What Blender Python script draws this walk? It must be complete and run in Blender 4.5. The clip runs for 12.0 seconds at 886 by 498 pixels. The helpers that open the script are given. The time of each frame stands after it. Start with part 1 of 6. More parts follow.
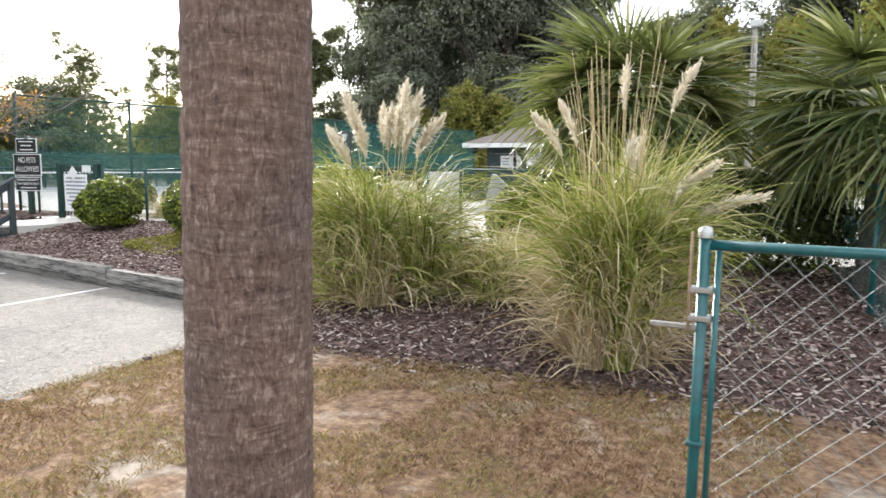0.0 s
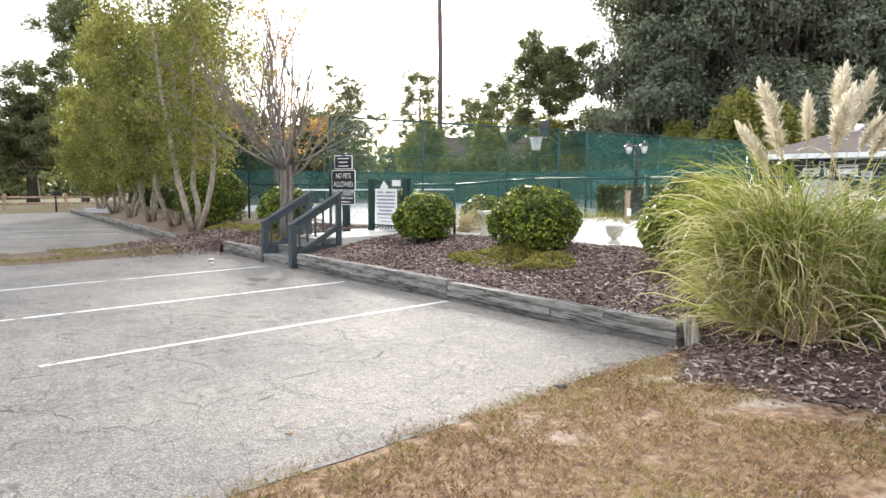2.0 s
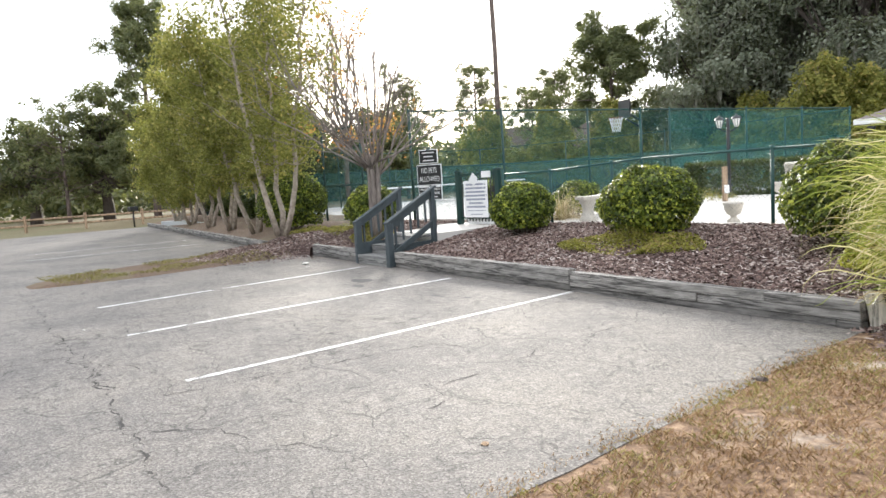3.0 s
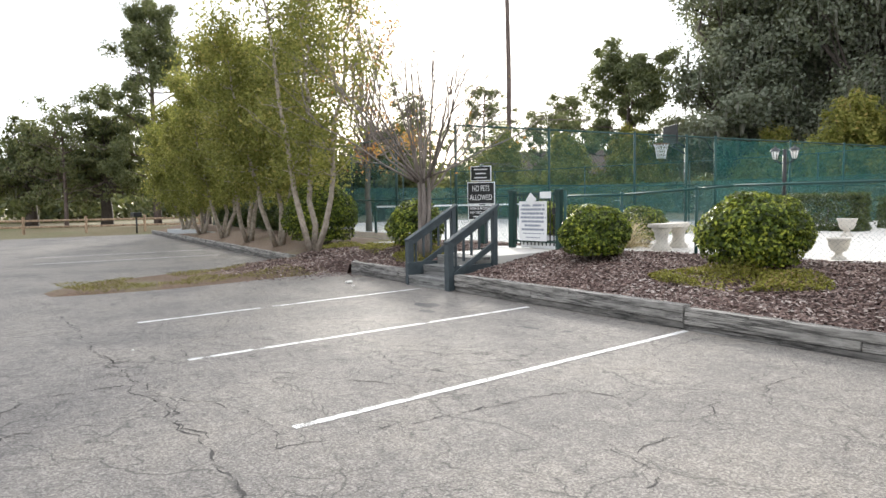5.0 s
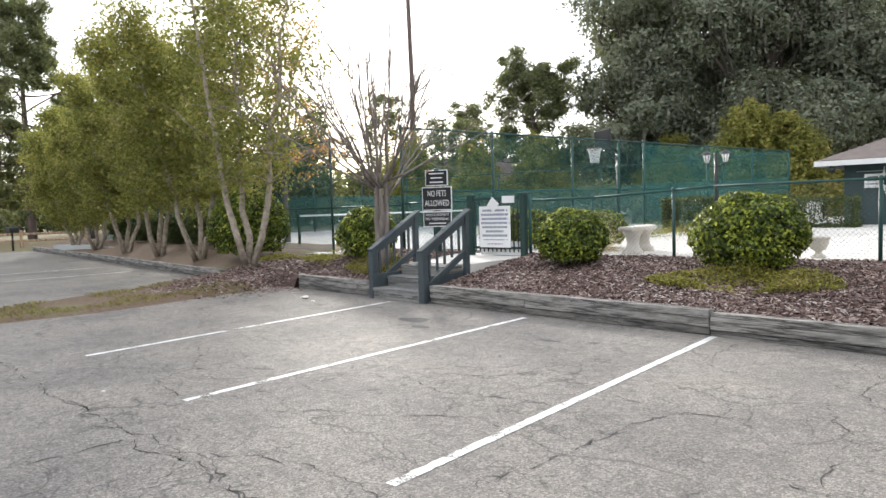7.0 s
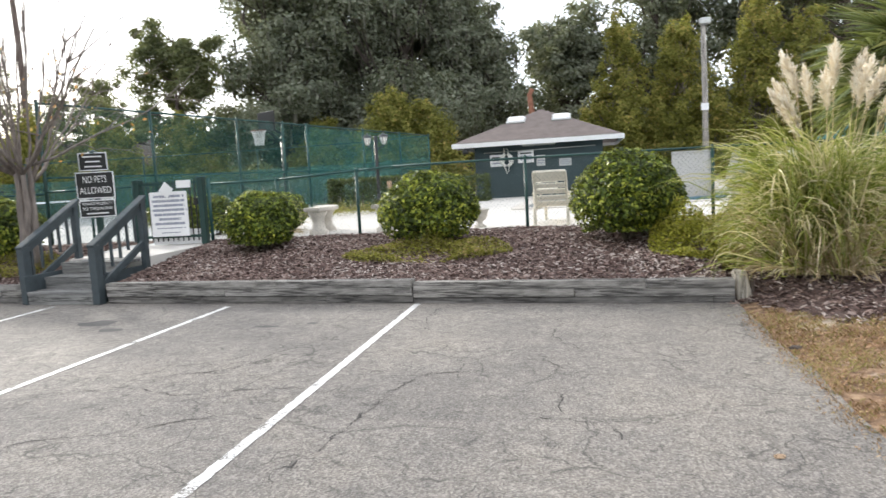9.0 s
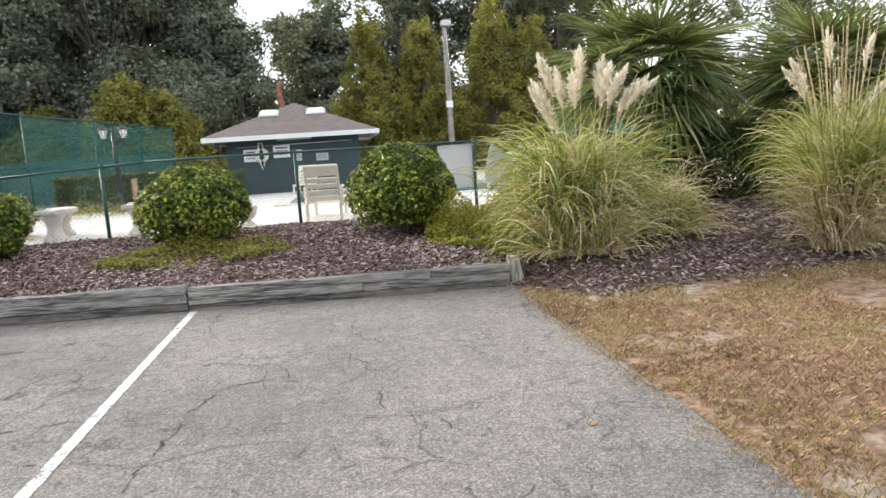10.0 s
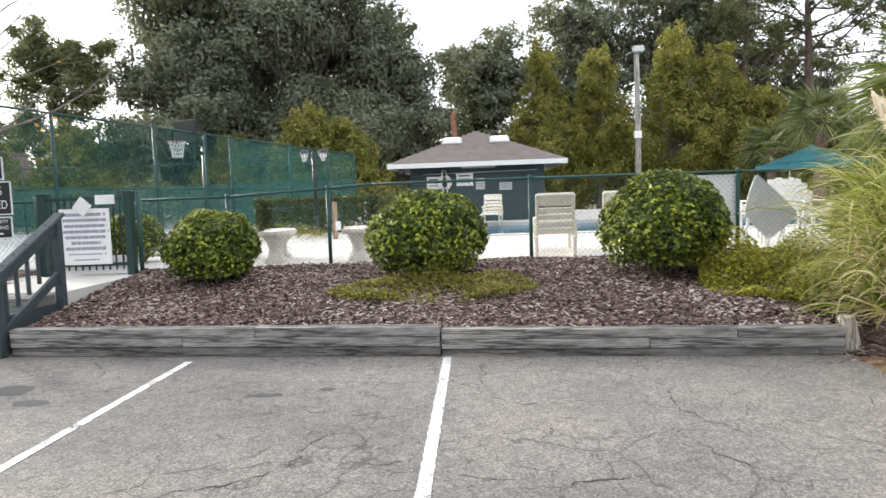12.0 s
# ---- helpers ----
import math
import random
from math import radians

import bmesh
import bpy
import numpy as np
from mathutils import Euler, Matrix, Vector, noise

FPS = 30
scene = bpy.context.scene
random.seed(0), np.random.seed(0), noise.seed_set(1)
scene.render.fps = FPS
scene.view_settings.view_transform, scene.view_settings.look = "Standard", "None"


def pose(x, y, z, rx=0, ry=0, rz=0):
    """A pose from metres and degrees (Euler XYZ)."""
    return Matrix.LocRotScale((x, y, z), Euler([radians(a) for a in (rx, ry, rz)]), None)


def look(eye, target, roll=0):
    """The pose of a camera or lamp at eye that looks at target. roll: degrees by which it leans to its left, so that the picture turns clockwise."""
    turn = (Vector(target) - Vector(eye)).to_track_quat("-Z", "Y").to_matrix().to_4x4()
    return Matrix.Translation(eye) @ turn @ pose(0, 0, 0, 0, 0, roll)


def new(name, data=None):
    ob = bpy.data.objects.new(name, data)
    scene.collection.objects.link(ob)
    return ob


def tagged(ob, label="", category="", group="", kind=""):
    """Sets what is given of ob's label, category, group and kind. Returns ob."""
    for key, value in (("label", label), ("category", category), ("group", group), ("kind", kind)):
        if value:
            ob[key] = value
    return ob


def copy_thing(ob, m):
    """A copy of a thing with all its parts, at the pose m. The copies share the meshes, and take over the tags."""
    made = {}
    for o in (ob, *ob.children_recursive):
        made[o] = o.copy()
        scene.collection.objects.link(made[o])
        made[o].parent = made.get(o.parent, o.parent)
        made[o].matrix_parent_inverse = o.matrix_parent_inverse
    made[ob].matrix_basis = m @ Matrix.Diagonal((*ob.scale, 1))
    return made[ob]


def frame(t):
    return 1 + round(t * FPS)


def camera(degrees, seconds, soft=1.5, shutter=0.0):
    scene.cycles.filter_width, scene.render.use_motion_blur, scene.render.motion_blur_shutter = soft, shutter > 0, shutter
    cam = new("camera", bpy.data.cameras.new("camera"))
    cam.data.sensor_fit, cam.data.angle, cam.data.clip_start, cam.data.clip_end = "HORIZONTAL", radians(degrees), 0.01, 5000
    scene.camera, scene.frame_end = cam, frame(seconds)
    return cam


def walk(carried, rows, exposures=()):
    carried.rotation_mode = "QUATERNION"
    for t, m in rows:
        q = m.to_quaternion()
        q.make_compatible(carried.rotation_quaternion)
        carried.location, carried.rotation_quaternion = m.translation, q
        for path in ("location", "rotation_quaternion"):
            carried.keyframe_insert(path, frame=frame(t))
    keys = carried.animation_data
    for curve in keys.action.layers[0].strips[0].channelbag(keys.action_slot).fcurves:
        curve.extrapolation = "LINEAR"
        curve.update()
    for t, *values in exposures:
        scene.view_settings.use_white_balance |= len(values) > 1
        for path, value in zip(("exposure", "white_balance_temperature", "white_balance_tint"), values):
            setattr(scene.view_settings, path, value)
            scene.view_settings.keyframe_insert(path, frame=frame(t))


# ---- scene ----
cam = camera(65.9, 12.0, soft=1.5, shutter=0.12)
PATH = [
    (0, (0.158, -0.085, 1.696), (-0.77, 1.671, 1.457), 0.6),
    (0.5, (-0.292, -0.118, 1.637), (-1.353, 1.563, 1.415), 2.5),
    (1, (-0.752, -0.243, 1.653), (-1.83, 1.428, 1.437), 3.2),
    (1.5, (-1.269, -0.273, 1.572), (-2.592, 1.213, 1.363), -0.5),
    (2, (-1.712, -0.341, 1.549), (-3.156, 1.03, 1.362), 0.2),
    (2.5, (-2.115, -0.532, 1.544), (-3.577, 0.819, 1.35), 0.7),
    (3, (-2.567, -0.651, 1.496), (-4.118, 0.596, 1.298), -3.6),
    (3.5, (-2.952, -0.781, 1.502), (-4.544, 0.418, 1.337), -2.1),
    (3.7, (-3.119, -0.858, 1.509), (-4.683, 0.38, 1.369), -0.4),
    (5.3, (-4.339, -1.026, 1.467), (-5.849, 0.277, 1.332), -1.3),
    (5.5, (-4.458, -1.108, 1.496), (-5.879, 0.292, 1.355), -1.2),
    (6, (-4.872, -1.144, 1.443), (-6.301, 0.249, 1.304), -2.4),
    (6.5, (-5.257, -1.228, 1.445), (-6.715, 0.134, 1.312), -1.0),
    (6.7, (-5.41, -1.284, 1.444), (-6.819, 0.129, 1.318), -0.9),
    (8.3, (-6.253, -1.487, 1.449), (-7.203, 0.267, 1.308), -2.8),
    (8.5, (-6.259, -1.515, 1.453), (-7.118, 0.286, 1.308), -0.6),
    (9, (-6.228, -1.62, 1.445), (-6.653, 0.323, 1.235), -3.3),
    (9.5, (-6.394, -1.692, 1.482), (-6.487, 0.288, 1.22), -3.2),
    (10, (-6.603, -1.499, 1.459), (-6.314, 0.462, 1.19), -3.8),
    (10.5, (-6.849, -1.152, 1.482), (-6.442, 0.794, 1.26), -4.5),
    (11, (-7.226, -0.897, 1.456), (-6.826, 1.053, 1.261), -3.5),
    (11.5, (-7.55, -0.526, 1.451), (-7.417, 1.462, 1.283), -3.4),
    (12, (-7.865, -0.203, 1.472), (-7.981, 1.787, 1.316), -2.0),
]
walk(cam, [(t, look(eye, target, roll)) for t, eye, target, roll in PATH],
     exposures=((0, 1.05), (1.5, 1.12), (3.5, 1.05), (5.5, 0.85), (8.5, 0.85), (12, 0.9)))

# ---- light ----
world = bpy.data.worlds.new("hazy_sky")
scene.world = world
world.use_nodes = True
wn, wl = world.node_tree.nodes, world.node_tree.links
wn.clear()
SUN_AZ, SUN_EL = radians(-52), radians(17)      # clockwise from +y; above the horizon
sky = wn.new("ShaderNodeTexSky")
sky.sky_type, sky.sun_disc = "NISHITA", False
sky.sun_elevation, sky.sun_rotation = SUN_EL, SUN_AZ
sky.dust_density, sky.air_density = 0.6, 0.8
b1, b2 = wn.new("ShaderNodeBackground"), wn.new("ShaderNodeBackground")
b1.inputs[1].default_value = 0.05
b2.inputs[0].default_value, b2.inputs[1].default_value = (0.97, 0.975, 1.0, 1), 0.88
both, wout = wn.new("ShaderNodeAddShader"), wn.new("ShaderNodeOutputWorld")
wl.new(sky.outputs[0], b1.inputs[0])
wl.new(b1.outputs[0], both.inputs[0])
wl.new(b2.outputs[0], both.inputs[1])
wl.new(both.outputs[0], wout.inputs[0])
sun = new("sun", bpy.data.lights.new("sun", "SUN"))
sun.data.energy, sun.data.angle, sun.data.color = 3.0, radians(9), (1.0, 0.94, 0.85)
sun.matrix_world = look((0, 0, 30), (-math.sin(SUN_AZ) * 30, -math.cos(SUN_AZ) * 30, 30 - 30 * math.tan(SUN_EL)))


# ---- materials ----
def mat(name):
    m = bpy.data.materials.new(name)
    m.use_nodes = True
    n, l = m.node_tree.nodes, m.node_tree.links
    return m, n, l, n["Principled BSDF"]


def ramp(n, l, fac, stops):
    r = n.new("ShaderNodeValToRGB")
    els = r.color_ramp.elements
    while len(els) < len(stops):
        els.new(0.5)
    for e, (p, c) in zip(els, stops):
        e.position, e.color = p, (*c, 1)
    l.new(fac, r.inputs[0])
    return r.outputs[0]


def coords(n, l, scale=(1, 1, 1)):
    tc, mp = n.new("ShaderNodeTexCoord"), n.new("ShaderNodeMapping")
    mp.inputs["Scale"].default_value = scale
    l.new(tc.outputs["Object"], mp.inputs[0])
    return mp.outputs[0]


def noise_tex(n, l, vec, scale, detail=4.0, rough=0.6, distort=0.0):
    t = n.new("ShaderNodeTexNoise")
    t.inputs["Scale"].default_value, t.inputs["Detail"].default_value, t.inputs["Roughness"].default_value = scale, detail, rough
    t.inputs["Distortion"].default_value = distort
    l.new(vec, t.inputs["Vector"])
    return t.outputs["Fac"]


def mixc(n, l, fac, a, b, kind="MIX"):
    m = n.new("ShaderNodeMix")
    m.data_type, m.blend_type = "RGBA", kind
    for sock, v in ((m.inputs[0], fac), (m.inputs[6], a), (m.inputs[7], b)):
        if isinstance(v, (int, float)):
            sock.default_value = v
        elif isinstance(v, tuple):
            sock.default_value = (*v, 1)
        else:
            l.new(v, sock)
    return m.outputs[2]


def bump(n, l, p, height, strength, dist=0.01):
    b = n.new("ShaderNodeBump")
    b.inputs["Strength"].default_value, b.inputs["Distance"].default_value = strength, dist
    l.new(height, b.inputs["Height"])
    l.new(b.outputs[0], p.inputs["Normal"])


def math_node(n, l, op, a, b=None, c=None):
    m = n.new("ShaderNodeMath")
    m.operation = op
    for sock, v in zip(m.inputs, (a, b, c)):
        if v is None:
            continue
        if isinstance(v, (int, float)):
            sock.default_value = v
        else:
            l.new(v, sock)
    return m.outputs[0]


def plain(name, col, rough=0.6, metal=0.0, vary=0.25, scale=6.0, grain=60.0, relief=0.15, coat=0.0):
    """Paint, plastic, metal or stone: broad stains and fine grain on one colour."""
    m, n, l, p = mat(name)
    v = coords(n, l)
    big, fine = noise_tex(n, l, v, scale), noise_tex(n, l, v, grain, 3)
    dark = tuple(c * (1 - vary) for c in col)
    lite = tuple(min(1, c * (1 + vary * 0.5)) for c in col)
    c = ramp(n, l, big, ((0.3, dark), (0.7, lite)))
    l.new(mixc(n, l, 0.25 * min(1, vary * 4), c, ramp(n, l, fine, ((0.3, dark), (0.7, lite))), "MIX"), p.inputs["Base Color"])
    p.inputs["Roughness"].default_value, p.inputs["Metallic"].default_value = rough, metal
    p.inputs["Coat Weight"].default_value = coat
    bump(n, l, p, fine, relief, 0.004)
    return m


def leafy(name, stops, rough=0.45, translucent=0.35, patch=0.5, patch_scale=0.8):
    """Leaves: each leaf its own tint, patches of lighter and darker growth, light through the blade."""
    m, n, l, p = mat(name)
    g = n.new("ShaderNodeNewGeometry")
    v = coords(n, l)
    f = math_node(n, l, "MULTIPLY_ADD", noise_tex(n, l, v, patch_scale, 2), patch * 1.6, -0.8 * patch)
    f = math_node(n, l, "ADD", g.outputs["Random Per Island"], f)
    col = ramp(n, l, f, stops)
    l.new(col, p.inputs["Base Color"])
    p.inputs["Roughness"].default_value = rough
    p.inputs["Specular IOR Level"].default_value = 0.25
    tr, mx = n.new("ShaderNodeBsdfTranslucent"), n.new("ShaderNodeMixShader")
    l.new(mixc(n, l, 0.35, col, (0.6, 0.65, 0.12), "SCREEN"), tr.inputs[0])
    mx.inputs[0].default_value = translucent
    l.new(p.outputs[0], mx.inputs[1])
    l.new(tr.outputs[0], mx.inputs[2])
    l.new(mx.outputs[0], n["Material Output"].inputs[0])
    return m


def make_asphalt():
    m, n, l, p = mat("asphalt")
    v = coords(n, l)
    stone = n.new("ShaderNodeTexVoronoi")
    stone.inputs["Scale"].default_value = 95
    l.new(v, stone.inputs["Vector"])
    agg = ramp(n, l, stone.outputs["Color"], ((0.05, (0.127, 0.118, 0.108)), (0.5, (0.222, 0.207, 0.19)), (0.95, (0.382, 0.36, 0.33))))
    worn = ramp(n, l, noise_tex(n, l, v, 0.55, 7, 0.68), ((0.3, (0.6, 0.6, 0.62)), (0.5, (0.95, 0.94, 0.93)), (0.68, (1.15, 1.12, 1.07))))
    c = mixc(n, l, 1.0, agg, worn, "MULTIPLY")
    grit = ramp(n, l, noise_tex(n, l, v, 9, 6, 0.7), ((0.35, (0.72, 0.72, 0.73)), (0.62, (1.06, 1.05, 1.03))))
    c = mixc(n, l, 0.8, c, grit, "MULTIPLY")
    # a web of fine cracks, strong in some places and gone in others
    warp = n.new("ShaderNodeTexNoise")
    warp.inputs["Scale"].default_value, warp.inputs["Detail"].default_value = 1.6, 6
    l.new(v, warp.inputs["Vector"])
    bent = mixc(n, l, 0.34, v, warp.outputs["Color"], "LINEAR_LIGHT")
    web = None
    for sc, wd in ((0.45, 0.007), (1.3, 0.012), (3.4, 0.02)):
        vo = n.new("ShaderNodeTexVoronoi")
        vo.feature = "DISTANCE_TO_EDGE"
        vo.inputs["Scale"].default_value = sc
        l.new(bent, vo.inputs["Vector"])
        line = math_node(n, l, "SUBTRACT", 1.0, math_node(n, l, "SMOOTH_MIN", math_node(n, l, "DIVIDE", vo.outputs["Distance"], wd), 1.0, 0.2))
        keep = ramp(n, l, noise_tex(n, l, v, 0.7 + sc, 3), ((0.46, (0, 0, 0)), (0.56, (1, 1, 1))))
        line = math_node(n, l, "MULTIPLY", line, keep)
        web = line if web is None else math_node(n, l, "MAXIMUM", web, line)
    c = mixc(n, l, math_node(n, l, "MULTIPLY", math_node(n, l, "MAXIMUM", web, 0.0), 0.75), c, (0.045, 0.043, 0.04))
    l.new(c, p.inputs["Base Color"])
    p.inputs["Roughness"].default_value = 0.82
    bump(n, l, p, math_node(n, l, "SUBTRACT", stone.outputs["Distance"], web), 0.6, 0.006)
    return m


def make_soil(name, stops, scale, rough=0.95, second=None):
    m, n, l, p = mat(name)
    v = coords(n, l)
    fine = noise_tex(n, l, v, scale, 8, 0.75)
    c = ramp(n, l, fine, stops)
    if second:
        c = mixc(n, l, ramp(n, l, noise_tex(n, l, v, second[0], 5, 0.6), ((second[1], (0, 0, 0)), (second[1] + 0.14, (1, 1, 1)))), c,
                 mixc(n, l, 1.0, ramp(n, l, fine, ((0.3, (0.6, 0.6, 0.6)), (0.7, (1.1, 1.1, 1.1)))), second[2], "MULTIPLY"))
    l.new(c, p.inputs["Base Color"])
    p.inputs["Roughness"].default_value = rough
    bump(n, l, p, fine, 0.9, 0.02)
    return m


def make_timber(name, lo, hi, along=0):
    """Weathered wood, with grain and checks along one axis."""
    m, n, l, p = mat(name)
    s = [14.0, 14.0, 14.0]
    s[along] = 0.9
    v = coords(n, l, s)
    tc = n.new("ShaderNodeObjectInfo")
    grain = noise_tex(n, l, v, 2.2, 8, 0.7)
    c = ramp(n, l, grain, ((0.3, lo), (0.5, hi), (0.75, tuple(x * 1.4 for x in hi))))
    s[:] = [9.0, 9.0, 9.0]
    s[along] = 0.28
    split = noise_tex(n, l, coords(n, l, s), 1.1, 5, 0.6)
    c = mixc(n, l, ramp(n, l, split, ((0.485, (0, 0, 0)), (0.505, (0.97, 0.97, 0.97)), (0.53, (0, 0, 0)))), c, tuple(x * 0.25 for x in lo))
    s[:] = [6.0, 6.0, 6.0]
    s[along] = 1.3
    stain = noise_tex(n, l, coords(n, l, s), 1.0, 7, 0.72, 0.6)
    c = mixc(n, l, ramp(n, l, stain, ((0.45, (0, 0, 0)), (0.7, (0.9, 0.9, 0.9)))), c, tuple(x * 0.6 for x in lo))
    tint = ramp(n, l, tc.outputs["Random"], ((0.0, (0.9, 0.9, 0.91)), (1.0, (1.06, 1.05, 1.02))))
    l.new(mixc(n, l, 1.0, c, tint, "MULTIPLY"), p.inputs["Base Color"])
    p.inputs["Roughness"].default_value = 0.88
    bump(n, l, p, grain, 0.8, 0.012)
    return m


def make_screen(name, col, cover):
    """Woven windscreen cloth: threads and the holes between them."""
    m, n, l, p = mat(name)
    v = coords(n, l)
    l.new(ramp(n, l, noise_tex(n, l, v, 0.5, 3), ((0.3, tuple(x * 0.8 for x in col)), (0.7, col))), p.inputs["Base Color"])
    p.inputs["Roughness"].default_value = 0.8
    tr, mx = n.new("ShaderNodeBsdfTransparent"), n.new("ShaderNodeMixShader")
    fold = noise_tex(n, l, v, 0.35, 3)
    l.new(math_node(n, l, "MULTIPLY_ADD", fold, 0.3, cover - 0.15), mx.inputs[0])
    l.new(tr.outputs[0], mx.inputs[1])
    l.new(p.outputs[0], mx.inputs[2])
    l.new(mx.outputs[0], n["Material Output"].inputs[0])
    return m


def make_bark(name, lo, hi, sx=9, sz=2.0):
    m, n, l, p = mat(name)
    f = noise_tex(n, l, coords(n, l, (sx, sx, sz)), 1.5, 8, 0.7)
    l.new(ramp(n, l, f, ((0.3, lo), (0.68, hi))), p.inputs["Base Color"])
    p.inputs["Roughness"].default_value = 0.9
    bump(n, l, p, f, 0.9, 0.02)
    return m


def make_palm_bark():
    m, n, l, p = mat("palm_bark")
    fibre = noise_tex(n, l, coords(n, l, (26, 26, 8)), 2.0, 6, 0.7, 1.2)
    band = noise_tex(n, l, coords(n, l, (3.5, 3.5, 15)), 1.5, 7, 0.65, 1.8)
    f = math_node(n, l, "ADD", math_node(n, l, "MULTIPLY", fibre, 0.65), math_node(n, l, "MULTIPLY", band, 0.38))
    c = ramp(n, l, f, ((0.38, (0.07, 0.046, 0.038)), (0.46, (0.165, 0.115, 0.096)), (0.54, (0.235, 0.172, 0.148)), (0.6, (0.36, 0.29, 0.25)), (0.67, (0.52, 0.46, 0.42))))
    tone = ramp(n, l, noise_tex(n, l, coords(n, l), 3.0, 4), ((0.35, (0.8, 0.78, 0.78)), (0.65, (1.1, 1.0, 0.94))))
    l.new(mixc(n, l, 1.0, c, tone, "MULTIPLY"), p.inputs["Base Color"])
    p.inputs["Roughness"].default_value = 0.9
    bump(n, l, p, f, 1.0, 0.03)
    return m


ASPHALT = make_asphalt()
LAWN = make_soil("dry_lawn", ((0.36, (0.07, 0.039, 0.022)), (0.5, (0.215, 0.13, 0.075)), (0.64, (0.38, 0.262, 0.165))), 13, second=(1.5, 0.56, (0.55, 0.48, 0.4)))
FIELD = make_soil("field_grass", ((0.3, (0.09, 0.075, 0.035)), (0.7, (0.22, 0.175, 0.095))), 5, second=(0.1, 0.5, (0.14, 0.15, 0.06)))
MULCH = make_soil("mulch_bed", ((0.3, (0.035, 0.022, 0.02)), (0.55, (0.12, 0.08, 0.07)), (0.75, (0.24, 0.18, 0.16))), 38)
STRAW = make_soil("pine_straw", ((0.3, (0.065, 0.042, 0.03)), (0.7, (0.24, 0.165, 0.11))), 20, second=(0.6, 0.55, (0.2, 0.185, 0.1)))
CONCRETE = plain("deck_concrete", (0.62, 0.60, 0.56), 0.85, vary=0.12, scale=0.8, grain=90)
COURT = plain("court_surface", (0.42, 0.44, 0.44), 0.85, vary=0.1, scale=0.4)
TIMBER = make_timber("grey_timber", (0.06, 0.057, 0.053), (0.31, 0.297, 0.28))
# the darker timber of each run's lowest course
TIMBER_DARK = make_timber("dark_timber", (0.035, 0.033, 0.03), (0.19, 0.18, 0.168))
TIMBER_PALE = make_timber("pale_timber", (0.3, 0.28, 0.24), (0.6, 0.56, 0.48), 2)
STEP_WOOD = make_timber("step_wood", (0.10, 0.10, 0.10), (0.25, 0.25, 0.24))
RAIL_WOOD = plain("rail_paint", (0.048, 0.064, 0.072), 0.6, vary=0.35, scale=9, grain=70, relief=0.3)
STAKE = make_timber("stake_wood", (0.2, 0.13, 0.08), (0.42, 0.3, 0.2), 2)
POLE_WOOD = make_timber("pole_wood", (0.16, 0.145, 0.13), (0.42, 0.39, 0.35), 2)


def make_line():
    """Road paint, worn off the high stones and in patches."""
    m, n, l, p = mat("line_paint")
    v = coords(n, l)
    l.new(ramp(n, l, noise_tex(n, l, v, 8, 5), ((0.3, (0.55, 0.54, 0.52)), (0.6, (0.8, 0.8, 0.78)))), p.inputs["Base Color"])
    p.inputs["Roughness"].default_value = 0.7
    wear = math_node(n, l, "ADD", math_node(n, l, "MULTIPLY", noise_tex(n, l, v, 55, 4, 0.7), 0.45), math_node(n, l, "MULTIPLY", noise_tex(n, l, v, 3.2, 4, 0.6), 0.55))
    tr, mx = n.new("ShaderNodeBsdfTransparent"), n.new("ShaderNodeMixShader")
    l.new(ramp(n, l, wear, ((0.425, (0.05, 0.05, 0.05)), (0.455, (1, 1, 1)))), mx.inputs[0])
    l.new(tr.outputs[0], mx.inputs[1])
    l.new(p.outputs[0], mx.inputs[2])
    l.new(mx.outputs[0], n["Material Output"].inputs[0])
    return m


LINE = make_line()
GREEN_METAL = plain("green_vinyl", (0.01, 0.06, 0.053), 0.55, vary=0.25, scale=8, relief=0.05)
DARK_GREEN = plain("dark_green_paint", (0.012, 0.045, 0.038), 0.45, vary=0.3, relief=0.05)
GATE_TEAL = plain("gate_teal_paint", (0.01, 0.115, 0.125), 0.35, vary=0.4, scale=18, relief=0.1, coat=0.3)
GALV = plain("galvanised", (0.52, 0.53, 0.52), 0.4, 0.8, vary=0.25, scale=30)
WIRE = plain("wire_galvanised", (0.26, 0.28, 0.28), 0.5, 0.4, vary=0.3, scale=40)
WIRE_GREEN = plain("wire_green", (0.012, 0.05, 0.045), 0.5, vary=0.2)
SCREEN = make_screen("windscreen", (0.02, 0.17, 0.15), 0.42)
SCREEN_THIN = make_screen("windscreen_thin", (0.02, 0.17, 0.15), 0.17)
SCREEN_DENSE = make_screen("windscreen_dense", (0.035, 0.14, 0.135), 0.52)
WHITE = plain("white_board", (0.8, 0.8, 0.8), 0.5, vary=0.06)
PLASTIC = plain("white_plastic", (0.78, 0.77, 0.72), 0.35, vary=0.08, relief=0.03)
CREAM = plain("cream_plastic", (0.78, 0.73, 0.62), 0.4, vary=0.1, relief=0.03)
SIGN_BLACK = plain("sign_black", (0.012, 0.014, 0.014), 0.45, vary=0.2)
GREY_INK = plain("grey_ink", (0.28, 0.3, 0.36), 0.6, vary=0.1)
STONE = plain("cast_stone", (0.6, 0.56, 0.5), 0.85, vary=0.22, scale=5, grain=50, relief=0.3)
HOUSE_GREEN = plain("house_siding", (0.03, 0.055, 0.06), 0.6, vary=0.15, scale=1.5)
SHINGLE = plain("roof_shingle", (0.185, 0.152, 0.138), 0.9, vary=0.3, scale=2.5, grain=25, relief=0.5)
FASCIA = plain("white_fascia", (0.78, 0.78, 0.76), 0.5, vary=0.06)
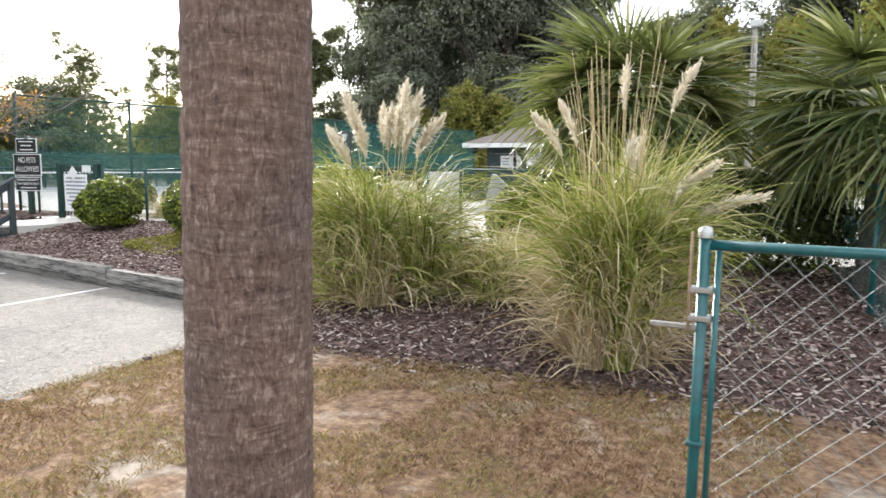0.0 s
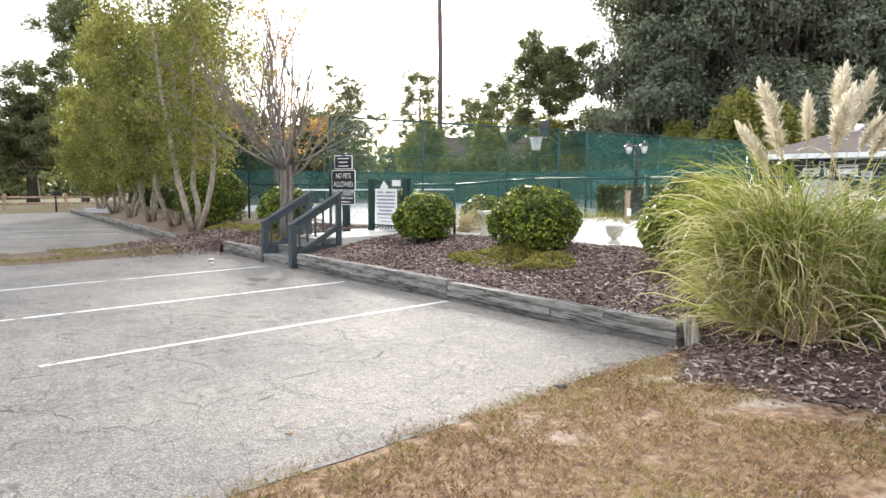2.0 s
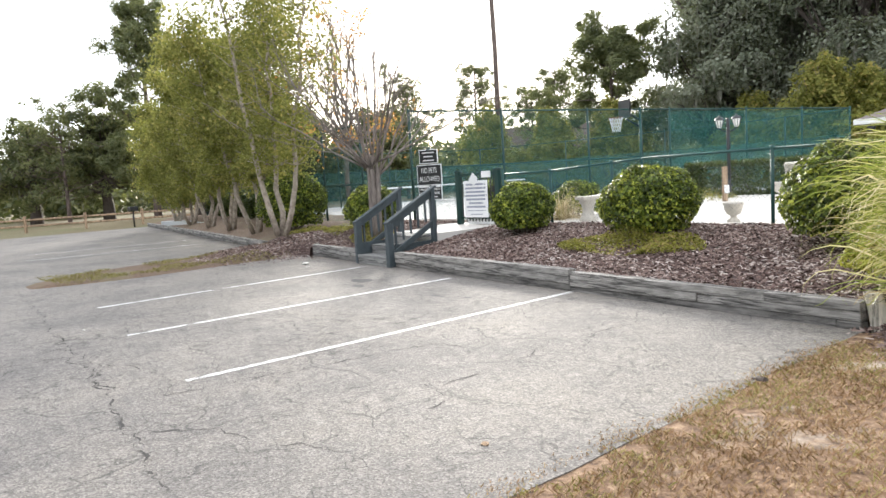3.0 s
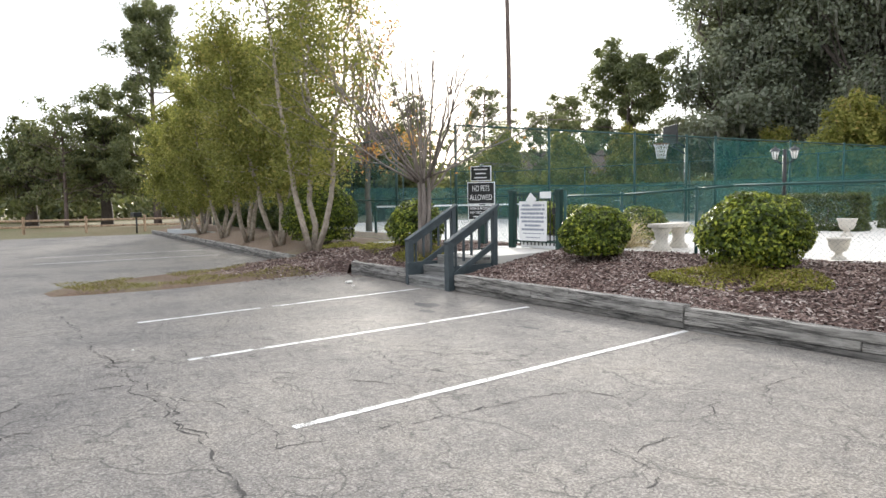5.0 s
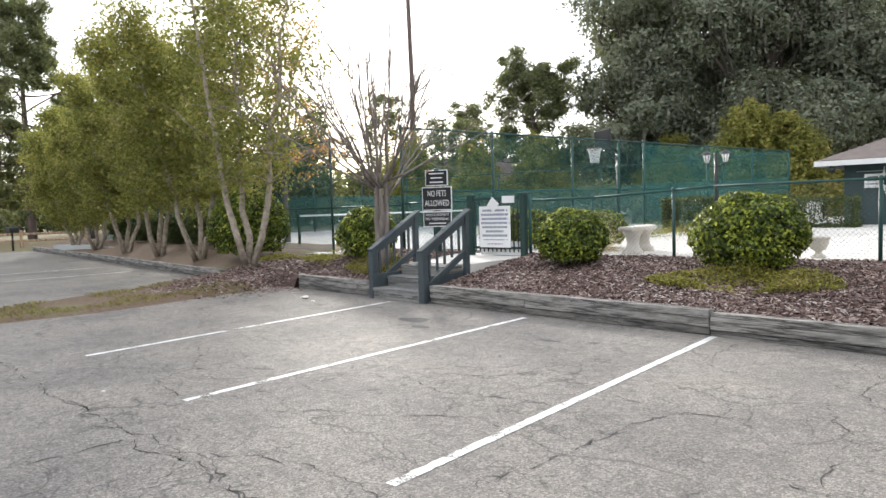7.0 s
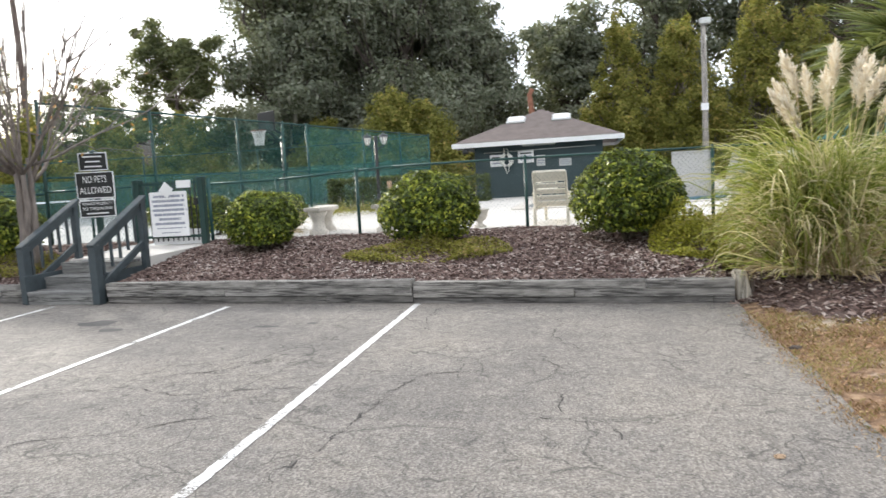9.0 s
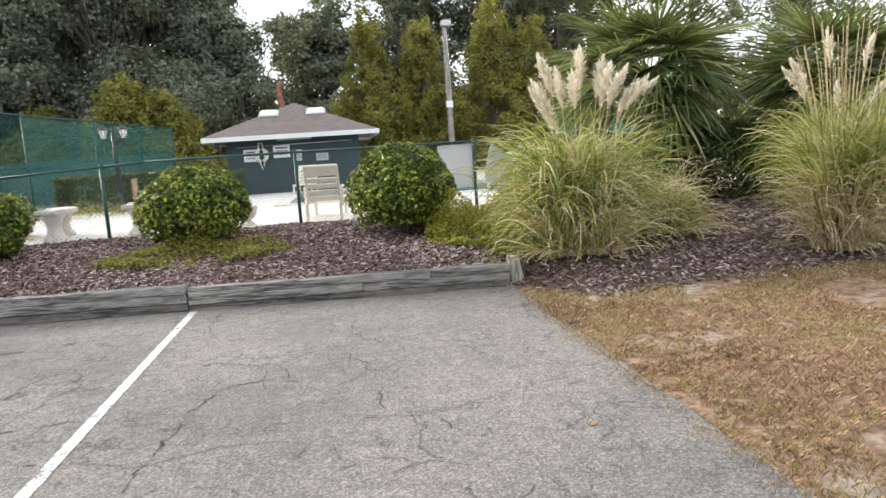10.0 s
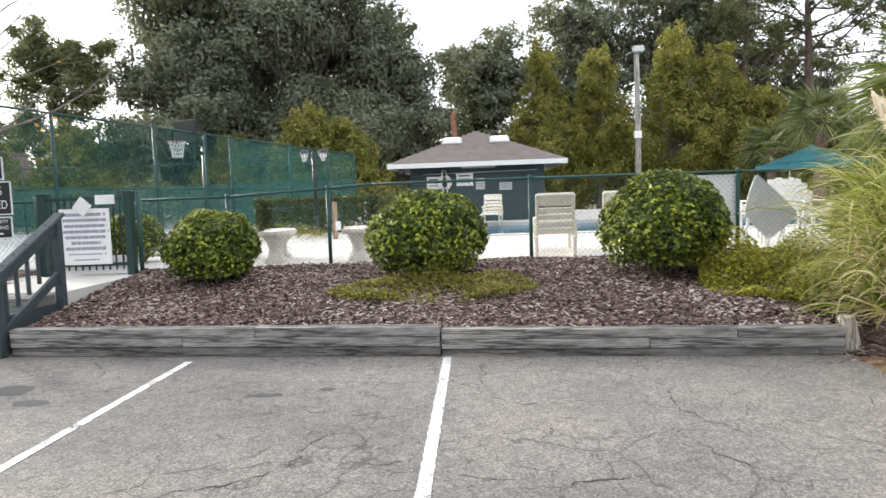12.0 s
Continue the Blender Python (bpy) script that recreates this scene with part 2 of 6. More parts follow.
SKYLIGHT = plain("skylight_dome", (0.88, 0.88, 0.88), 0.25, vary=0.04, coat=0.4)
TEAL_CLOTH = plain("teal_canvas", (0.03, 0.2, 0.23), 0.75, vary=0.15, scale=1.5)
BLACK = plain("black_metal", (0.015, 0.016, 0.017), 0.4, vary=0.2)
BROWN = plain("brown_siding", (0.10, 0.065, 0.055), 0.8, vary=0.2, scale=0.6)
RUST = plain("rusty_pipe", (0.3, 0.13, 0.08), 0.8, vary=0.4)
TILE_BLUE = plain("pool_tile", (0.045, 0.15, 0.23), 0.3, vary=0.2, scale=4)
FROST = plain("lamp_glass", (0.85, 0.85, 0.82), 0.3, vary=0.04)
PALM_BARK = make_palm_bark()
BARK_PALE = make_bark("birch_bark", (0.16, 0.13, 0.10), (0.5, 0.43, 0.35), 7, 5)
BARK_GREY = make_bark("grey_bark", (0.10, 0.085, 0.075), (0.27, 0.23, 0.20))
BARK_DARK = make_bark("dark_bark", (0.035, 0.028, 0.024), (0.12, 0.095, 0.08))
BARK_PINE = make_bark("pine_bark", (0.06, 0.045, 0.04), (0.2, 0.15, 0.13), 5, 1)
CHIP = leafy("bark_chip", ((0.0, (0.035, 0.02, 0.017)), (0.45, (0.155, 0.102, 0.088)), (0.8, (0.29, 0.215, 0.188)), (1.0, (0.52, 0.46, 0.42))), 0.9, 0.0, 0.3, 1.0)
GRASS_DRY = leafy("dry_grass", ((0.0, (0.12, 0.06, 0.03)), (0.4, (0.3, 0.172, 0.1)), (0.75, (0.48, 0.34, 0.215)), (1.0, (0.28, 0.245, 0.085))), 0.85, 0.12, 1.3, 1.3)
GRASS_OLIVE = leafy("olive_grass", ((0.0, (0.12, 0.1, 0.034)), (0.5, (0.215, 0.195, 0.06)), (1.0, (0.36, 0.31, 0.135))), 0.85, 0.15, 0.6, 1.2)
PAMPAS = leafy("pampas_blade", ((0.0, (0.06, 0.09, 0.014)), (0.3, (0.18, 0.235, 0.04)), (0.55, (0.34, 0.37, 0.09)), (0.78, (0.56, 0.51, 0.24)), (1.0, (0.74, 0.65, 0.45))), 0.42, 0.3, 0.5, 1.8)
PAMPAS_DRY = leafy("pampas_straw", ((0.0, (0.36, 0.26, 0.14)), (0.6, (0.6, 0.49, 0.32)), (1.0, (0.76, 0.67, 0.5))), 0.7, 0.25, 0.2, 1.5)
PLUME = leafy("pampas_plume", ((0.0, (0.7, 0.6, 0.47)), (0.5, (0.86, 0.8, 0.69)), (1.0, (0.93, 0.9, 0.83))), 0.9, 0.4, 0.2, 3.0)
LEAF_ROUND = leafy("glossy_leaf", ((0.0, (0.010, 0.018, 0.004)), (0.4, (0.044, 0.072, 0.011)), (0.75, (0.155, 0.21, 0.028)), (1.0, (0.42, 0.45, 0.06))), 0.45, 0.2, 0.6, 2.6)
LEAF_DARK = leafy("dark_leaf", ((0.0, (0.015, 0.026, 0.010)), (0.5, (0.04, 0.065, 0.02)), (1.0, (0.09, 0.12, 0.035))), 0.4, 0.2, 0.5, 1.5)
LEAF_LOW = leafy("low_shrub_leaf", ((0.0, (0.13, 0.12, 0.022)), (0.4, (0.34, 0.34, 0.05)), (0.8, (0.52, 0.52, 0.08)), (1.0, (0.42, 0.28, 0.12))), 0.55, 0.3, 0.6, 2.0)
LEAF_OLIVE = leafy("olive_shrub_leaf", ((0.0, (0.08, 0.075, 0.02)), (0.45, (0.21, 0.2, 0.04)), (0.8, (0.33, 0.32, 0.06)), (1.0, (0.36, 0.25, 0.12))), 0.6, 0.25, 0.6, 2.0)
LEAF_BIRCH = leafy("birch_leaf", ((0.0, (0.07, 0.082, 0.022)), (0.45, (0.155, 0.165, 0.046)), (0.8, (0.26, 0.245, 0.07)), (1.0, (0.38, 0.31, 0.10))), 0.65, 0.42, 0.6, 0.6)
LEAF_RED = leafy("autumn_leaf", ((0.0, (0.3, 0.10, 0.04)), (0.6, (0.5, 0.18, 0.07)), (1.0, (0.45, 0.34, 0.10))), 0.5, 0.45, 0.4, 1.0)
LEAF_OAK = leafy("oak_leaf", ((0.0, (0.07, 0.082, 0.056)), (0.5, (0.15, 0.168, 0.122)), (1.0, (0.24, 0.25, 0.195))), 0.85, 0.25, 0.6, 0.35)
MOSS = leafy("spanish_moss", ((0.0, (0.12, 0.12, 0.105)), (1.0, (0.25, 0.24, 0.205))), 0.9, 0.3, 0.3, 0.5)
LEAF_PINE = leafy("pine_needle", ((0.0, (0.06, 0.07, 0.036)), (0.6, (0.125, 0.145, 0.075)), (1.0, (0.2, 0.21, 0.11))), 0.6, 0.3, 0.5, 0.4)
LEAF_CYPRESS = leafy("cypress_leaf", ((0.0, (0.10, 0.11, 0.026)), (0.5, (0.20, 0.205, 0.05)), (0.85, (0.32, 0.29, 0.075)), (1.0, (0.38, 0.28, 0.09))), 0.75, 0.4, 0.6, 0.4)
# distant foliage; haze is painted in by lightening the leaf colour
LEAF_FAR = leafy("far_leaf", ((0.0, (0.045, 0.058, 0.032)), (0.6, (0.105, 0.123, 0.062)), (1.0, (0.19, 0.19, 0.085))), 0.6, 0.25, 0.8, 0.08)
PALM_LEAF = leafy("palm_leaf", ((0.0, (0.03, 0.048, 0.017)), (0.5, (0.085, 0.118, 0.042)), (0.85, (0.2, 0.23, 0.09)), (1.0, (0.42, 0.39, 0.22))), 0.3, 0.24, 0.4, 1.0)


def make_water():
    m, n, l, p = mat("pool_water")
    p.inputs["Base Color"].default_value = (0.03, 0.15, 0.23, 1)
    p.inputs["Roughness"].default_value = 0.12
    p.inputs["IOR"].default_value = 1.33
    p.inputs["Specular IOR Level"].default_value = 0.15
    bump(n, l, p, noise_tex(n, l, coords(n, l), 3.5, 3), 0.25, 0.03)
    return m


WATER = make_water()


# ---- mesh helpers ----
def raw(name, V, F, material, parent=None, smooth=False):
    """A mesh object from arrays of points and of faces with equal corners."""
    V, F = np.asarray(V, dtype=np.float32), np.asarray(F, dtype=np.int32)
    me = bpy.data.meshes.new(name)
    me.vertices.add(len(V))
    me.vertices.foreach_set("co", V.ravel())
    me.loops.add(F.size)
    me.loops.foreach_set("vertex_index", F.ravel())
    me.polygons.add(len(F))
    me.polygons.foreach_set("loop_start", np.arange(0, F.size, F.shape[1], dtype=np.int32))
    if smooth:
        me.polygons.foreach_set("use_smooth", np.ones(len(F), dtype=bool))
    me.update(calc_edges=True)
    me.materials.append(material)
    ob = new(name, me)
    ob.parent = parent
    return ob


def part(name, bm, material, parent=None, label="", smooth=False):
    """Links a bmesh as one mesh object under a thing or under a part."""
    me = bpy.data.meshes.new(name)
    for f in bm.faces:
        f.smooth = smooth
    bm.to_mesh(me)
    bm.free()
    me.materials.append(material)
    ob = new(name, me)
    ob.parent = parent
    return tagged(ob, label) if label else ob


def thing(name, x, y, z, label, category, group="", rz=0.0, kind=""):
    ob = new(name)
    ob.matrix_world = pose(x, y, z, 0, 0, rz)
    return tagged(ob, label, category, group, kind)


def box(bm, c, s, bevel=0.0, m=None):
    """A box of size s round c, with its edges taken off."""
    r = bmesh.ops.create_cube(bm, size=1, matrix=(m or Matrix()) @ Matrix.Translation(c) @ Matrix.Diagonal((*s, 1)))
    if bevel:
        edges = list({e for v in r["verts"] for e in v.link_edges})
        bmesh.ops.bevel(bm, geom=edges, offset=bevel, segments=1, affect="EDGES")
    return bm


def boxed(name, c, s, material, parent=None, bevel=0.004, label="", m=None):
    return part(name, box(bmesh.new(), c, s, bevel, m), material, parent, label)


def tube_arrays(path, radii, n=8, cap=True):
    """A round tube along a path; its last ring closes to a point if cap."""
    path = np.asarray(path, dtype=float)
    k = len(path)
    tan = np.gradient(path, axis=0)
    tan /= np.linalg.norm(tan, axis=1)[:, None] + 1e-9
    ref = np.array([0.0, 0.0, 1.0]) if abs(tan[0][2]) < 0.8 else np.array([1.0, 0.0, 0.0])
    u = np.cross(tan, ref)
    u /= np.linalg.norm(u, axis=1)[:, None] + 1e-9
    w = np.cross(tan, u)
    a = np.linspace(0, 2 * np.pi, n, endpoint=False)
    ring = u[:, None, :] * np.cos(a)[None, :, None] + w[:, None, :] * np.sin(a)[None, :, None]
    V = (path[:, None, :] + ring * np.asarray(radii, dtype=float)[:, None, None]).reshape(-1, 3)
    i, j = np.meshgrid(np.arange(k - 1), np.arange(n), indexing="ij")
    j2 = (j + 1) % n
    F = np.stack([i * n + j, i * n + j2, (i + 1) * n + j2, (i + 1) * n + j], -1).reshape(-1, 4)
    if cap:
        V = np.vstack([V, path[0], path[-1]])
        b, t = k * n, k * n + 1
        q = np.arange(n)
        q2 = (q + 1) % n
        F = np.vstack([F, np.stack([q2, q, np.full(n, b), np.full(n, b)], -1)[:, [0, 1, 2, 2]],
                       np.stack([(k - 1) * n + q, (k - 1) * n + q2, np.full(n, t), np.full(n, t)], -1)[:, [0, 1, 2, 2]]])
    return V, F


def tri_split(F):
    """Quads, and quads with a doubled corner, as triangles."""
    T = np.vstack([F[:, [0, 1, 2]], F[:, [0, 2, 3]]])
    ok = (T[:, 0] != T[:, 1]) & (T[:, 1] != T[:, 2]) & (T[:, 0] != T[:, 2])
    return T[ok]


def join(pieces):
    Vs, Fs, o = [], [], 0
    for V, F in pieces:
        Vs.append(V)
        Fs.append(F + o)
        o += len(V)
    return np.vstack(Vs), np.vstack(Fs)


def tubes(name, runs, material, parent=None, n=8, smooth=True):
    V, F = join([tube_arrays(p, r, n) for p, r in runs])
    return raw(name, V, tri_split(F), material, parent, smooth)


def pipe(name, a, b, r, material, parent=None, n=10, label=""):
    ob = tubes(name, [((a, b), (r, r))], material, parent, n)
    return tagged(ob, label) if label else ob


def lathe(name, prof, material, parent=None, n=24):
    """A turned shape from (radius, height) pairs."""
    a = np.linspace(0, 2 * np.pi, n, endpoint=False)
    V = np.array([[r * math.cos(t), r * math.sin(t), z] for r, z in prof for t in a])
    i, j = np.meshgrid(np.arange(len(prof) - 1), np.arange(n), indexing="ij")
    j2 = (j + 1) % n
    F = np.stack([i * n + j, i * n + j2, (i + 1) * n + j2, (i + 1) * n + j], -1).reshape(-1, 4)
    return raw(name, V, F, material, parent, True)


def leaves(P, size, rng, ratio=0.55, up=None, spread=1.0, droop=0.0):
    """Rhombic leaves at the points P, one quad each. up: the way they face, on average."""
    k = len(P)
    d = rng.normal(size=(k, 3))
    if up is not None:
        d = d * spread + up
    d[:, 2] -= droop
    d /= np.linalg.norm(d, axis=1)[:, None] + 1e-9
    e = rng.normal(size=(k, 3))
    s = np.cross(d, e)
    s /= np.linalg.norm(s, axis=1)[:, None] + 1e-9
    L = size * rng.uniform(0.6, 1.3, (k, 1))
    W = L * ratio * 0.5
    bend = np.cross(d, s) * L * 0.12
    V = np.stack([P, P + d * L * 0.5 + s * W + bend, P + d * L, P + d * L * 0.5 - s * W + bend], 1).reshape(-1, 3)
    return V, np.arange(4 * k).reshape(-1, 4)


def leaf_cards(P, N, size, rng, ratio=0.6, spread=0.6):
    """Rhombic leaves at P that face the way N, give or take, so that a lump of crown shades as one."""
    k = len(P)
    nn_ = N + rng.normal(size=(k, 3)) * spread
    nn_ /= np.linalg.norm(nn_, axis=1)[:, None] + 1e-9
    d = np.cross(nn_, rng.normal(size=(k, 3)))
    d /= np.linalg.norm(d, axis=1)[:, None] + 1e-9
    w = np.cross(nn_, d)
    L = size * rng.uniform(0.6, 1.3, (k, 1)) * 0.5
    W = L * ratio
    V = np.stack([P - d * L, P + w * W + nn_ * L * 0.15, P + d * L, P - w * W + nn_ * L * 0.15], 1).reshape(-1, 3)
    return V, np.arange(4 * k).reshape(-1, 4)


def blob_points(k, centre, radii, rng, shell=0.35, flat=None, lump=0.0, freq=1.5):
    """Points in the outer shell of a lumpy ellipsoid. flat: cut off below this share of its height."""
    d = rng.normal(size=(k, 3))
    d /= np.linalg.norm(d, axis=1)[:, None]
    if flat is not None:
        d[:, 2] = np.where(d[:, 2] < flat, flat + (flat - d[:, 2]) * 0.12, d[:, 2])
    r = 1 - shell * rng.random(k) ** 1.6
    if lump:
        f = np.array([noise.noise(Vector(q) * freq + Vector(centre)) for q in d.tolist()])
        r = r * (1 + lump * f)
    return np.asarray(centre) + d * r[:, None] * np.asarray(radii), d


def sheet(name, X, Y, zfun, material, parent=None, smooth=True):
    """A ground sheet over grids of X and Y (2-D arrays)."""
    Z = np.vectorize(zfun)(X, Y)
    a, b = X.shape
    V = np.stack([X, Y, Z], -1).reshape(-1, 3)
    i, j = np.meshgrid(np.arange(a - 1), np.arange(b - 1), indexing="ij")
    F = np.stack([i * b + j, (i + 1) * b + j, (i + 1) * b + j + 1, i * b + j + 1], -1).reshape(-1, 4)
    return raw(name, V, F, material, parent, smooth)


def nz(x, y, s=1.0, o=0.0):
    return noise.noise(Vector((x * s + o, y * s - o, o)))


# ---- ground and large structure ----
def timber_y(x):
    """The front of the timber edging along the parking bays."""
    return 5.67 - 0.083 * (x + 4.8)


def smooth_step(a, b, v):
    t = min(1, max(0, (v - a) / (b - a)))
    return t * t * (3 - 2 * t)


def bed_front(x):
    if x < -4.85:
        return timber_y(x) + 0.13
    e = 4.72 + 0.12 * nz(x, 0, 0.9, 3.1) + 0.06 * (x + 2)
    return 5.84 + (e - 5.84) * smooth_step(-4.85, -4.1, x)


def lawn_z(x, y):
    k = smooth_step(-4.98, -4.55, x)
    return -0.016 + 0.028 * k + 0.09 * smooth_step(-4.75, -3.2, x) + k * (0.022 * nz(x, y, 0.8) + 0.01 * nz(x, y, 3.0))


def bed_z(x, y):
    f = bed_front(x)
    k = smooth_step(-4.87, -4.78, x)
    z0 = 0.235 * (1 - k) + (lawn_z(x, f) + 0.012) * k
    v = min(1, max(0, (y - f) / (9.12 - f)))
    return z0 + (0.585 - z0) * v ** 0.9 + 0.02 * nz(x, y, 1.3, 2.0)


g = np.concatenate([-np.geomspace(900, 50, 9), np.linspace(-40, 40, 11), np.geomspace(50, 900, 9)])
GX, GY = np.meshgrid(g, g, indexing="ij")
ground = sheet("ground", GX, GY, lambda x, y: -0.07, FIELD)
tagged(ground, "dry grassy field running out to the woods", "ground", kind="structure")

bm = bmesh.new()
rim = [(-4.80 + 0.05 * nz(0, y, 1.1, 5), y) for y in np.linspace(-14, 5.9, 70)]
rim += [(-4.9, 5.9), (-16.7, 6.85), (-19.6, 6.95), (-42.0, 10.35), (-42.0, -14)]
top = [bm.verts.new((x, y, 0.0)) for x, y in rim]
low = [bm.verts.new((x, y, -0.065)) for x, y in rim]
bm.faces.new(top)
for i in range(len(rim)):
    j = (i + 1) % len(rim)
    bm.faces.new((top[j], top[i], low[i], low[j]))
bmesh.ops.triangulate(bm, faces=[f for f in bm.faces if len(f.verts) > 4])
parking = part("parking_lot", bm, ASPHALT)
tagged(parking, "grey weathered asphalt parking lot with fine cracks", "parking lot", kind="structure")

LX = np.array([[-4.86 + 0.05 * nz(0, 5 * b, 1.4, 7) + 0.05 * nz(0, b, 9.0, 1) + (a / 89) ** 1.5 * 14.8 for b in np.linspace(-10, 5.6, 200)] for a in range(90)])
LY = np.array([[b for b in np.linspace(-10, 5.6, 200)] for a in range(90)])
lawn = sheet("lawn", LX, LY, lambda x, y: min(lawn_z(x, y), bed_z(x, y) - 0.02 if y > bed_front(x) + 0.05 else 9) - (0.06 if x < -4.84 and y > 5.3 else 0), LAWN)
tagged(lawn, "patchy brown dormant lawn beside the parking lot", "lawn", kind="structure")

xs = np.concatenate([np.linspace(-12.62, -4.9, 90), np.linspace(-4.84, -4.0, 20), np.linspace(-3.9, 1.4, 60)])
BX = np.array([[x] * 50 for x in xs])
BY = np.array([[bed_front(x) + (9.14 - bed_front(x)) * v for v in np.linspace(0, 1, 50)] for x in xs])
bed = sheet("mulch_bed", BX, BY, bed_z, MULCH)
tagged(bed, "sloping planting bed covered in dark bark mulch", "planting bed", kind="structure")


def left_front(x):
    """Where the mulch round the crape myrtle and the first birch begins."""
    return 6.62 - (0.12 * (x + 16.4) + 0.75 * smooth_step(-16.4, -17.4, x) if x < -16.4 else 0)


def left_z(x, y):
    f = left_front(x) + (0.08 if x < -16.5 else 0)
    k = smooth_step(0, 1.5, y - f)
    edge = smooth_step(-19.9, -17.6, x) if x < -16.4 else 1.0
    base = 0.22 if x > -16.4 else (0.11 * edge + 0.02) * smooth_step(0, 0.4, y - f) - 0.05
    return base + 0.33 * k + (0.03 * nz(x, y, 1.2) if x > -16.4 or y - f > 0.3 else 0)


BX = np.array([[x] * 24 for x in np.linspace(-19.9, -14.08, 50)])
BY = np.array([[left_front(x) + v * 3.4 for v in np.linspace(0, 1, 24)] for x in np.linspace(-19.9, -14.08, 50)])
tagged(sheet("mulch_bed_2", BX, BY, left_z, MULCH), "mulch bed round the crape myrtle and shrubs", "planting bed", kind="structure")


def row_front(x):
    return 6.95 + 0.152 * (-19.6 - x)


BX = np.array([[x] * 16 for x in np.linspace(-42, -19.3, 60)])
BY = np.array([[row_front(x) + 0.1 + v * 5 for v in np.linspace(0, 1, 16)] for x in np.linspace(-42, -19.3, 60)])
tagged(sheet("straw_bed", BX, BY, lambda x, y: 0.14 * smooth_step(-19.4, -20.6, x) - 0.01 + 0.3 * smooth_step(0, 1.6, y - row_front(x)) * (0.6 + 0.4 * smooth_step(-19.4, -21, x)) + 0.03 * nz(x, y, 0.8), STRAW),
       "strip of brown pine straw under the birch row", "planting bed", kind="structure")

# the low island of thin grass that parts the two bays


def island_z(x, y):
    t = min(1, max(0, (y - 1.1) / 5.9))
    w = 0.25 + 1.45 * math.sin(min(1, t * 1.7 + 0.08) * math.pi / 2)
    c = -17.2 - 0.4 * t
    a, b = c - w * (0.9 + 0.5 * t), c + w * (0.75 - 0.35 * t)
    v = (x - a) / (b - a)
    e = smooth_step(0, 0.16, min(v, 1 - v)) * smooth_step(0.0, 0.06, t)
    return -0.02 + e * (0.065 + 0.03 * nz(x, y, 1.0)) + e * 0.12 * smooth_step(4.5, 7, y)


pts = []
for t in np.linspace(0, 1, 40):
    y = 1.1 + 5.9 * t
    w = 0.25 + 1.45 * math.sin(min(1, t * 1.7 + 0.08) * math.pi / 2)
    x = -17.2 - 0.4 * t
    pts.append((x - w * (0.9 + 0.5 * t), x + w * (0.75 - 0.35 * t), y))
BX = np.array([[a + (b - a) * v for v in np.linspace(0, 1, 24)] for a, b, y in pts])
BY = np.array([[y] * 24 for a, b, y in pts])
tagged(sheet("grass_island", BX, BY, island_z, STRAW),
       "low island of thin dry grass and straw between the bays", "traffic island", kind="structure")

# painted bay lines, worn through in places
for k, (a, b) in enumerate((((-8.215, 5.93), (-8.185, 1.09)), ((-10.64, 5.95), (-10.665, 1.27)), ((-13.35, 6.17), (-13.205, 1.53)), ((-24.0, 6.9), (-24.6, 2.2)), ((-26.6, 7.3), (-27.2, 2.6)))):
    a, b = Vector((*a, 0.004)), Vector((*b, 0.004))
    d = (b - a).normalized()
    s = Vector((-d.y, d.x, 0))
    bm, n, ring = bmesh.new(), 90, []
    for i in range(n + 1):
        c = a.lerp(b, i / n)
        w0, w1 = (0.038 + 0.012 * nz(i * 0.9, k, 1.0, 3 + q) for q in (0, 5))
        ring.append((bm.verts.new(c + s * w0), bm.verts.new(c - s * w1)))
    for i in range(n):
        bm.faces.new((ring[i][0], ring[i + 1][0], ring[i + 1][1], ring[i][1]))
    bmesh.ops.recalc_face_normals(bm, faces=bm.faces[:])
    if bm.faces[:][0].normal.z < 0:
        bmesh.ops.reverse_faces(bm, faces=bm.faces[:])
    tagged(part(f"bay_line_{k + 1}", bm, LINE), "worn white painted parking bay line", "road marking", kind="structure")

# long cracks in the asphalt
CRACK = plain("crack_fill", (0.065, 0.061, 0.057), 0.95, vary=0.3)
crack_no = 0


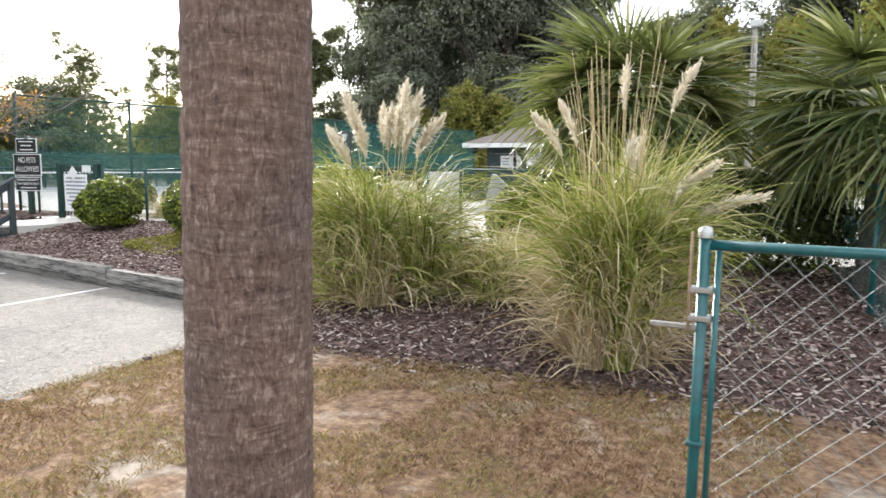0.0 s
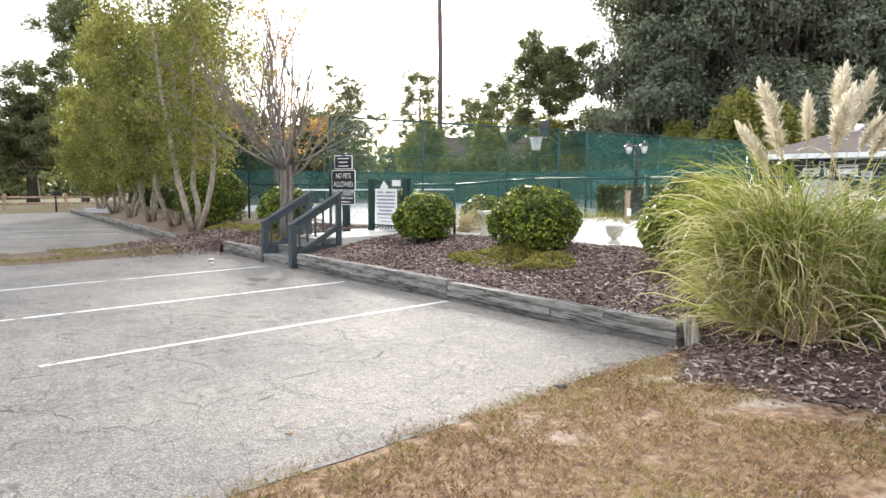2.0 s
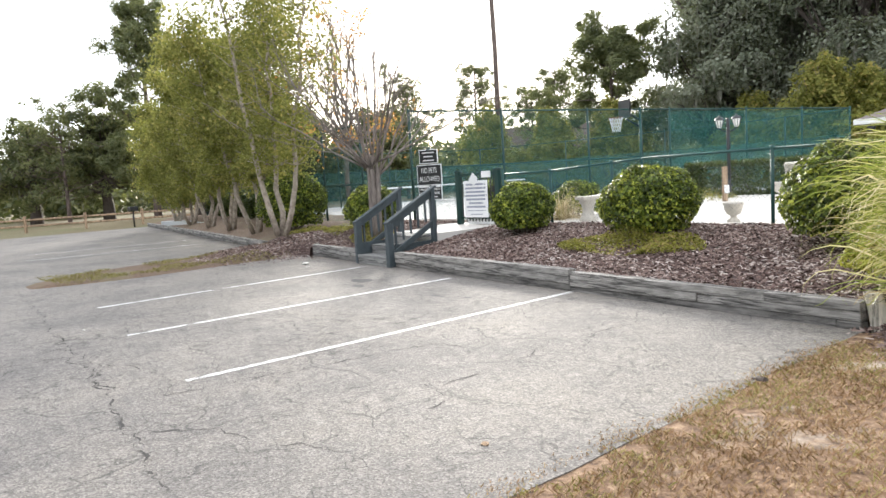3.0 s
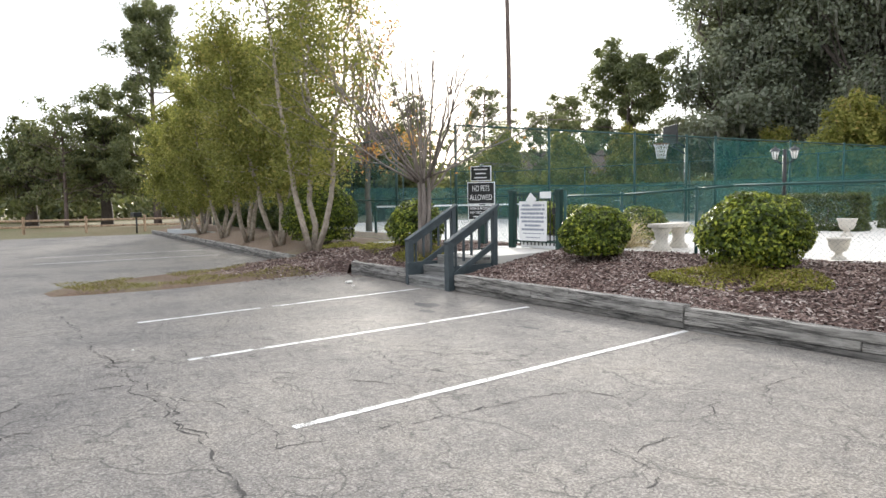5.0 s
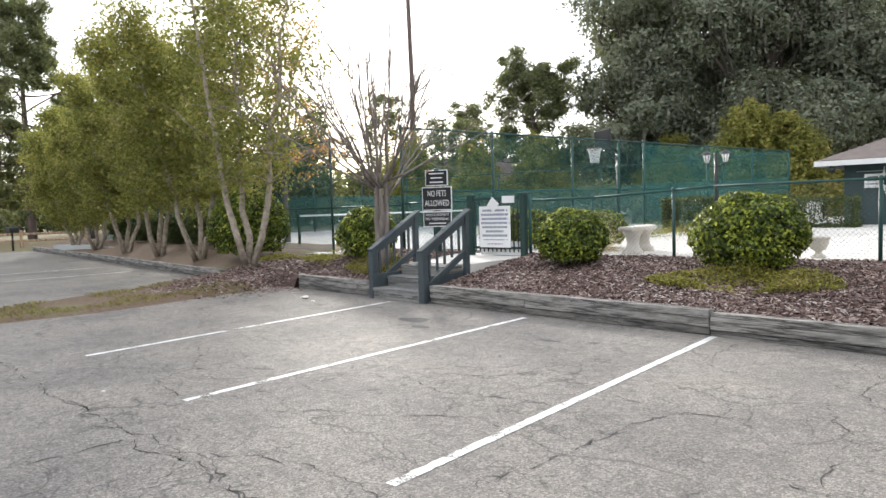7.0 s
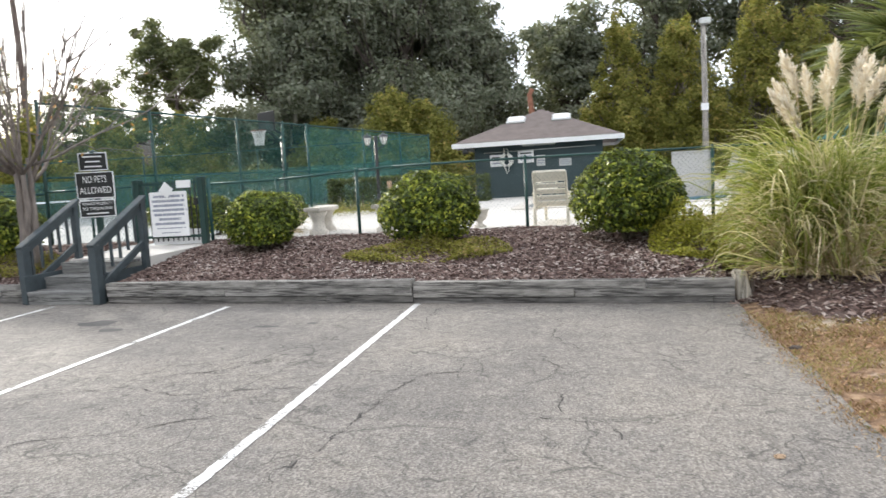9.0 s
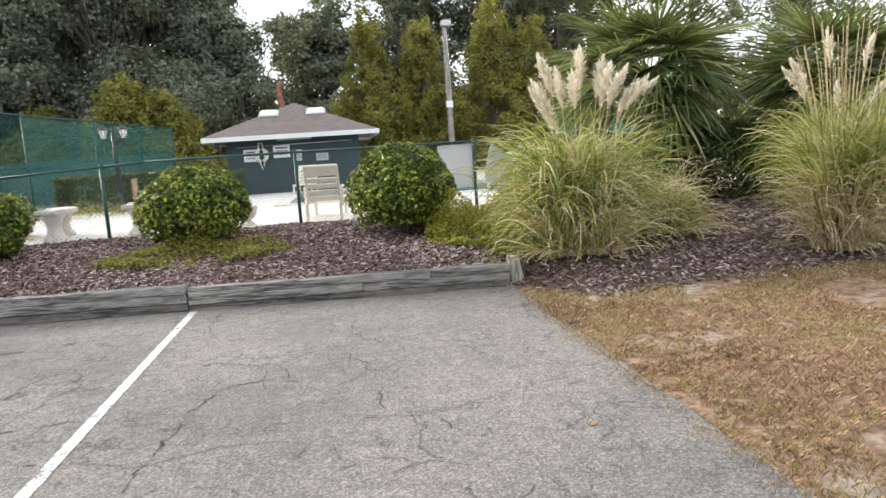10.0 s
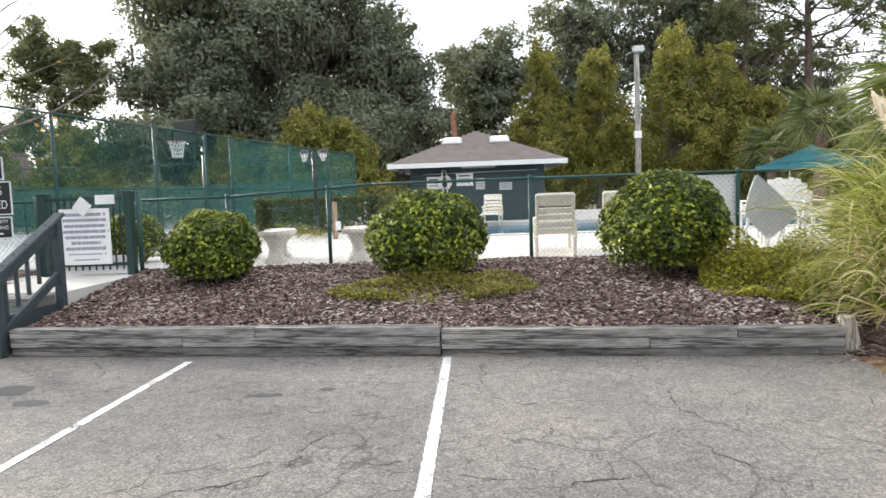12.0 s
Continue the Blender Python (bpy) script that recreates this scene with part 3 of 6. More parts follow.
def crack(*run, width=0.0035):
    """A ragged dark crack along a line of turning points, with short side cracks."""
    global crack_no
    crack_no += 1
    P = []
    for p, q in zip(run, run[1:]):
        m = max(8, int(math.dist(p, q) / 0.03))
        for t in np.linspace(0, 1, m, endpoint=False):
            x, y = p[0] + (q[0] - p[0]) * t, p[1] + (q[1] - p[1]) * t
            P.append((x + 0.07 * nz(x, y, 3.0, 1) + 0.05 * nz(x, y, 10, 2) + 0.022 * nz(x, y, 31, 5), y + 0.07 * nz(x, y, 3.0, 6) + 0.05 * nz(x, y, 10, 8) + 0.022 * nz(x, y, 31, 9)))
    V, F = [], []
    pick = random.Random(crack_no)
    sides = []
    for i in range(10, len(P) - 4, 9):
        if pick.random() < 0.55:
            a, s = pick.uniform(0, 6.283), P[i]
            side = [s]
            for k in range(pick.randint(5, 14)):
                a += pick.uniform(-0.55, 0.55)
                side.append((side[-1][0] + 0.022 * math.cos(a), side[-1][1] + 0.022 * math.sin(a)))
            sides.append(side)
    for side in sides:
        for i, (x, y) in enumerate(side):
            w = 0.0016 * (1 - i / len(side)) + 0.0003
            o = len(V)
            V += [(x - w, y + w, 0.0025), (x + w, y - w, 0.0025)]
            if i:
                F.append((o - 2, o - 1, o + 1, o))
    base = len(V)
    for i, (x, y) in enumerate(P):
        x2, y2 = P[min(i + 1, len(P) - 1)]
        x1, y1 = P[max(i - 1, 0)]
        d = Vector((x2 - x1, y2 - y1, 0)).normalized()
        w = max(0.0003, 0.6 * width + width * 2.4 * nz(x, y, 6, 3) + width * 1.2 * nz(x, y, 23, 4))
        V += [(x - d.y * w, y + d.x * w, 0.0025), (x + d.y * w, y - d.x * w, 0.0025)]
        if i:
            F.append((base + 2 * i - 2, base + 2 * i - 1, base + 2 * i + 1, base + 2 * i))
    tagged(raw(f"asphalt_crack_{crack_no}", V, F, CRACK), "thin dark crack across the asphalt", "crack", kind="structure")


crack((-7.76, 1.25), (-7.85, 1.50), (-7.68, 1.80), (-7.72, 2.18), (-7.62, 2.56), (-7.55, 2.95), (-7.45, 3.14), (-7.0, 3.3), width=0.006)
crack((-7.52, 2.68), (-7.63, 2.40), (-7.71, 2.2))
crack((-7.76, 1.25), (-7.9, 0.84), (-8.35, 0.99), (-8.86, 1.01), (-9.39, 0.78))
crack((-6.73, 3.92), (-6.60, 3.49), (-6.43, 3.24), (-6.44, 2.63), (-6.44, 2.38), (-6.59, 2.33))
crack((-6.44, 2.38), (-6.24, 2.19), (-6.10, 1.96))
crack((-6.42, 3.17), (-6.09, 3.20), (-5.84, 2.96), width=0.0025)
crack((-9.46, 3.43), (-8.80, 3.45), (-8.18, 3.31), (-7.64, 3.20), width=0.003)
crack((-9.9, 1.5), (-9.56, 1.72), (-9.17, 1.85), (-8.79, 2.13), (-8.50, 2.30), (-8.2, 2.19), width=0.005)
crack((-7.83, 5.95), (-7.90, 5.29), (-7.90, 4.75), (-7.73, 4.54), (-7.12, 4.45))
crack((-9.00, 3.40), (-8.82, 3.44), (-8.44, 3.44), (-8.27, 3.60))
crack((-15.2, 0.9), (-13.75, 0.87), (-11.6, 0.68), (-10.41, 0.67), (-9.9, 0.56), (-9.30, 0.64), (-8.75, 0.55), (-8.03, 0.50), (-7.21, 0.39), (-6.42, 0.33), (-5.6, 0.1), width=0.006)
crack((-11.54, 0.75), (-10.6, 0.58), (-9.9, 0.72), (-9.0, 0.52), (-8.3, 0.62), width=0.005)
crack((-9.4, 0.62), (-9.1, 0.2), (-9.3, -0.3), (-8.9, -0.9), width=0.005)
crack((-9.55, 3.0), (-9.0, 3.38), (-8.94, 3.94), width=0.006)
crack((-7.21, 0.39), (-6.9, 0.8), (-6.3, 0.95), (-5.8, 1.3), width=0.005)
crack((-10.3, 2.6), (-9.7, 2.75), (-9.2, 2.62), (-8.5, 2.8), (-7.6, 2.7), width=0.004)
crack((-12.9, 2.6), (-12.2, 2.3), (-11.7, 1.9), width=0.004)
crack((-6.9, 5.4), (-6.5, 4.9), (-6.6, 4.3), (-6.2, 3.7), width=0.003)
crack((-9.8, 4.3), (-9.2, 4.45), (-8.7, 4.3), (-8.3, 4.42), width=0.003)
crack((-7.0, -0.4), (-6.4, -0.6), (-6.1, -1.2), width=0.005)
crack((-10.68, 1.29), (-11.47, 1.44), (-11.70, 1.90), (-10.93, 2.35), width=0.005)
crack((-9.6, -0.6), (-9.92, -0.32), (-10.18, 0.00), (-10.09, 0.55), width=0.006)
crack((-5.2, 4.6), (-5.5, 4.1), (-5.45, 3.6), (-5.84, 2.96), width=0.002)
crack((-11.3, 5.4), (-11.7, 4.6), (-11.5, 3.7), (-12.1, 3.0), width=0.003)

# oil stains and scraps lying on the asphalt
STAIN = plain("oil_stain", (0.085, 0.082, 0.08), 0.75, vary=0.35, scale=14)
for k, (x, y, sx, sy) in enumerate(((-11.76, 5.06, 0.26, 0.15), (-11.35, 4.72, 0.14, 0.08), (-9.55, 4.82, 0.13, 0.05), (-9.1, 4.95, 0.07, 0.04))):
    bm = bmesh.new()
    ang = np.linspace(0, 2 * np.pi, 28, endpoint=False)
    bm.faces.new([bm.verts.new((x + math.cos(q) * sx * (1 + 0.5 * nz(math.cos(q), math.sin(q), 1.6, k)), y + math.sin(q) * sy * (1 + 0.5 * nz(math.sin(q), math.cos(q), 1.6, k + 4)), 0.0022)) for q in ang])
    tagged(part(f"oil_stain_{k + 1}", bm, STAIN), "dark oil stain on the grey asphalt", "stain", kind="structure")


def scrap(x, y, z, size, material, label, cat, seed):
    """A small crumpled lump: a flake of paper, a pale stone or a clod."""
    bm = bmesh.new()
    bmesh.ops.create_icosphere(bm, subdivisions=2, radius=1)
    for v in bm.verts:
        k = 1 + 0.5 * noise.noise(v.co * 1.3 + Vector((seed, 0, 0)))
        v.co = Vector((v.co.x * size * k, v.co.y * size * 0.7 * k, max(0, v.co.z * 0.35 + 0.2) * size * k))
    ob = part(cat.replace(" ", "_"), bm, material)
    ob.location = (x, y, z)
    return tagged(ob, label, cat)


scrap(-5.375, 1.82, 0.0, 0.028, STAKE, "curled dry leaf lying on the asphalt", "leaf", 1)
scrap(-14.97, 5.74, 0.0, 0.09, CONCRETE, "pale crumbled concrete scrap on the asphalt", "rubble", 2)
scrap(-14.5, 5.55, 0.0, 0.04, CONCRETE, "pale crumbled concrete scrap on the asphalt", "rubble", 3)
scrap(-11.5, 1.0, 0.0, 0.025, CONCRETE, "small pale stone lying on the asphalt", "stone", 4)
scrap(-4.77, 3.80, 0.02, 0.045, BARK_DARK, "dark clod at the edge of the lawn", "clod", 5)

# pool deck, court slab and landing
HOLE = (-7.75, 14.75, 2.2, 20.8)


def deck_box(name, x0, y0, x1, y1, z0, z1, m=CONCRETE):
    return boxed(name, ((x0 + x1) / 2, (y0 + y1) / 2, (z0 + z1) / 2), (x1 - x0, y1 - y0, z1 - z0), m, bevel=0.0)


for k, (x0, y0, x1, y1) in enumerate(((-13.6, 9.2, 12, HOLE[1]), (-13.6, HOLE[1], HOLE[0], HOLE[3]), (HOLE[2], HOLE[1], 12, HOLE[3]), (-13.6, HOLE[3], 12, 33))):
    tagged(deck_box(f"pool_deck_{k + 1}", x0, y0, x1, y1, -0.06, 0.57), "pale concrete pool deck", "deck", kind="structure")
tagged(deck_box("court_slab", -38, 9.9, -13.62, 33, -0.06, 0.36, COURT), "pale grey sports court surface", "court", kind="structure")
tagged(deck_box("landing", -14.05, 7.35, -12.66, 9.18, -0.06, 0.52), "pale concrete landing before the gate", "landing", kind="structure")

pool = thing("swimming_pool", -2.8, 17.8, 0.0, "blue swimming pool with pale coping in the concrete deck", "swimming pool")
tagged(pool, kind="structure")
boxed("water", (0, 0, 0.45), (HOLE[2] - HOLE[0], HOLE[3] - HOLE[1], 0.06), WATER, pool, 0.0)
for x, y, sx, sy in ((0, 3.02, 9.95, 0.04), (0, -3.02, 9.95, 0.04), (-4.965, 0, 0.02, 6.0), (4.965, 0, 0.02, 6.0)):
    boxed("tile_band", (x, y, 0.48), (sx, 0.02 if sy < 1 else sy, 0.14), TILE_BLUE, pool, 0.0)
for x, y, sx, sy in ((0, 3.18, 10.5, 0.34), (0, -3.18, 10.5, 0.34), (-5.12, 0, 0.34, 6.0), (5.12, 0, 0.34, 6.0)):
    boxed("coping", (x, y, 0.575), (sx, sy, 0.05), STONE, pool, 0.015)
boxed("depth_marker", (-3.2, 3.0, 0.50), (0.7, 0.012, 0.12), WHITE, pool, 0.0)

# ---- timber edging ----
rng = np.random.default_rng(5)


def timber_run(name, a, b, z0, courses, h, label, piece=3.7):
    """Stacked square timbers from a to b, joints staggered from course to course."""
    holder = new(name)
    a, b = Vector((*a, 0)), Vector((*b, 0))
    d, L = (b - a).normalized(), (b - a).length
    holder.matrix_world = pose(a.x, a.y, z0, 0, 0, math.degrees(math.atan2(d.y, d.x)))
    for c in range(courses):
        s = -piece * (0.12, 0.5, 0.3)[c % 3]
        while s < L - 0.05:
            p, q = max(0, s), min(L, s + piece)
            if q - p > 0.12:
                bm = box(bmesh.new(), (0, 0, 0), (q - p - 0.003, 0.14, h - 0.003), 0.0)
                bmesh.ops.subdivide_edges(bm, edges=[e for e in bm.edges if abs(e.verts[0].co.x - e.verts[1].co.x) > 0.1], cuts=14)
                bmesh.ops.bevel(bm, geom=[e for e in bm.edges if e.is_manifold and e.calc_face_angle(0) > 0.5], offset=0.007, segments=1, affect="EDGES")
                for v in bm.verts:
                    v.co.y += 0.009 * nz(v.co.x * 2 + s, c, 1.0, 2) + 0.004 * nz(v.co.x * 9, c, 1.0, 4)
                    v.co.z += 0.007 * nz(v.co.x * 2 - s, c, 1.0, 7)
                ob = part("timber", bm, TIMBER if c else TIMBER_DARK, holder)
                ob.location = ((p + q) / 2, 0.07 + rng.uniform(-0.006, 0.006) + (0.012 if c == 0 else 0), h * (c + 0.5))
            s += piece
    return tagged(holder, label, "timber edging", "timber edging round the beds", "structure")


timber_run("timber_edging_1", (-12.64, timber_y(-12.64)), (-8.28, timber_y(-8.28)), 0.0, 3, 0.0935, "weathered grey stacked landscape timbers holding the mulch")
timber_run("timber_edging_2", (-8.27, timber_y(-8.27)), (-4.82, timber_y(-4.82)), -0.022, 3, 0.091, "lower run of weathered grey landscape timbers")
timber_run("timber_edging_3", (-16.35, 6.66), (-14.1, 6.46), 0.0, 3, 0.0865, "short run of weathered timbers beside the steps")
timber_run("timber_edging_4", (-16.75, 6.98), (-16.37, 6.68), 0.0, 3, 0.08, "short return of weathered timber edging")
timber_run("timber_edging_5", (-42.0, row_front(-42)), (-19.6, row_front(-19.6)), 0.0, 2, 0.105, "long low timber kerb along the birch row")

stub = thing("timber_stub", -4.72, 5.80, 0.0, "broken pale log stub leaning at the bed corner", "timber stub", rz=20)
bm = bmesh.new()
bmesh.ops.create_cone(bm, cap_ends=True, segments=16, radius1=0.085, radius2=0.07, depth=0.36, matrix=Matrix.Translation((0, 0, 0.14)))
bmesh.ops.subdivide_edges(bm, edges=[e for e in bm.edges if abs(e.verts[0].co.z - e.verts[1].co.z) > 0.1], cuts=9)
for v in bm.verts:
    k = 1 + 0.28 * nz(v.co.x * 14 + v.co.z * 3, v.co.y * 14, 1.0, 2)
    v.co.x, v.co.y = v.co.x * k - 0.22 * (v.co.z - 0.1), v.co.y * k * 0.8
    if v.co.z > 0.29:
        v.co.z += 0.07 * nz(v.co.x * 16, v.co.y * 16, 1.0, 3) - 0.25 * max(0, v.co.x)
part("block", bm, TIMBER_PALE, stub, "split pale wood")
boxed("splinter", (0.085, -0.02, 0.1), (0.03, 0.06, 0.24), BARK_DARK, stub, 0.008)

# ---- steps with handrails ----
steps = thing("entry_steps", -13.36, 6.3, 0.0, "three grey wooden steps up to the pool gate", "steps", rz=-3)
for i in range(3):
    boxed("tread", (0, 0.18 + 0.32 * i, 0.155 + 0.165 * i), (1.12, 0.34, 0.045), STEP_WOOD, steps, 0.006)
    boxed("riser", (0, 0.03 + 0.32 * i, 0.066 + 0.165 * i), (1.1, 0.03, 0.13), STEP_WOOD, steps, 0.003)
boxed("stringer", (-0.575, 0.5, 0.2), (0.04, 1.0, 0.4), RAIL_WOOD, steps, 0.004)
boxed("stringer", (0.575, 0.5, 0.2), (0.04, 1.0, 0.4), RAIL_WOOD, steps, 0.004)


def handrail(x, y, rz):
    t = thing("handrail", x, y, 0.0, "dark blue-grey painted wooden stair handrail with square balusters", "handrail", "stair handrails", rz)
    boxed("post", (0, 0.06, 0.40), (0.12, 0.12, 0.80), RAIL_WOOD, t, 0.008)
    boxed("post", (0, 1.05, 0.84), (0.09, 0.09, 1.04), RAIL_WOOD, t, 0.006)
    a = math.atan2(0.55, 1.0)
    m = Matrix.Translation((0, 0.56, 1.1)) @ Matrix.Rotation(a, 4, "X")
    boxed("cap_rail", (0, 0, 0), (0.12, 1.3, 0.045), RAIL_WOOD, t, 0.008, m=m)
    boxed("side_rail", (0, 0, 0), (0.04, 1.08, 0.10), RAIL_WOOD, t, 0.005, m=Matrix.Translation((0, 0.55, 1.0)) @ Matrix.Rotation(a, 4, "X"))
    boxed("lower_rail", (0, 0, 0), (0.045, 1.08, 0.10), RAIL_WOOD, t, 0.005, m=Matrix.Translation((0, 0.55, 0.46)) @ Matrix.Rotation(a, 4, "X"))
    for i in range(5):
        y0 = 0.2 + 0.17 * i
        boxed("baluster", (0, y0, 0.56 + (y0 - 0.1) * 0.55 + 0.04), (0.035, 0.035, 0.55), RAIL_WOOD, t, 0.003)
    return t


handrail(-12.74, 6.24, -3)
handrail(-13.98, 6.36, -3)


# ---- fences ----
def chain_mesh(name, parent, a, b, z0, z1, material, pitch=0.05, r=0.0012):
    """Woven wire between two posts: crossing diagonal wires, each a thin three-sided bar."""
    a, b = np.array([*a, 0.0]), np.array([*b, 0.0])
    L, H = np.linalg.norm(b - a), z1 - z0
    d = (b - a) / L
    nrm = np.array([-d[1], d[0], 0.0])
    runs = []
    step = pitch * 1.414
    for sgn in (1, -1):
        s = -H
        while s < L + H:
            p0, p1 = (s, 0.0), (s + H, H)
            lo, hi = max(0.0, -p0[0] / H), min(1.0, (L - p0[0]) / H)
            if hi - lo > 0.02:
                u0, u1 = p0[0] + H * lo, p0[0] + H * hi
                w0, w1 = (H * lo, H * hi) if sgn > 0 else (H * (1 - lo), H * (1 - hi))
                off = nrm * r * sgn
                runs.append(tube_arrays((a + d * u0 + off + (0, 0, z0 + w0), a + d * u1 + off + (0, 0, z0 + w1)), (r, r), 3, False))
            s += step
    V, F = join(runs)
    return tagged(raw(name, V, F, material, parent), kind="stuff")


fence = thing("chain_link_fence", 0, 0, 0, "green vinyl chain-link fence round the pool deck", "fence")
tops = ((-12.62, 1.55), (-11.4, 1.555), (-9.98, 1.625), (-9.36, 1.66), (-7.2, 1.665), (-4.44, 1.655), (-1.95, 1.65), (0.36, 1.65))
for x, z in tops:
    if x in (-12.62, -9.36):
        continue
    post = pipe("post", (x, 9.17, 0.45), (x, 9.17, z + 0.01), 0.026, GREEN_METAL, fence)
    ob = lathe("cap", ((0.03, -0.01), (0.032, 0.02), (0.024, 0.04), (0.001, 0.05)), GREEN_METAL, post, 10)
    ob.location = (x, 9.17, z)
tubes("top_rail", [(((a[0], 9.17, a[1]), (b[0], 9.17, b[1])), (0.019, 0.019)) for a, b in zip(tops, tops[1:])], GREEN_METAL, fence)
for a, b in zip(tops, tops[1:]):
    chain_mesh("wire_mesh", fence, (a[0], 9.14), (b[0], 9.14), 0.55, min(a[1], b[1]), WIRE_GREEN)

gate = thing("pool_gate", -13.42, 9.12, 0.52, "dark green metal picket gate between square posts", "gate")
for x in (-0.61, 0.63):
    p = boxed("gate_post", (x, 0, 0.55), (0.11, 0.11, 1.18), DARK_GREEN, gate, 0.008)
    boxed("post_cap", (x, 0, 1.155), (0.135, 0.135, 0.035), DARK_GREEN, p, 0.008)
for z in (0.15, 1.08):
    boxed("gate_rail", (0, 0, z), (1.1, 0.035, 0.045), DARK_GREEN, gate, 0.003)
for i in range(11):
    boxed("picket", (-0.5 + i * 0.1, 0, 0.6), (0.018, 0.018, 1.06), BLACK, gate, 0.0)
pipe("gate_fence_post", (0.75, 0.03, 0.0), (0.75, 0.03, 1.14), 0.03, GREEN_METAL, gate)
pipe("gate_fence_post", (-0.72, 0.03, 0.0), (-0.72, 0.03, 1.12), 0.03, GREEN_METAL, gate)
boxed("latch", (0.52, -0.03, 0.75), (0.08, 0.03, 0.12), BLACK, gate, 0.004)
back_panel = thing("white_screen", -13.36, 9.22, 0.56, "white screen standing behind the gate pickets", "screen")
boxed("panel", (0, -0.05, 0.1), (0.96, 0.015, 0.26), WHITE, back_panel, 0.002)
boxed("peak", (0, 0, 0), (0.2, 0.012, 0.2), WHITE, back_panel, 0.002, m=Matrix.Translation((-0.02, -0.25, 0.93)) @ Matrix.Rotation(0.7, 4, "Y"))
boxed("small_card", (0.24, -0.12, 1.02), (0.28, 0.012, 0.13), WHITE, back_panel, 0.002)


def words(name, text, size, loc, material, parent, width=None):
    cu = bpy.data.curves.new(name, "FONT")
    cu.body, cu.size, cu.align_x, cu.align_y, cu.extrude = text, size, "CENTER", "CENTER", 0.001
    tmp = new(name, cu)
    me = bpy.data.meshes.new_from_object(tmp.evaluated_get(bpy.context.evaluated_depsgraph_get()))
    bpy.data.objects.remove(tmp)
    bpy.data.curves.remove(cu)
    me.materials.clear()
    me.materials.append(material)
    if width:
        w = max(v.co.x for v in me.vertices) - min(v.co.x for v in me.vertices)
        me.transform(Matrix.Diagonal((width / w, 1, 1, 1)))
    ob = new(name, me)
    ob.parent = parent
    ob.matrix_local = pose(*loc, 90, 0, 0)
    return ob


board = thing("rules_board", -13.39, 9.03, 0.68, "white rules board with rows of grey lettering on the gate", "notice board", rz=3)
boxed("panel", (0, 0, 0.39), (0.70, 0.018, 0.78), WHITE, board, 0.004)
rr = random.Random(4)
for i in range(9):
    w = (0.54, 0.6, 0.57, 0.61, 0.56, 0.4, 0.56, 0.5, 0.34)[i]
    h = 0.042 if i < 7 else 0.018
    bm, x = bmesh.new(), -w / 2
    while x < w / 2:
        q = rr.uniform(0.03, 0.1)
        box(bm, (x + q / 2, -0.0105, 0.70 - i * 0.079), (min(q, w / 2 - x), 0.003, h))
        x += q + 0.007
    tagged(part("lettering", bm, GREY_INK, board), kind="stuff")

post_sign = thing("sign_post", -14.6, 8.78, 0.5, "dark post with three stacked black and white notice signs", "sign", rz=25)
boxed("post", (0, 0.05, 0.84), (0.1, 0.1, 1.7), DARK_GREEN, post_sign, 0.006)
cap = lathe("finial", ((0.09, 0), (0.07, 0.03), (0.02, 0.055), (0.001, 0.07)), DARK_GREEN, post_sign, 12)
cap.location = (0, 0.05, 1.69)
for z, w, h, lines in ((1.55, 0.46, 0.31, (None, None, None)), (1.145, 0.61, 0.46, ("NO PETS", "ALLOWED")), (0.74, 0.58, 0.3, ("PRIVATE PROPERTY", "NO TRESPASSING", None))):
    s = boxed("sign_panel", (0, -0.012, z), (w, 0.022, h), WHITE, post_sign, 0.003)
    boxed("sign_face", (0, -0.025, z), (w - 0.035, 0.006, h - 0.035), SIGN_BLACK, s, 0.0)
    for i, text in enumerate(lines):
        zz = z + h * (0.5 - (i + 0.5) / len(lines)) * 0.82
        if text:
            words("lettering", text, h / len(lines) * 0.72, (0, -0.029, zz), WHITE, s, w * (0.62 if text == "NO PETS" else 0.82))
        else:
            boxed("text_row", (0, -0.029, zz), (w * (0.66, 0.5, 0.6)[i % 3], 0.003, h * 0.075), WHITE, s, 0.0)

hung = thing("fence_panel", -4.72, 9.22, 0.95, "blank white panel hung on the chain-link fence", "panel")
boxed("panel", (0, 0, 0.33), (0.58, 0.012, 0.68), WHITE, hung, 0.003)
for x in (-0.26, 0.26):
    boxed("tie", (x, -0.02, 0.63), (0.012, 0.05, 0.012), BLACK, hung, 0.0)


# sports court fence
def court_x(y):
    return -16.35 + 0.187 * (y - 9.6)


cf = thing("court_fence", 0, 0, 0, "tall green chain-link court fence with teal windscreen cloth", "fence")
ys = (9.6, 12.3, 15.2, 17.2, 18.4, 21.9, 24.8, 27.6)
P = [(court_x(y), y) for y in ys]
for (x, y) in P:
    pipe("post", (x, y, 0.3), (x, y, 3.32), 0.035, DARK_GREEN if y < 16 else GREEN_METAL, cf)
for a, b in zip(P, P[1:]):
    z = 3.26
    pipe("rail", (*a, z), (*b, z), 0.022, GREEN_METAL, cf)
    pipe("rail", (*a, 1.85), (*b, 1.85), 0.02, GREEN_METAL, cf)
    chain_mesh("wire_mesh", cf, a, b, 0.38, 3.25, WIRE_GREEN, 0.075, 0.0022)
    V = [(*a, 0.4), (*b, 0.4), (*b, 3.2), (*a, 3.2)]
    V = [(x + 0.03, y, z) for x, y, z in V]
    tagged(raw("windscreen", V, [(0, 1, 2, 3)], SCREEN if a[1] > 18 else SCREEN_THIN, cf), "teal woven windscreen cloth")
side = [(-16.35 - 2.95 * i, 9.6 + 0.42 * i) for i in range(9)]
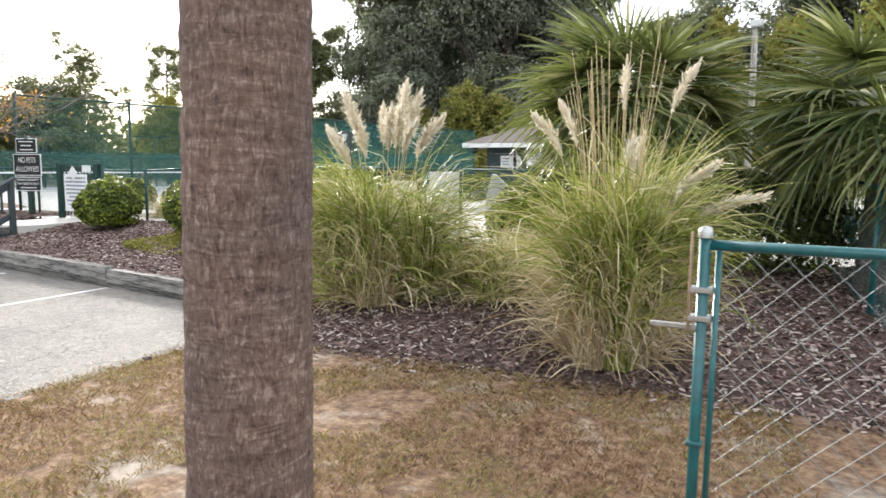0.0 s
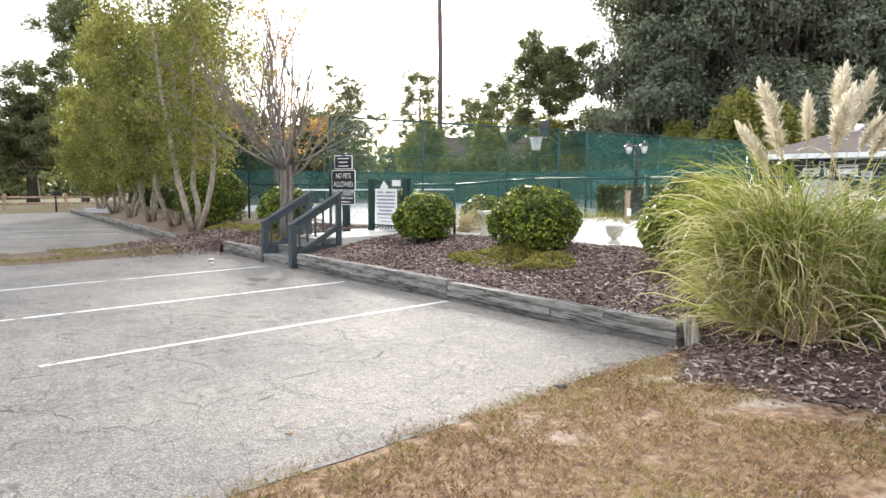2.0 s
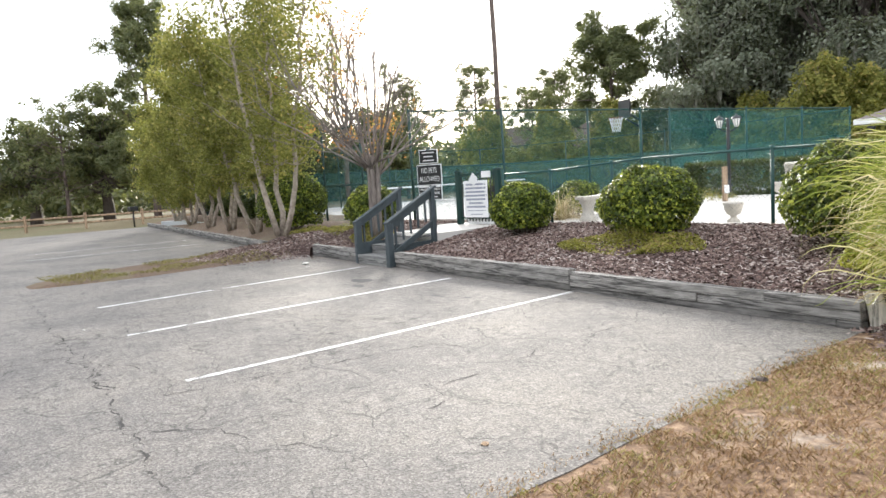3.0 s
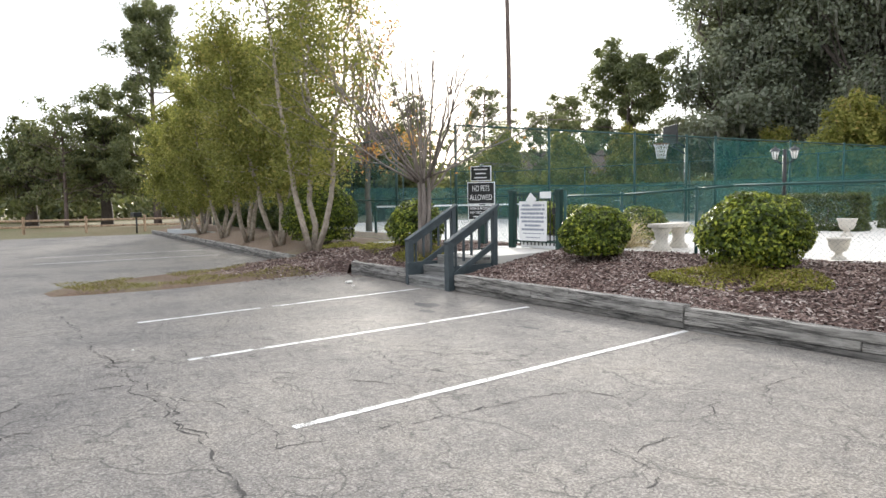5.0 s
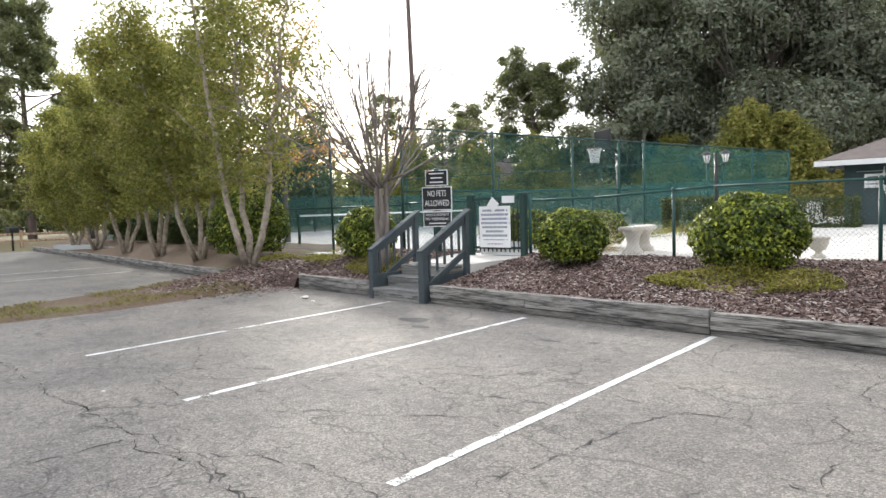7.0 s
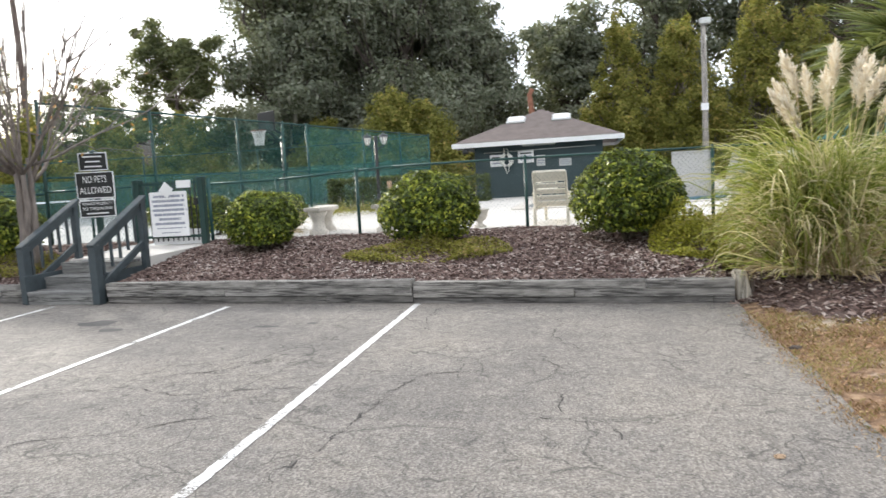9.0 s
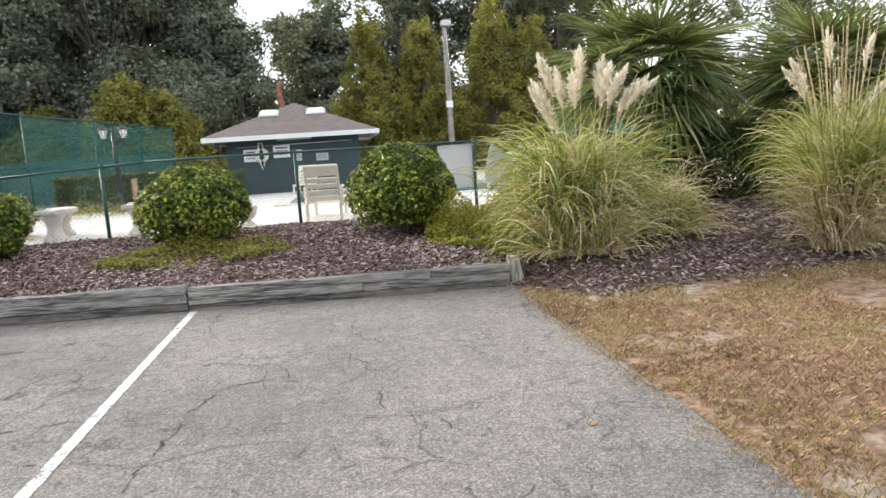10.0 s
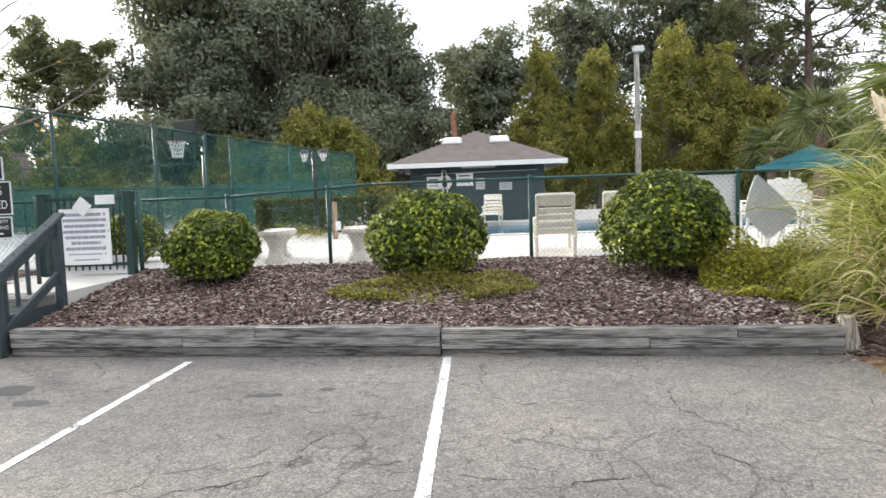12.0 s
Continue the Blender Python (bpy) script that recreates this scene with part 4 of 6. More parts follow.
for i, (x, y) in enumerate(side[1:]):
    pipe("post", (x, y, 0.25), (x, y, 3.3), 0.035, DARK_GREEN, cf)
for a, b in zip(side, side[1:]):
    pipe("rail", (*a, 1.55), (*b, 1.55), 0.022, GREEN_METAL, cf)
    if a[0] < -19:
        pipe("rail", (*a, 3.25), (*b, 3.25), 0.02, GREEN_METAL, cf)
    V = [(x, y + 0.04, z) for x, y, z in ((*a, 0.4), (*b, 0.4), (*b, 2.7), (*a, 2.7))]
    if a[0] < -18:
        tagged(raw("windscreen", V, [(0, 1, 2, 3)], SCREEN_DENSE, cf), "teal woven windscreen cloth")
for a, b in (((-14.05, 9.17), (-15.2, 9.35)), ((-15.2, 9.35), (-16.35, 9.6))):
    pipe("rail", (*a, 1.58), (*b, 1.58), 0.02, GREEN_METAL, cf)
    pipe("post", (*b, 0.3), (*b, 1.6), 0.025, GREEN_METAL, cf)
    chain_mesh("wire_mesh", cf, a, b, 0.45, 1.56, WIRE_GREEN)
far_run = [(-37.0, 13.0), (-36.4, 16), (-35.8, 19), (-35.2, 22), (-34.6, 25), (-34, 28), (-28, 29), (-22, 29.4), (-16, 29), (-13.0, 27.6)]
for x, y in far_run[:-1]:
    pipe("post", (x, y, 0.3), (x, y, 3.3), 0.035, DARK_GREEN, cf)
for a, b in zip(far_run, far_run[1:]):
    pipe("rail", (*a, 3.25), (*b, 3.25), 0.02, GREEN_METAL, cf)
    V = [(x, y, z) for x, y, z in ((*a, 0.4), (*b, 0.4), (*b, 2.3), (*a, 2.3))]
    tagged(raw("windscreen", V, [(0, 1, 2, 3)], SCREEN_DENSE, cf), "teal woven windscreen cloth")
net = thing("tennis_net", -24, 17, 0.36, "low court net with a white top band", "net")
boxed("band", (0, 0, 0.98), (0.03, 9, 0.06), WHITE, net, 0.0)
boxed("net_post", (0, -4.5, 0.5), (0.07, 0.07, 1.06), DARK_GREEN, net, 0.004)
boxed("net_post", (0, 4.5, 0.5), (0.07, 0.07, 1.06), DARK_GREEN, net, 0.004)
chain_mesh("netting", net, (0, -4.5), (0, 4.5), 0.05, 0.95, BLACK, 0.06, 0.002)

hoop = thing("basketball_hoop", -15.06, 17.4, 0.26, "black basketball backboard with a white net on a pole", "basketball hoop", rz=150)
pipe("pole", (0, 0, 0), (0, 0, 2.75), 0.05, BLACK, hoop)
tubes("arm", [(((0, 0, 2.7), (0, 0.45, 2.95)), (0.035, 0.035)), (((0, 0, 2.5), (0, 0.45, 2.75)), (0.03, 0.03))], BLACK, hoop)
boxed("backboard", (0, 0.5, 3.06), (0.82, 0.04, 0.56), BLACK, hoop, 0.01)
a = np.linspace(0, 2 * np.pi, 22)
tubes("rim", [(np.stack([0.22 * np.cos(a), 0.78 + 0.22 * np.sin(a), np.full(22, 2.80)], -1), np.full(22, 0.011))], RUST, hoop, 6)
runs = []
for i in range(14):
    for sgn in (1, -1):
        tt = np.linspace(0, 1, 7)
        an = i * 2 * np.pi / 14 + sgn * tt * 0.9
        rad = 0.22 - 0.1 * np.sqrt(tt)
        runs.append((np.stack([rad * np.cos(an), 0.78 + rad * np.sin(an), 2.8 - 0.42 * tt], -1), np.full(7, 0.009)))
tubes("net", runs, WHITE, hoop, 4)

# front chain-link gate by the lawn
g2 = thing("lawn_gate", -0.135, 2.39, 0.185, "teal painted chain-link gate on a round steel post", "gate")
pipe("post", (0, 0, -0.25), (0, 0, 1.29), 0.0195, GATE_TEAL, g2)
cap = lathe("post_cap", ((0.025, 0), (0.025, 0.02), (0.02, 0.035), (0.001, 0.04)), GALV, g2, 12)
cap.location = (0, 0, 1.28)
fr = pipe("frame_upright", (0.044, 0.02, 0.08), (0.044, 0.02, 1.235), 0.011, GATE_TEAL, g2)
pipe("frame_rail", (0.0, 0.01, 1.255), (1.5, 0.01, 1.255), 0.019, GATE_TEAL, g2)
pipe("frame_rail", (0.07, 0.02, 0.08), (1.5, 0.02, 0.08), 0.02, GATE_TEAL, g2)
pipe("frame_upright", (1.5, 0.02, 0.08), (1.5, 0.02, 1.26), 0.02, GATE_TEAL, g2)
chain_mesh("wire_mesh", g2, (0.06, 0.035), (1.48, 0.035), 0.09, 1.245, WIRE, 0.078, 0.0016)
for z in (1.1, 1.0):
    boxed("hinge_band", (-0.005, 0, z), (0.075, 0.055, 0.02), GALV, g2, 0.004)
pipe("latch_rod", (-0.04, -0.02, 0.95), (-0.04, -0.02, 1.3), 0.006, STAKE, g2, 6)
boxed("latch_fork", (-0.09, 0, 0.965), (0.16, 0.02, 0.018), GALV, g2, 0.003)
boxed("band", (0.0, 0, 0.02), (0.055, 0.055, 0.025), GATE_TEAL, g2, 0.004)
boxed("band", (0.0, 0, 0.55), (0.055, 0.055, 0.016), GATE_TEAL, g2, 0.004)
f2 = thing("side_fence", 0, 0, 0, "green chain-link fence from the gate to the pool corner", "fence")
seg = ((0.36, 9.17, 1.65), (0.75, 7.2, 1.55), (1.1, 5.2, 1.45), (1.3, 2.4, 1.32))
for x, y, z in seg:
    pipe("post", (x, y, 0.05), (x, y, z + 0.02), 0.03, GATE_TEAL, f2)
for a, b in zip(seg, seg[1:]):
    pipe("top_rail", a, b, 0.021, GATE_TEAL, f2)
    chain_mesh("wire_mesh", f2, a[:2], b[:2], 0.15, min(a[2], b[2]), GATE_TEAL, 0.056, 0.0024)


# ---- pool side ----
hut = thing("pool_house", -7.98, 25.9, 0.57, "dark green pool house with a brown hipped shingle roof", "building")
tagged(hut, kind="structure")
boxed("wall", (0, 0, 0.95), (4.5, 5.9, 1.95), HOUSE_GREEN, hut, 0.02)
for i in range(9):
    boxed("siding_board", (0, -2.953, 0.1 + i * 0.21), (4.48, 0.012, 0.19), HOUSE_GREEN, hut, 0.004)
bm = bmesh.new()
ex, ey, ez, az = 2.93, 3.6, 1.95, 3.28
b4 = [bm.verts.new((sx * ex, sy * ey, ez)) for sx, sy in ((-1, -1), (1, -1), (1, 1), (-1, 1))]
c4 = [bm.verts.new((sx * ex, sy * ey, ez + 0.03)) for sx, sy in ((-1, -1), (1, -1), (1, 1), (-1, 1))]
apex = bm.verts.new((0, 0, az))
bm.faces.new(b4[::-1])
for i in range(4):
    j = (i + 1) % 4
    bm.faces.new((b4[i], b4[j], c4[j], c4[i]))
    bm.faces.new((c4[i], c4[j], apex))
roof = part("roof", bm, SHINGLE, hut)
k = math.atan2(az - ez, ey)
for i in range(15):
    t = (i + 0.5) / 16
    y0, w = -ey * (1 - t), 2 * ex * (1 - t - 0.042)
    boxed("shingle_course", (0, 0, 0), (w - 0.02, 0.27, 0.014), SHINGLE, roof, 0.0, m=Matrix.Translation((0, y0, ez + 0.045 + (az - ez) * t)) @ Matrix.Rotation(k, 4, "X"))
for x, y, sx, sy in ((0, -ey, 2 * ex + 0.04, 0.03), (0, ey, 2 * ex + 0.04, 0.03), (-ex, 0, 0.03, 2 * ey), (ex, 0, 0.03, 2 * ey)):
    boxed("fascia", (x, y, ez - 0.05), (sx, sy, 0.16), FASCIA, hut, 0.004)
for x in (-0.86, 0.82):
    t = 0.6
    m = Matrix.Translation((x, -ey * (1 - t), ez + 0.05 + (az - ez) * t)) @ Matrix.Rotation(k, 4, "X")
    s = boxed("skylight", (0, 0, 0.055), (0.6, 0.56, 0.09), SKYLIGHT, hut, 0.03, m=m)
    boxed("curb", (0, 0, 0.02), (0.7, 0.7, 0.05), GALV, s, 0.005, m=m)
for x, z, w, h, m in ((-1.45, 1.33, 0.5, 0.42, WHITE), (-0.42, 1.42, 0.56, 0.44, WHITE), (0.1, 1.25, 0.3, 0.38, GALV), (0.95, 1.15, 0.42, 0.26, GALV)):
    s = boxed("wall_notice", (x, -2.975, z), (w, 0.02, h), m, hut, 0.004)
    for i in range(3):
        boxed("text_row", (x, -2.988, z + h * (0.26 - 0.24 * i)), (w * 0.72, 0.004, h * 0.1), SIGN_BLACK if m is WHITE and i == 0 else GREY_INK, s, 0.0)
boxed("gable_light", (0.05, -3.1, 1.83), (1.15, 0.14, 0.1), GALV, hut, 0.01)
pipe("hanging_rail", (-1.9, -3.02, 1.62), (2.0, -3.02, 1.66), 0.018, GALV, hut, 6)
ring = thing("life_ring", -9.08, 22.82, 1.9, "white life ring with rope hanging on the pool house wall", "life ring")
a = np.linspace(0, 2 * np.pi, 25)
tubes("ring", [(np.stack([0.2 * np.cos(a), np.zeros(25), 0.2 * np.sin(a)], -1), np.full(25, 0.055))], PLASTIC, ring, 8)
tubes("rope", [(((-0.06, -0.03, 0.42), (-0.1, -0.05, -0.1), (0.02, -0.05, -0.5)), (0.02, 0.03, 0.012)), (((0.05, -0.03, 0.4), (0.12, -0.05, -0.1), (0.06, -0.05, -0.42)), (0.02, 0.03, 0.012))], PLASTIC, ring, 6)
boxed("hook", (0, 0.02, 0.4), (0.06, 0.1, 0.03), GALV, ring, 0.003)
ds = thing("dusk_light", -10.46, 22.35, 2.3, "small dark floodlight under the pool house eave", "lamp")
boxed("bracket", (0, 0.05, 0.06), (0.06, 0.4, 0.05), BLACK, ds, 0.005)
lathe("head", ((0.001, -0.12), (0.1, -0.1), (0.12, 0.0), (0.05, 0.05), (0.001, 0.06)), BLACK, ds, 14)

lamp = thing("street_lamp", -12.06, 17.0, 0.57, "black lamp post with two white lantern heads", "lamp post")
lathe("base", ((0.11, 0), (0.11, 0.05), (0.06, 0.12), (0.05, 0.5), (0.04, 0.52)), BLACK, lamp, 14)
pipe("pole", (0, 0, 0.4), (0, 0, 2.12), 0.048, BLACK, lamp)
tubes("crossarm", [(((-0.24, 0, 1.86), (-0.12, 0, 1.78), (0, 0, 1.76), (0.12, 0, 1.78), (0.24, 0, 1.86)), (0.018,) * 5)], BLACK, lamp)
for x in (-0.24, 0.24):
    hd = lathe("lantern", ((0.001, 0.0), (0.06, 0.01), (0.105, 0.17), (0.105, 0.21), (0.001, 0.21)), FROST, lamp, 8)
    hd.location = (x, 0, 1.87)
    cp = lathe("lantern_roof", ((0.145, 0.0), (0.10, 0.06), (0.03, 0.09), (0.015, 0.14), (0.001, 0.15)), BLACK, hd, 8)
    cp.location = (0, 0, 0.21)
    for q in range(8):
        a = q * math.pi / 4
        pipe("lantern_bar", (0.062 * math.cos(a), 0.062 * math.sin(a), 0.01), (0.109 * math.cos(a), 0.109 * math.sin(a), 0.2), 0.008, BLACK, hd, 4)

lp = thing("utility_pole", -1.78, 26.8, 0.57, "weathered wooden light pole with a floodlight on top", "light pole")
tubes("pole", [(((0, 0, -0.4), (0.03, 0, 3.0), (0.0, 0, 6.1)), (0.125, 0.11, 0.095))], POLE_WOOD, lp, 12)
boxed("notice", (0.0, -0.125, 2.98), (0.28, 0.02, 0.27), WHITE, lp, 0.004)
boxed("floodlight", (0.05, -0.08, 6.19), (0.42, 0.3, 0.24), GALV, lp, 0.04)

tp = thing("tall_pole", -44.9, 40.2, 0, "very tall bare dark pole beyond the court", "pole")
tubes("shaft", [(((0, 0, -0.5), (0.1, 0, 12), (-0.2, 0, 24), (-0.1, 0, 30)), (0.24, 0.2, 0.15, 0.1))], BARK_PINE, tp, 10)

snag = thing("dead_trunk", -9.2, 36.4, 0, "broken reddish bare trunk behind the pool house", "tree trunk")
tubes("trunk", [(((0, 0, -0.1), (0.1, 0, 4), (-0.05, 0, 5.6), (0.12, 0, 5.9)), (0.2, 0.17, 0.14, 0.12))], RUST, snag)

cano = thing("canopy_tent", 1.95, 20.8, 0.52, "teal fabric canopy tent on thin posts by the pool", "canopy")
for x in (-1.55, 1.55):
    for y in (-1.55, 1.55):
        pipe("leg", (x, y, 0.05), (x, y, 1.5), 0.02, GALV, cano)
bm = bmesh.new()
n = 10
grid = [[None] * (n + 1) for _ in range(n + 1)]
for i in range(n + 1):
    for j in range(n + 1):
        u, v = i / n * 2 - 1, j / n * 2 - 1
        h = 1 - max(abs(u), abs(v))
        grid[i][j] = bm.verts.new((u * 1.62, v * 1.62, 1.52 + 0.56 * h ** 1.15 - 0.02 * abs(u * v)))
for i in range(n):
    for j in range(n):
        bm.faces.new((grid[i][j], grid[i + 1][j], grid[i + 1][j + 1], grid[i][j + 1]))
bmesh.ops.solidify(bm, geom=bm.faces[:], thickness=0.01)
part("roof_cloth", bm, TEAL_CLOTH, cano, smooth=True)
for x, y, sx, sy in ((0, -1.62, 3.24, 0.012), (0, 1.62, 3.24, 0.012), (-1.62, 0, 0.012, 3.22), (1.62, 0, 0.012, 3.22)):
    boxed("valance", (x, y, 1.44), (sx, sy, 0.16), TEAL_CLOTH, cano, 0.0)
cano.scale = (0.72, 0.72, 1.0)


def bent_slat(bm, p, q, w, th):
    """A flat bar from p to q (in the y-z plane), w wide along x."""
    p, q = Vector(p), Vector(q)
    d = q - p
    m = Matrix.Translation((p + q) / 2) @ Matrix.Rotation(math.atan2(d.z, d.y), 4, "X")
    return box(bm, (0, 0, 0), (w, d.length, th), min(th, 0.02) * 0.4, m)


def chaise(x, y, rz, m, label):
    """A moulded lounge chair with its back raised; the back stands at y = 0 and the seat runs to +y."""
    t = thing("lounge_chair", x, y, 0.57, label, "lounge chair", "lounge chairs by the pool", rz)
    lean = Matrix.Translation((0, 0.28, 0.30)) @ Matrix.Rotation(math.radians(22), 4, "X")
    boxed("back_side", (-0.285, 0, 0.30), (0.055, 0.045, 0.62), m, t, 0.014, m=lean)
    boxed("back_side", (0.285, 0, 0.30), (0.055, 0.045, 0.62), m, t, 0.014, m=lean)
    for i, (h, z) in enumerate(((0.085, 0.06), (0.085, 0.165), (0.085, 0.27), (0.085, 0.375), (0.15, 0.515))):
        boxed("back_slat", (0, -0.004 - 0.012 * (i % 2), z), (0.53, 0.03, h), m, t, 0.012, m=lean)
    boxed("back_top", (0, 0, 0.60), (0.60, 0.05, 0.06), m, t, 0.02, m=lean)
    for i in range(9):
        boxed("seat_slat", (0, 0.42 + 0.13 * i, 0.31), (0.54, 0.105, 0.03), m, t, 0.01)
    for s in (-0.3, 0.3):
        boxed("side_rail", (s, 0.92, 0.29), (0.05, 1.34, 0.08), m, t, 0.015)
        boxed("armrest", (s * 1.08, 0.5, 0.52), (0.06, 0.5, 0.035), m, t, 0.012)
        boxed("arm_post", (s * 1.08, 0.32, 0.36), (0.05, 0.06, 0.30), m, t, 0.01)
        for yy in (0.16, 1.5):
            boxed("leg", (s, yy, 0.14), (0.055, 0.09, 0.28), m, t, 0.012, m=Matrix.Translation((0, yy * 0.0, 0)))
    return t


first = chaise(-6.85, 9.28, -4, CREAM, "cream plastic lounge chair with a raised slatted back")
first.scale = (0.88, 1.0, 1.0)
for x, y, rz, lab in ((-5.85, 9.75, -10, "white plastic lounge chair partly behind a shrub"), (-7.5, 20.9, 175, "cream lounge chair beside the pool house"), (2.4, 12.4, 40, "white lounge chair on the deck")):
    c2 = copy_thing(first, pose(x, y, 0.57, 0, 0, rz))
    tagged(c2, lab)


def shell_chair(x, y, rz):
    """A white plastic garden chair with a fan-shaped ribbed back."""
    t = thing("garden_chair", x, y, 0.57, "white moulded plastic garden chair with a fan back", "chair", "white garden chairs", rz)
    lean = Matrix.Translation((0, -0.22, 0.40)) @ Matrix.Rotation(math.radians(16), 4, "X")
    for i in range(7):
        f = (i - 3) / 3
        bm = bmesh.new()
        h = 0.62 - 0.16 * f * f
        box(bm, (0, 0, h / 2), (0.098, 0.022, h), 0.009, lean @ Matrix.Rotation(f * 0.30, 4, "Y") @ Matrix.Translation((f * 0.16, 0, 0)))
        part("back_rib", bm, PLASTIC, t)
    boxed("seat", (0, 0.02, 0.40), (0.5, 0.48, 0.035), PLASTIC, t, 0.015)
    for sx in (-1, 1):
        boxed("armrest", (sx * 0.29, 0.0, 0.62), (0.075, 0.5, 0.03), PLASTIC, t, 0.012)
        for sy in (-0.2, 0.21):
            boxed("leg", (sx * 0.26, sy, 0.30 if sy > 0 else 0.2), (0.05, 0.05, 0.60 if sy > 0 else 0.4), PLASTIC, t, 0.01)
    return t


sc = shell_chair(-3.35, 10.35, 165)
for x, y, rz in ((-2.75, 10.9, 190), (-1.3, 11.2, 150), (-3.0, 12.0, 20), (1.2, 11.5, 200)):
    copy_thing(sc, pose(x, y, 0.57, 0, 0, rz))

tb = thing("tipped_table", -3.9, 9.5, 0.57, "pale grey plastic table tipped on edge against the fence", "table")
bm = bmesh.new()
kite = [Vector(p) for p in ((-0.17, 0.0, 1.05), (0.43, 0.06, 0.48), (0.05, 0.12, 0.13), (-0.31, 0.05, 0.5))]
rim_v = []
for p, q in zip(kite, kite[1:] + kite[:1]):
    mid = (p + q) / 2
    out = (mid - Vector((0.0, 0.06, 0.54))).normalized()
    for t in np.linspace(0.06, 0.94, 8):
        rim_v.append(bm.verts.new(p.lerp(q, t) + out * 0.018 * math.sin(t * math.pi)))
f = bm.faces.new(rim_v)
ext = bmesh.ops.extrude_face_region(bm, geom=[f])
bmesh.ops.translate(bm, verts=[v for v in ext["geom"] if isinstance(v, bmesh.types.BMVert)], vec=(0.004, 0.03, 0.006))
TABLE_GREY = plain("table_plastic", (0.56, 0.57, 0.56), 0.5, vary=0.12, scale=3, grain=120)
part("table_top", bm, TABLE_GREY, tb)
for a, b in (((-0.2, 0.05, 0.62), (-0.22, 0.42, 0.0)), ((0.28, 0.08, 0.55), (0.3, 0.45, 0.0)), ((0.05, 0.12, 0.2), (0.06, 0.2, 0.0))):
    pipe("leg", a, b, 0.022, PLASTIC, tb, 8)


def bench(x, y, rz):
    t = thing("stone_bench", x, y, 0.57, "pale cast-stone curved garden bench on two pedestals", "bench", "stone benches", rz)
    bm = bmesh.new()
    P = []
    for i in range(13):
        a = math.radians(-38 + 76 * i / 12)
        P.append(((0.75 * math.sin(a), 0.75 - 0.75 * math.cos(a)), (1.13 * math.sin(a), 0.75 - 1.13 * math.cos(a))))
    vb = [[bm.verts.new((*q, z)) for q in pr for z in (0.40, 0.47)] for pr in P]
    for u, w in zip(vb, vb[1:]):
        bm.faces.new((u[1], w[1], w[3], u[3]))
        bm.faces.new((u[0], u[2], w[2], w[0]))
        bm.faces.new((u[0], w[0], w[1], u[1]))
        bm.faces.new((u[2], u[3], w[3], w[2]))
    bm.faces.new((vb[0][0], vb[0][1], vb[0][3], vb[0][2]))
    bm.faces.new((vb[-1][0], vb[-1][2], vb[-1][3], vb[-1][1]))
    bmesh.ops.recalc_face_normals(bm, faces=bm.faces[:])
    bmesh.ops.bevel(bm, geom=[e for e in bm.edges if e.calc_face_angle(0) > 0.8], offset=0.015, segments=2, affect="EDGES")
    part("seat", bm, STONE, t)
    for s in (-1, 1):
        leg = lathe("pedestal", ((0.17, 0), (0.17, 0.05), (0.12, 0.1), (0.10, 0.2), (0.13, 0.32), (0.165, 0.36), (0.165, 0.40)), STONE, t, 10)
        leg.location = (s * 0.42, -0.09, 0)
    return t


b1_ = bench(-11.06, 10.0, 102)
copy_thing(b1_, pose(-9.82, 10.02, 0.57, 0, 0, 100))


def urn(x, y):
    t = thing("planter_urn", x, y, 0.57, "pale stone pedestal urn planter standing on the deck", "planter", "stone urns")
    lathe("base", ((0.10, 0), (0.10, 0.03), (0.055, 0.06), (0.045, 0.09), (0.06, 0.11)), STONE, t, 20)
    lathe("bowl", ((0.05, 0.105), (0.10, 0.13), (0.135, 0.2), (0.14, 0.26), (0.158, 0.285), (0.158, 0.31), (0.125, 0.31), (0.11, 0.2), (0.001, 0.17)), STONE, t, 20)
    return t


u0 = urn(-8.03, 9.62)
copy_thing(u0, pose(-10.17, 15.9, 0.57) @ Matrix.Scale(1.3, 4))
st = thing("wooden_stake", -11.2, 15.2, 0.57, "short wooden stake with a white card", "post")
boxed("stake", (0, 0, 0.42), (0.1, 0.1, 0.85), STAKE, st, 0.006)
boxed("card", (0.08, -0.06, 0.3), (0.12, 0.012, 0.2), WHITE, st, 0.0)

wg = thing("white_gate", -12.5, 28.9, 0.3, "small white picket gate panel beyond the deck", "gate", rz=55)
for i in range(10):
    boxed("picket", (-0.5 + i * 0.111, 0, 0.68), (0.06, 0.025, 0.78), FASCIA, wg, 0.003)
for z in (0.4, 0.95):
    boxed("rail", (0, 0.028, z), (1.12, 0.03, 0.07), FASCIA, wg, 0.003)
for x in (-0.6, 0.6):
    boxed("post", (x, 0.02, 0.4), (0.07, 0.07, 1.42), BLACK, wg, 0.004)

rf = thing("split_rail_fence", -48.8, 9.3, 0, "weathered wooden split-rail fence at the end of the lot", "fence", rz=75)
for i in range(5):
    boxed("post", (-7 + 3.2 * i, 0, 0.45), (0.15, 0.15, 1.0), STAKE, rf, 0.02)
for i in range(4):
    for z in (0.35, 0.72):
        boxed("rail", (-5.4 + 3.2 * i, 0, z), (3.25, 0.07, 0.12), STAKE, rf, 0.02)
gr = thing("charcoal_grill", -45.5, 10.6, 0, "black charcoal grill on a post", "grill")
pipe("pedestal", (0, 0, -0.1), (0, 0, 0.85), 0.05, BLACK, gr)
boxed("firebox", (0, 0, 1.0), (0.7, 0.45, 0.26), BLACK, gr, 0.03)
bh = thing("brown_house", -56, 58, 0, "dark brown house far behind the court", "house", rz=42)
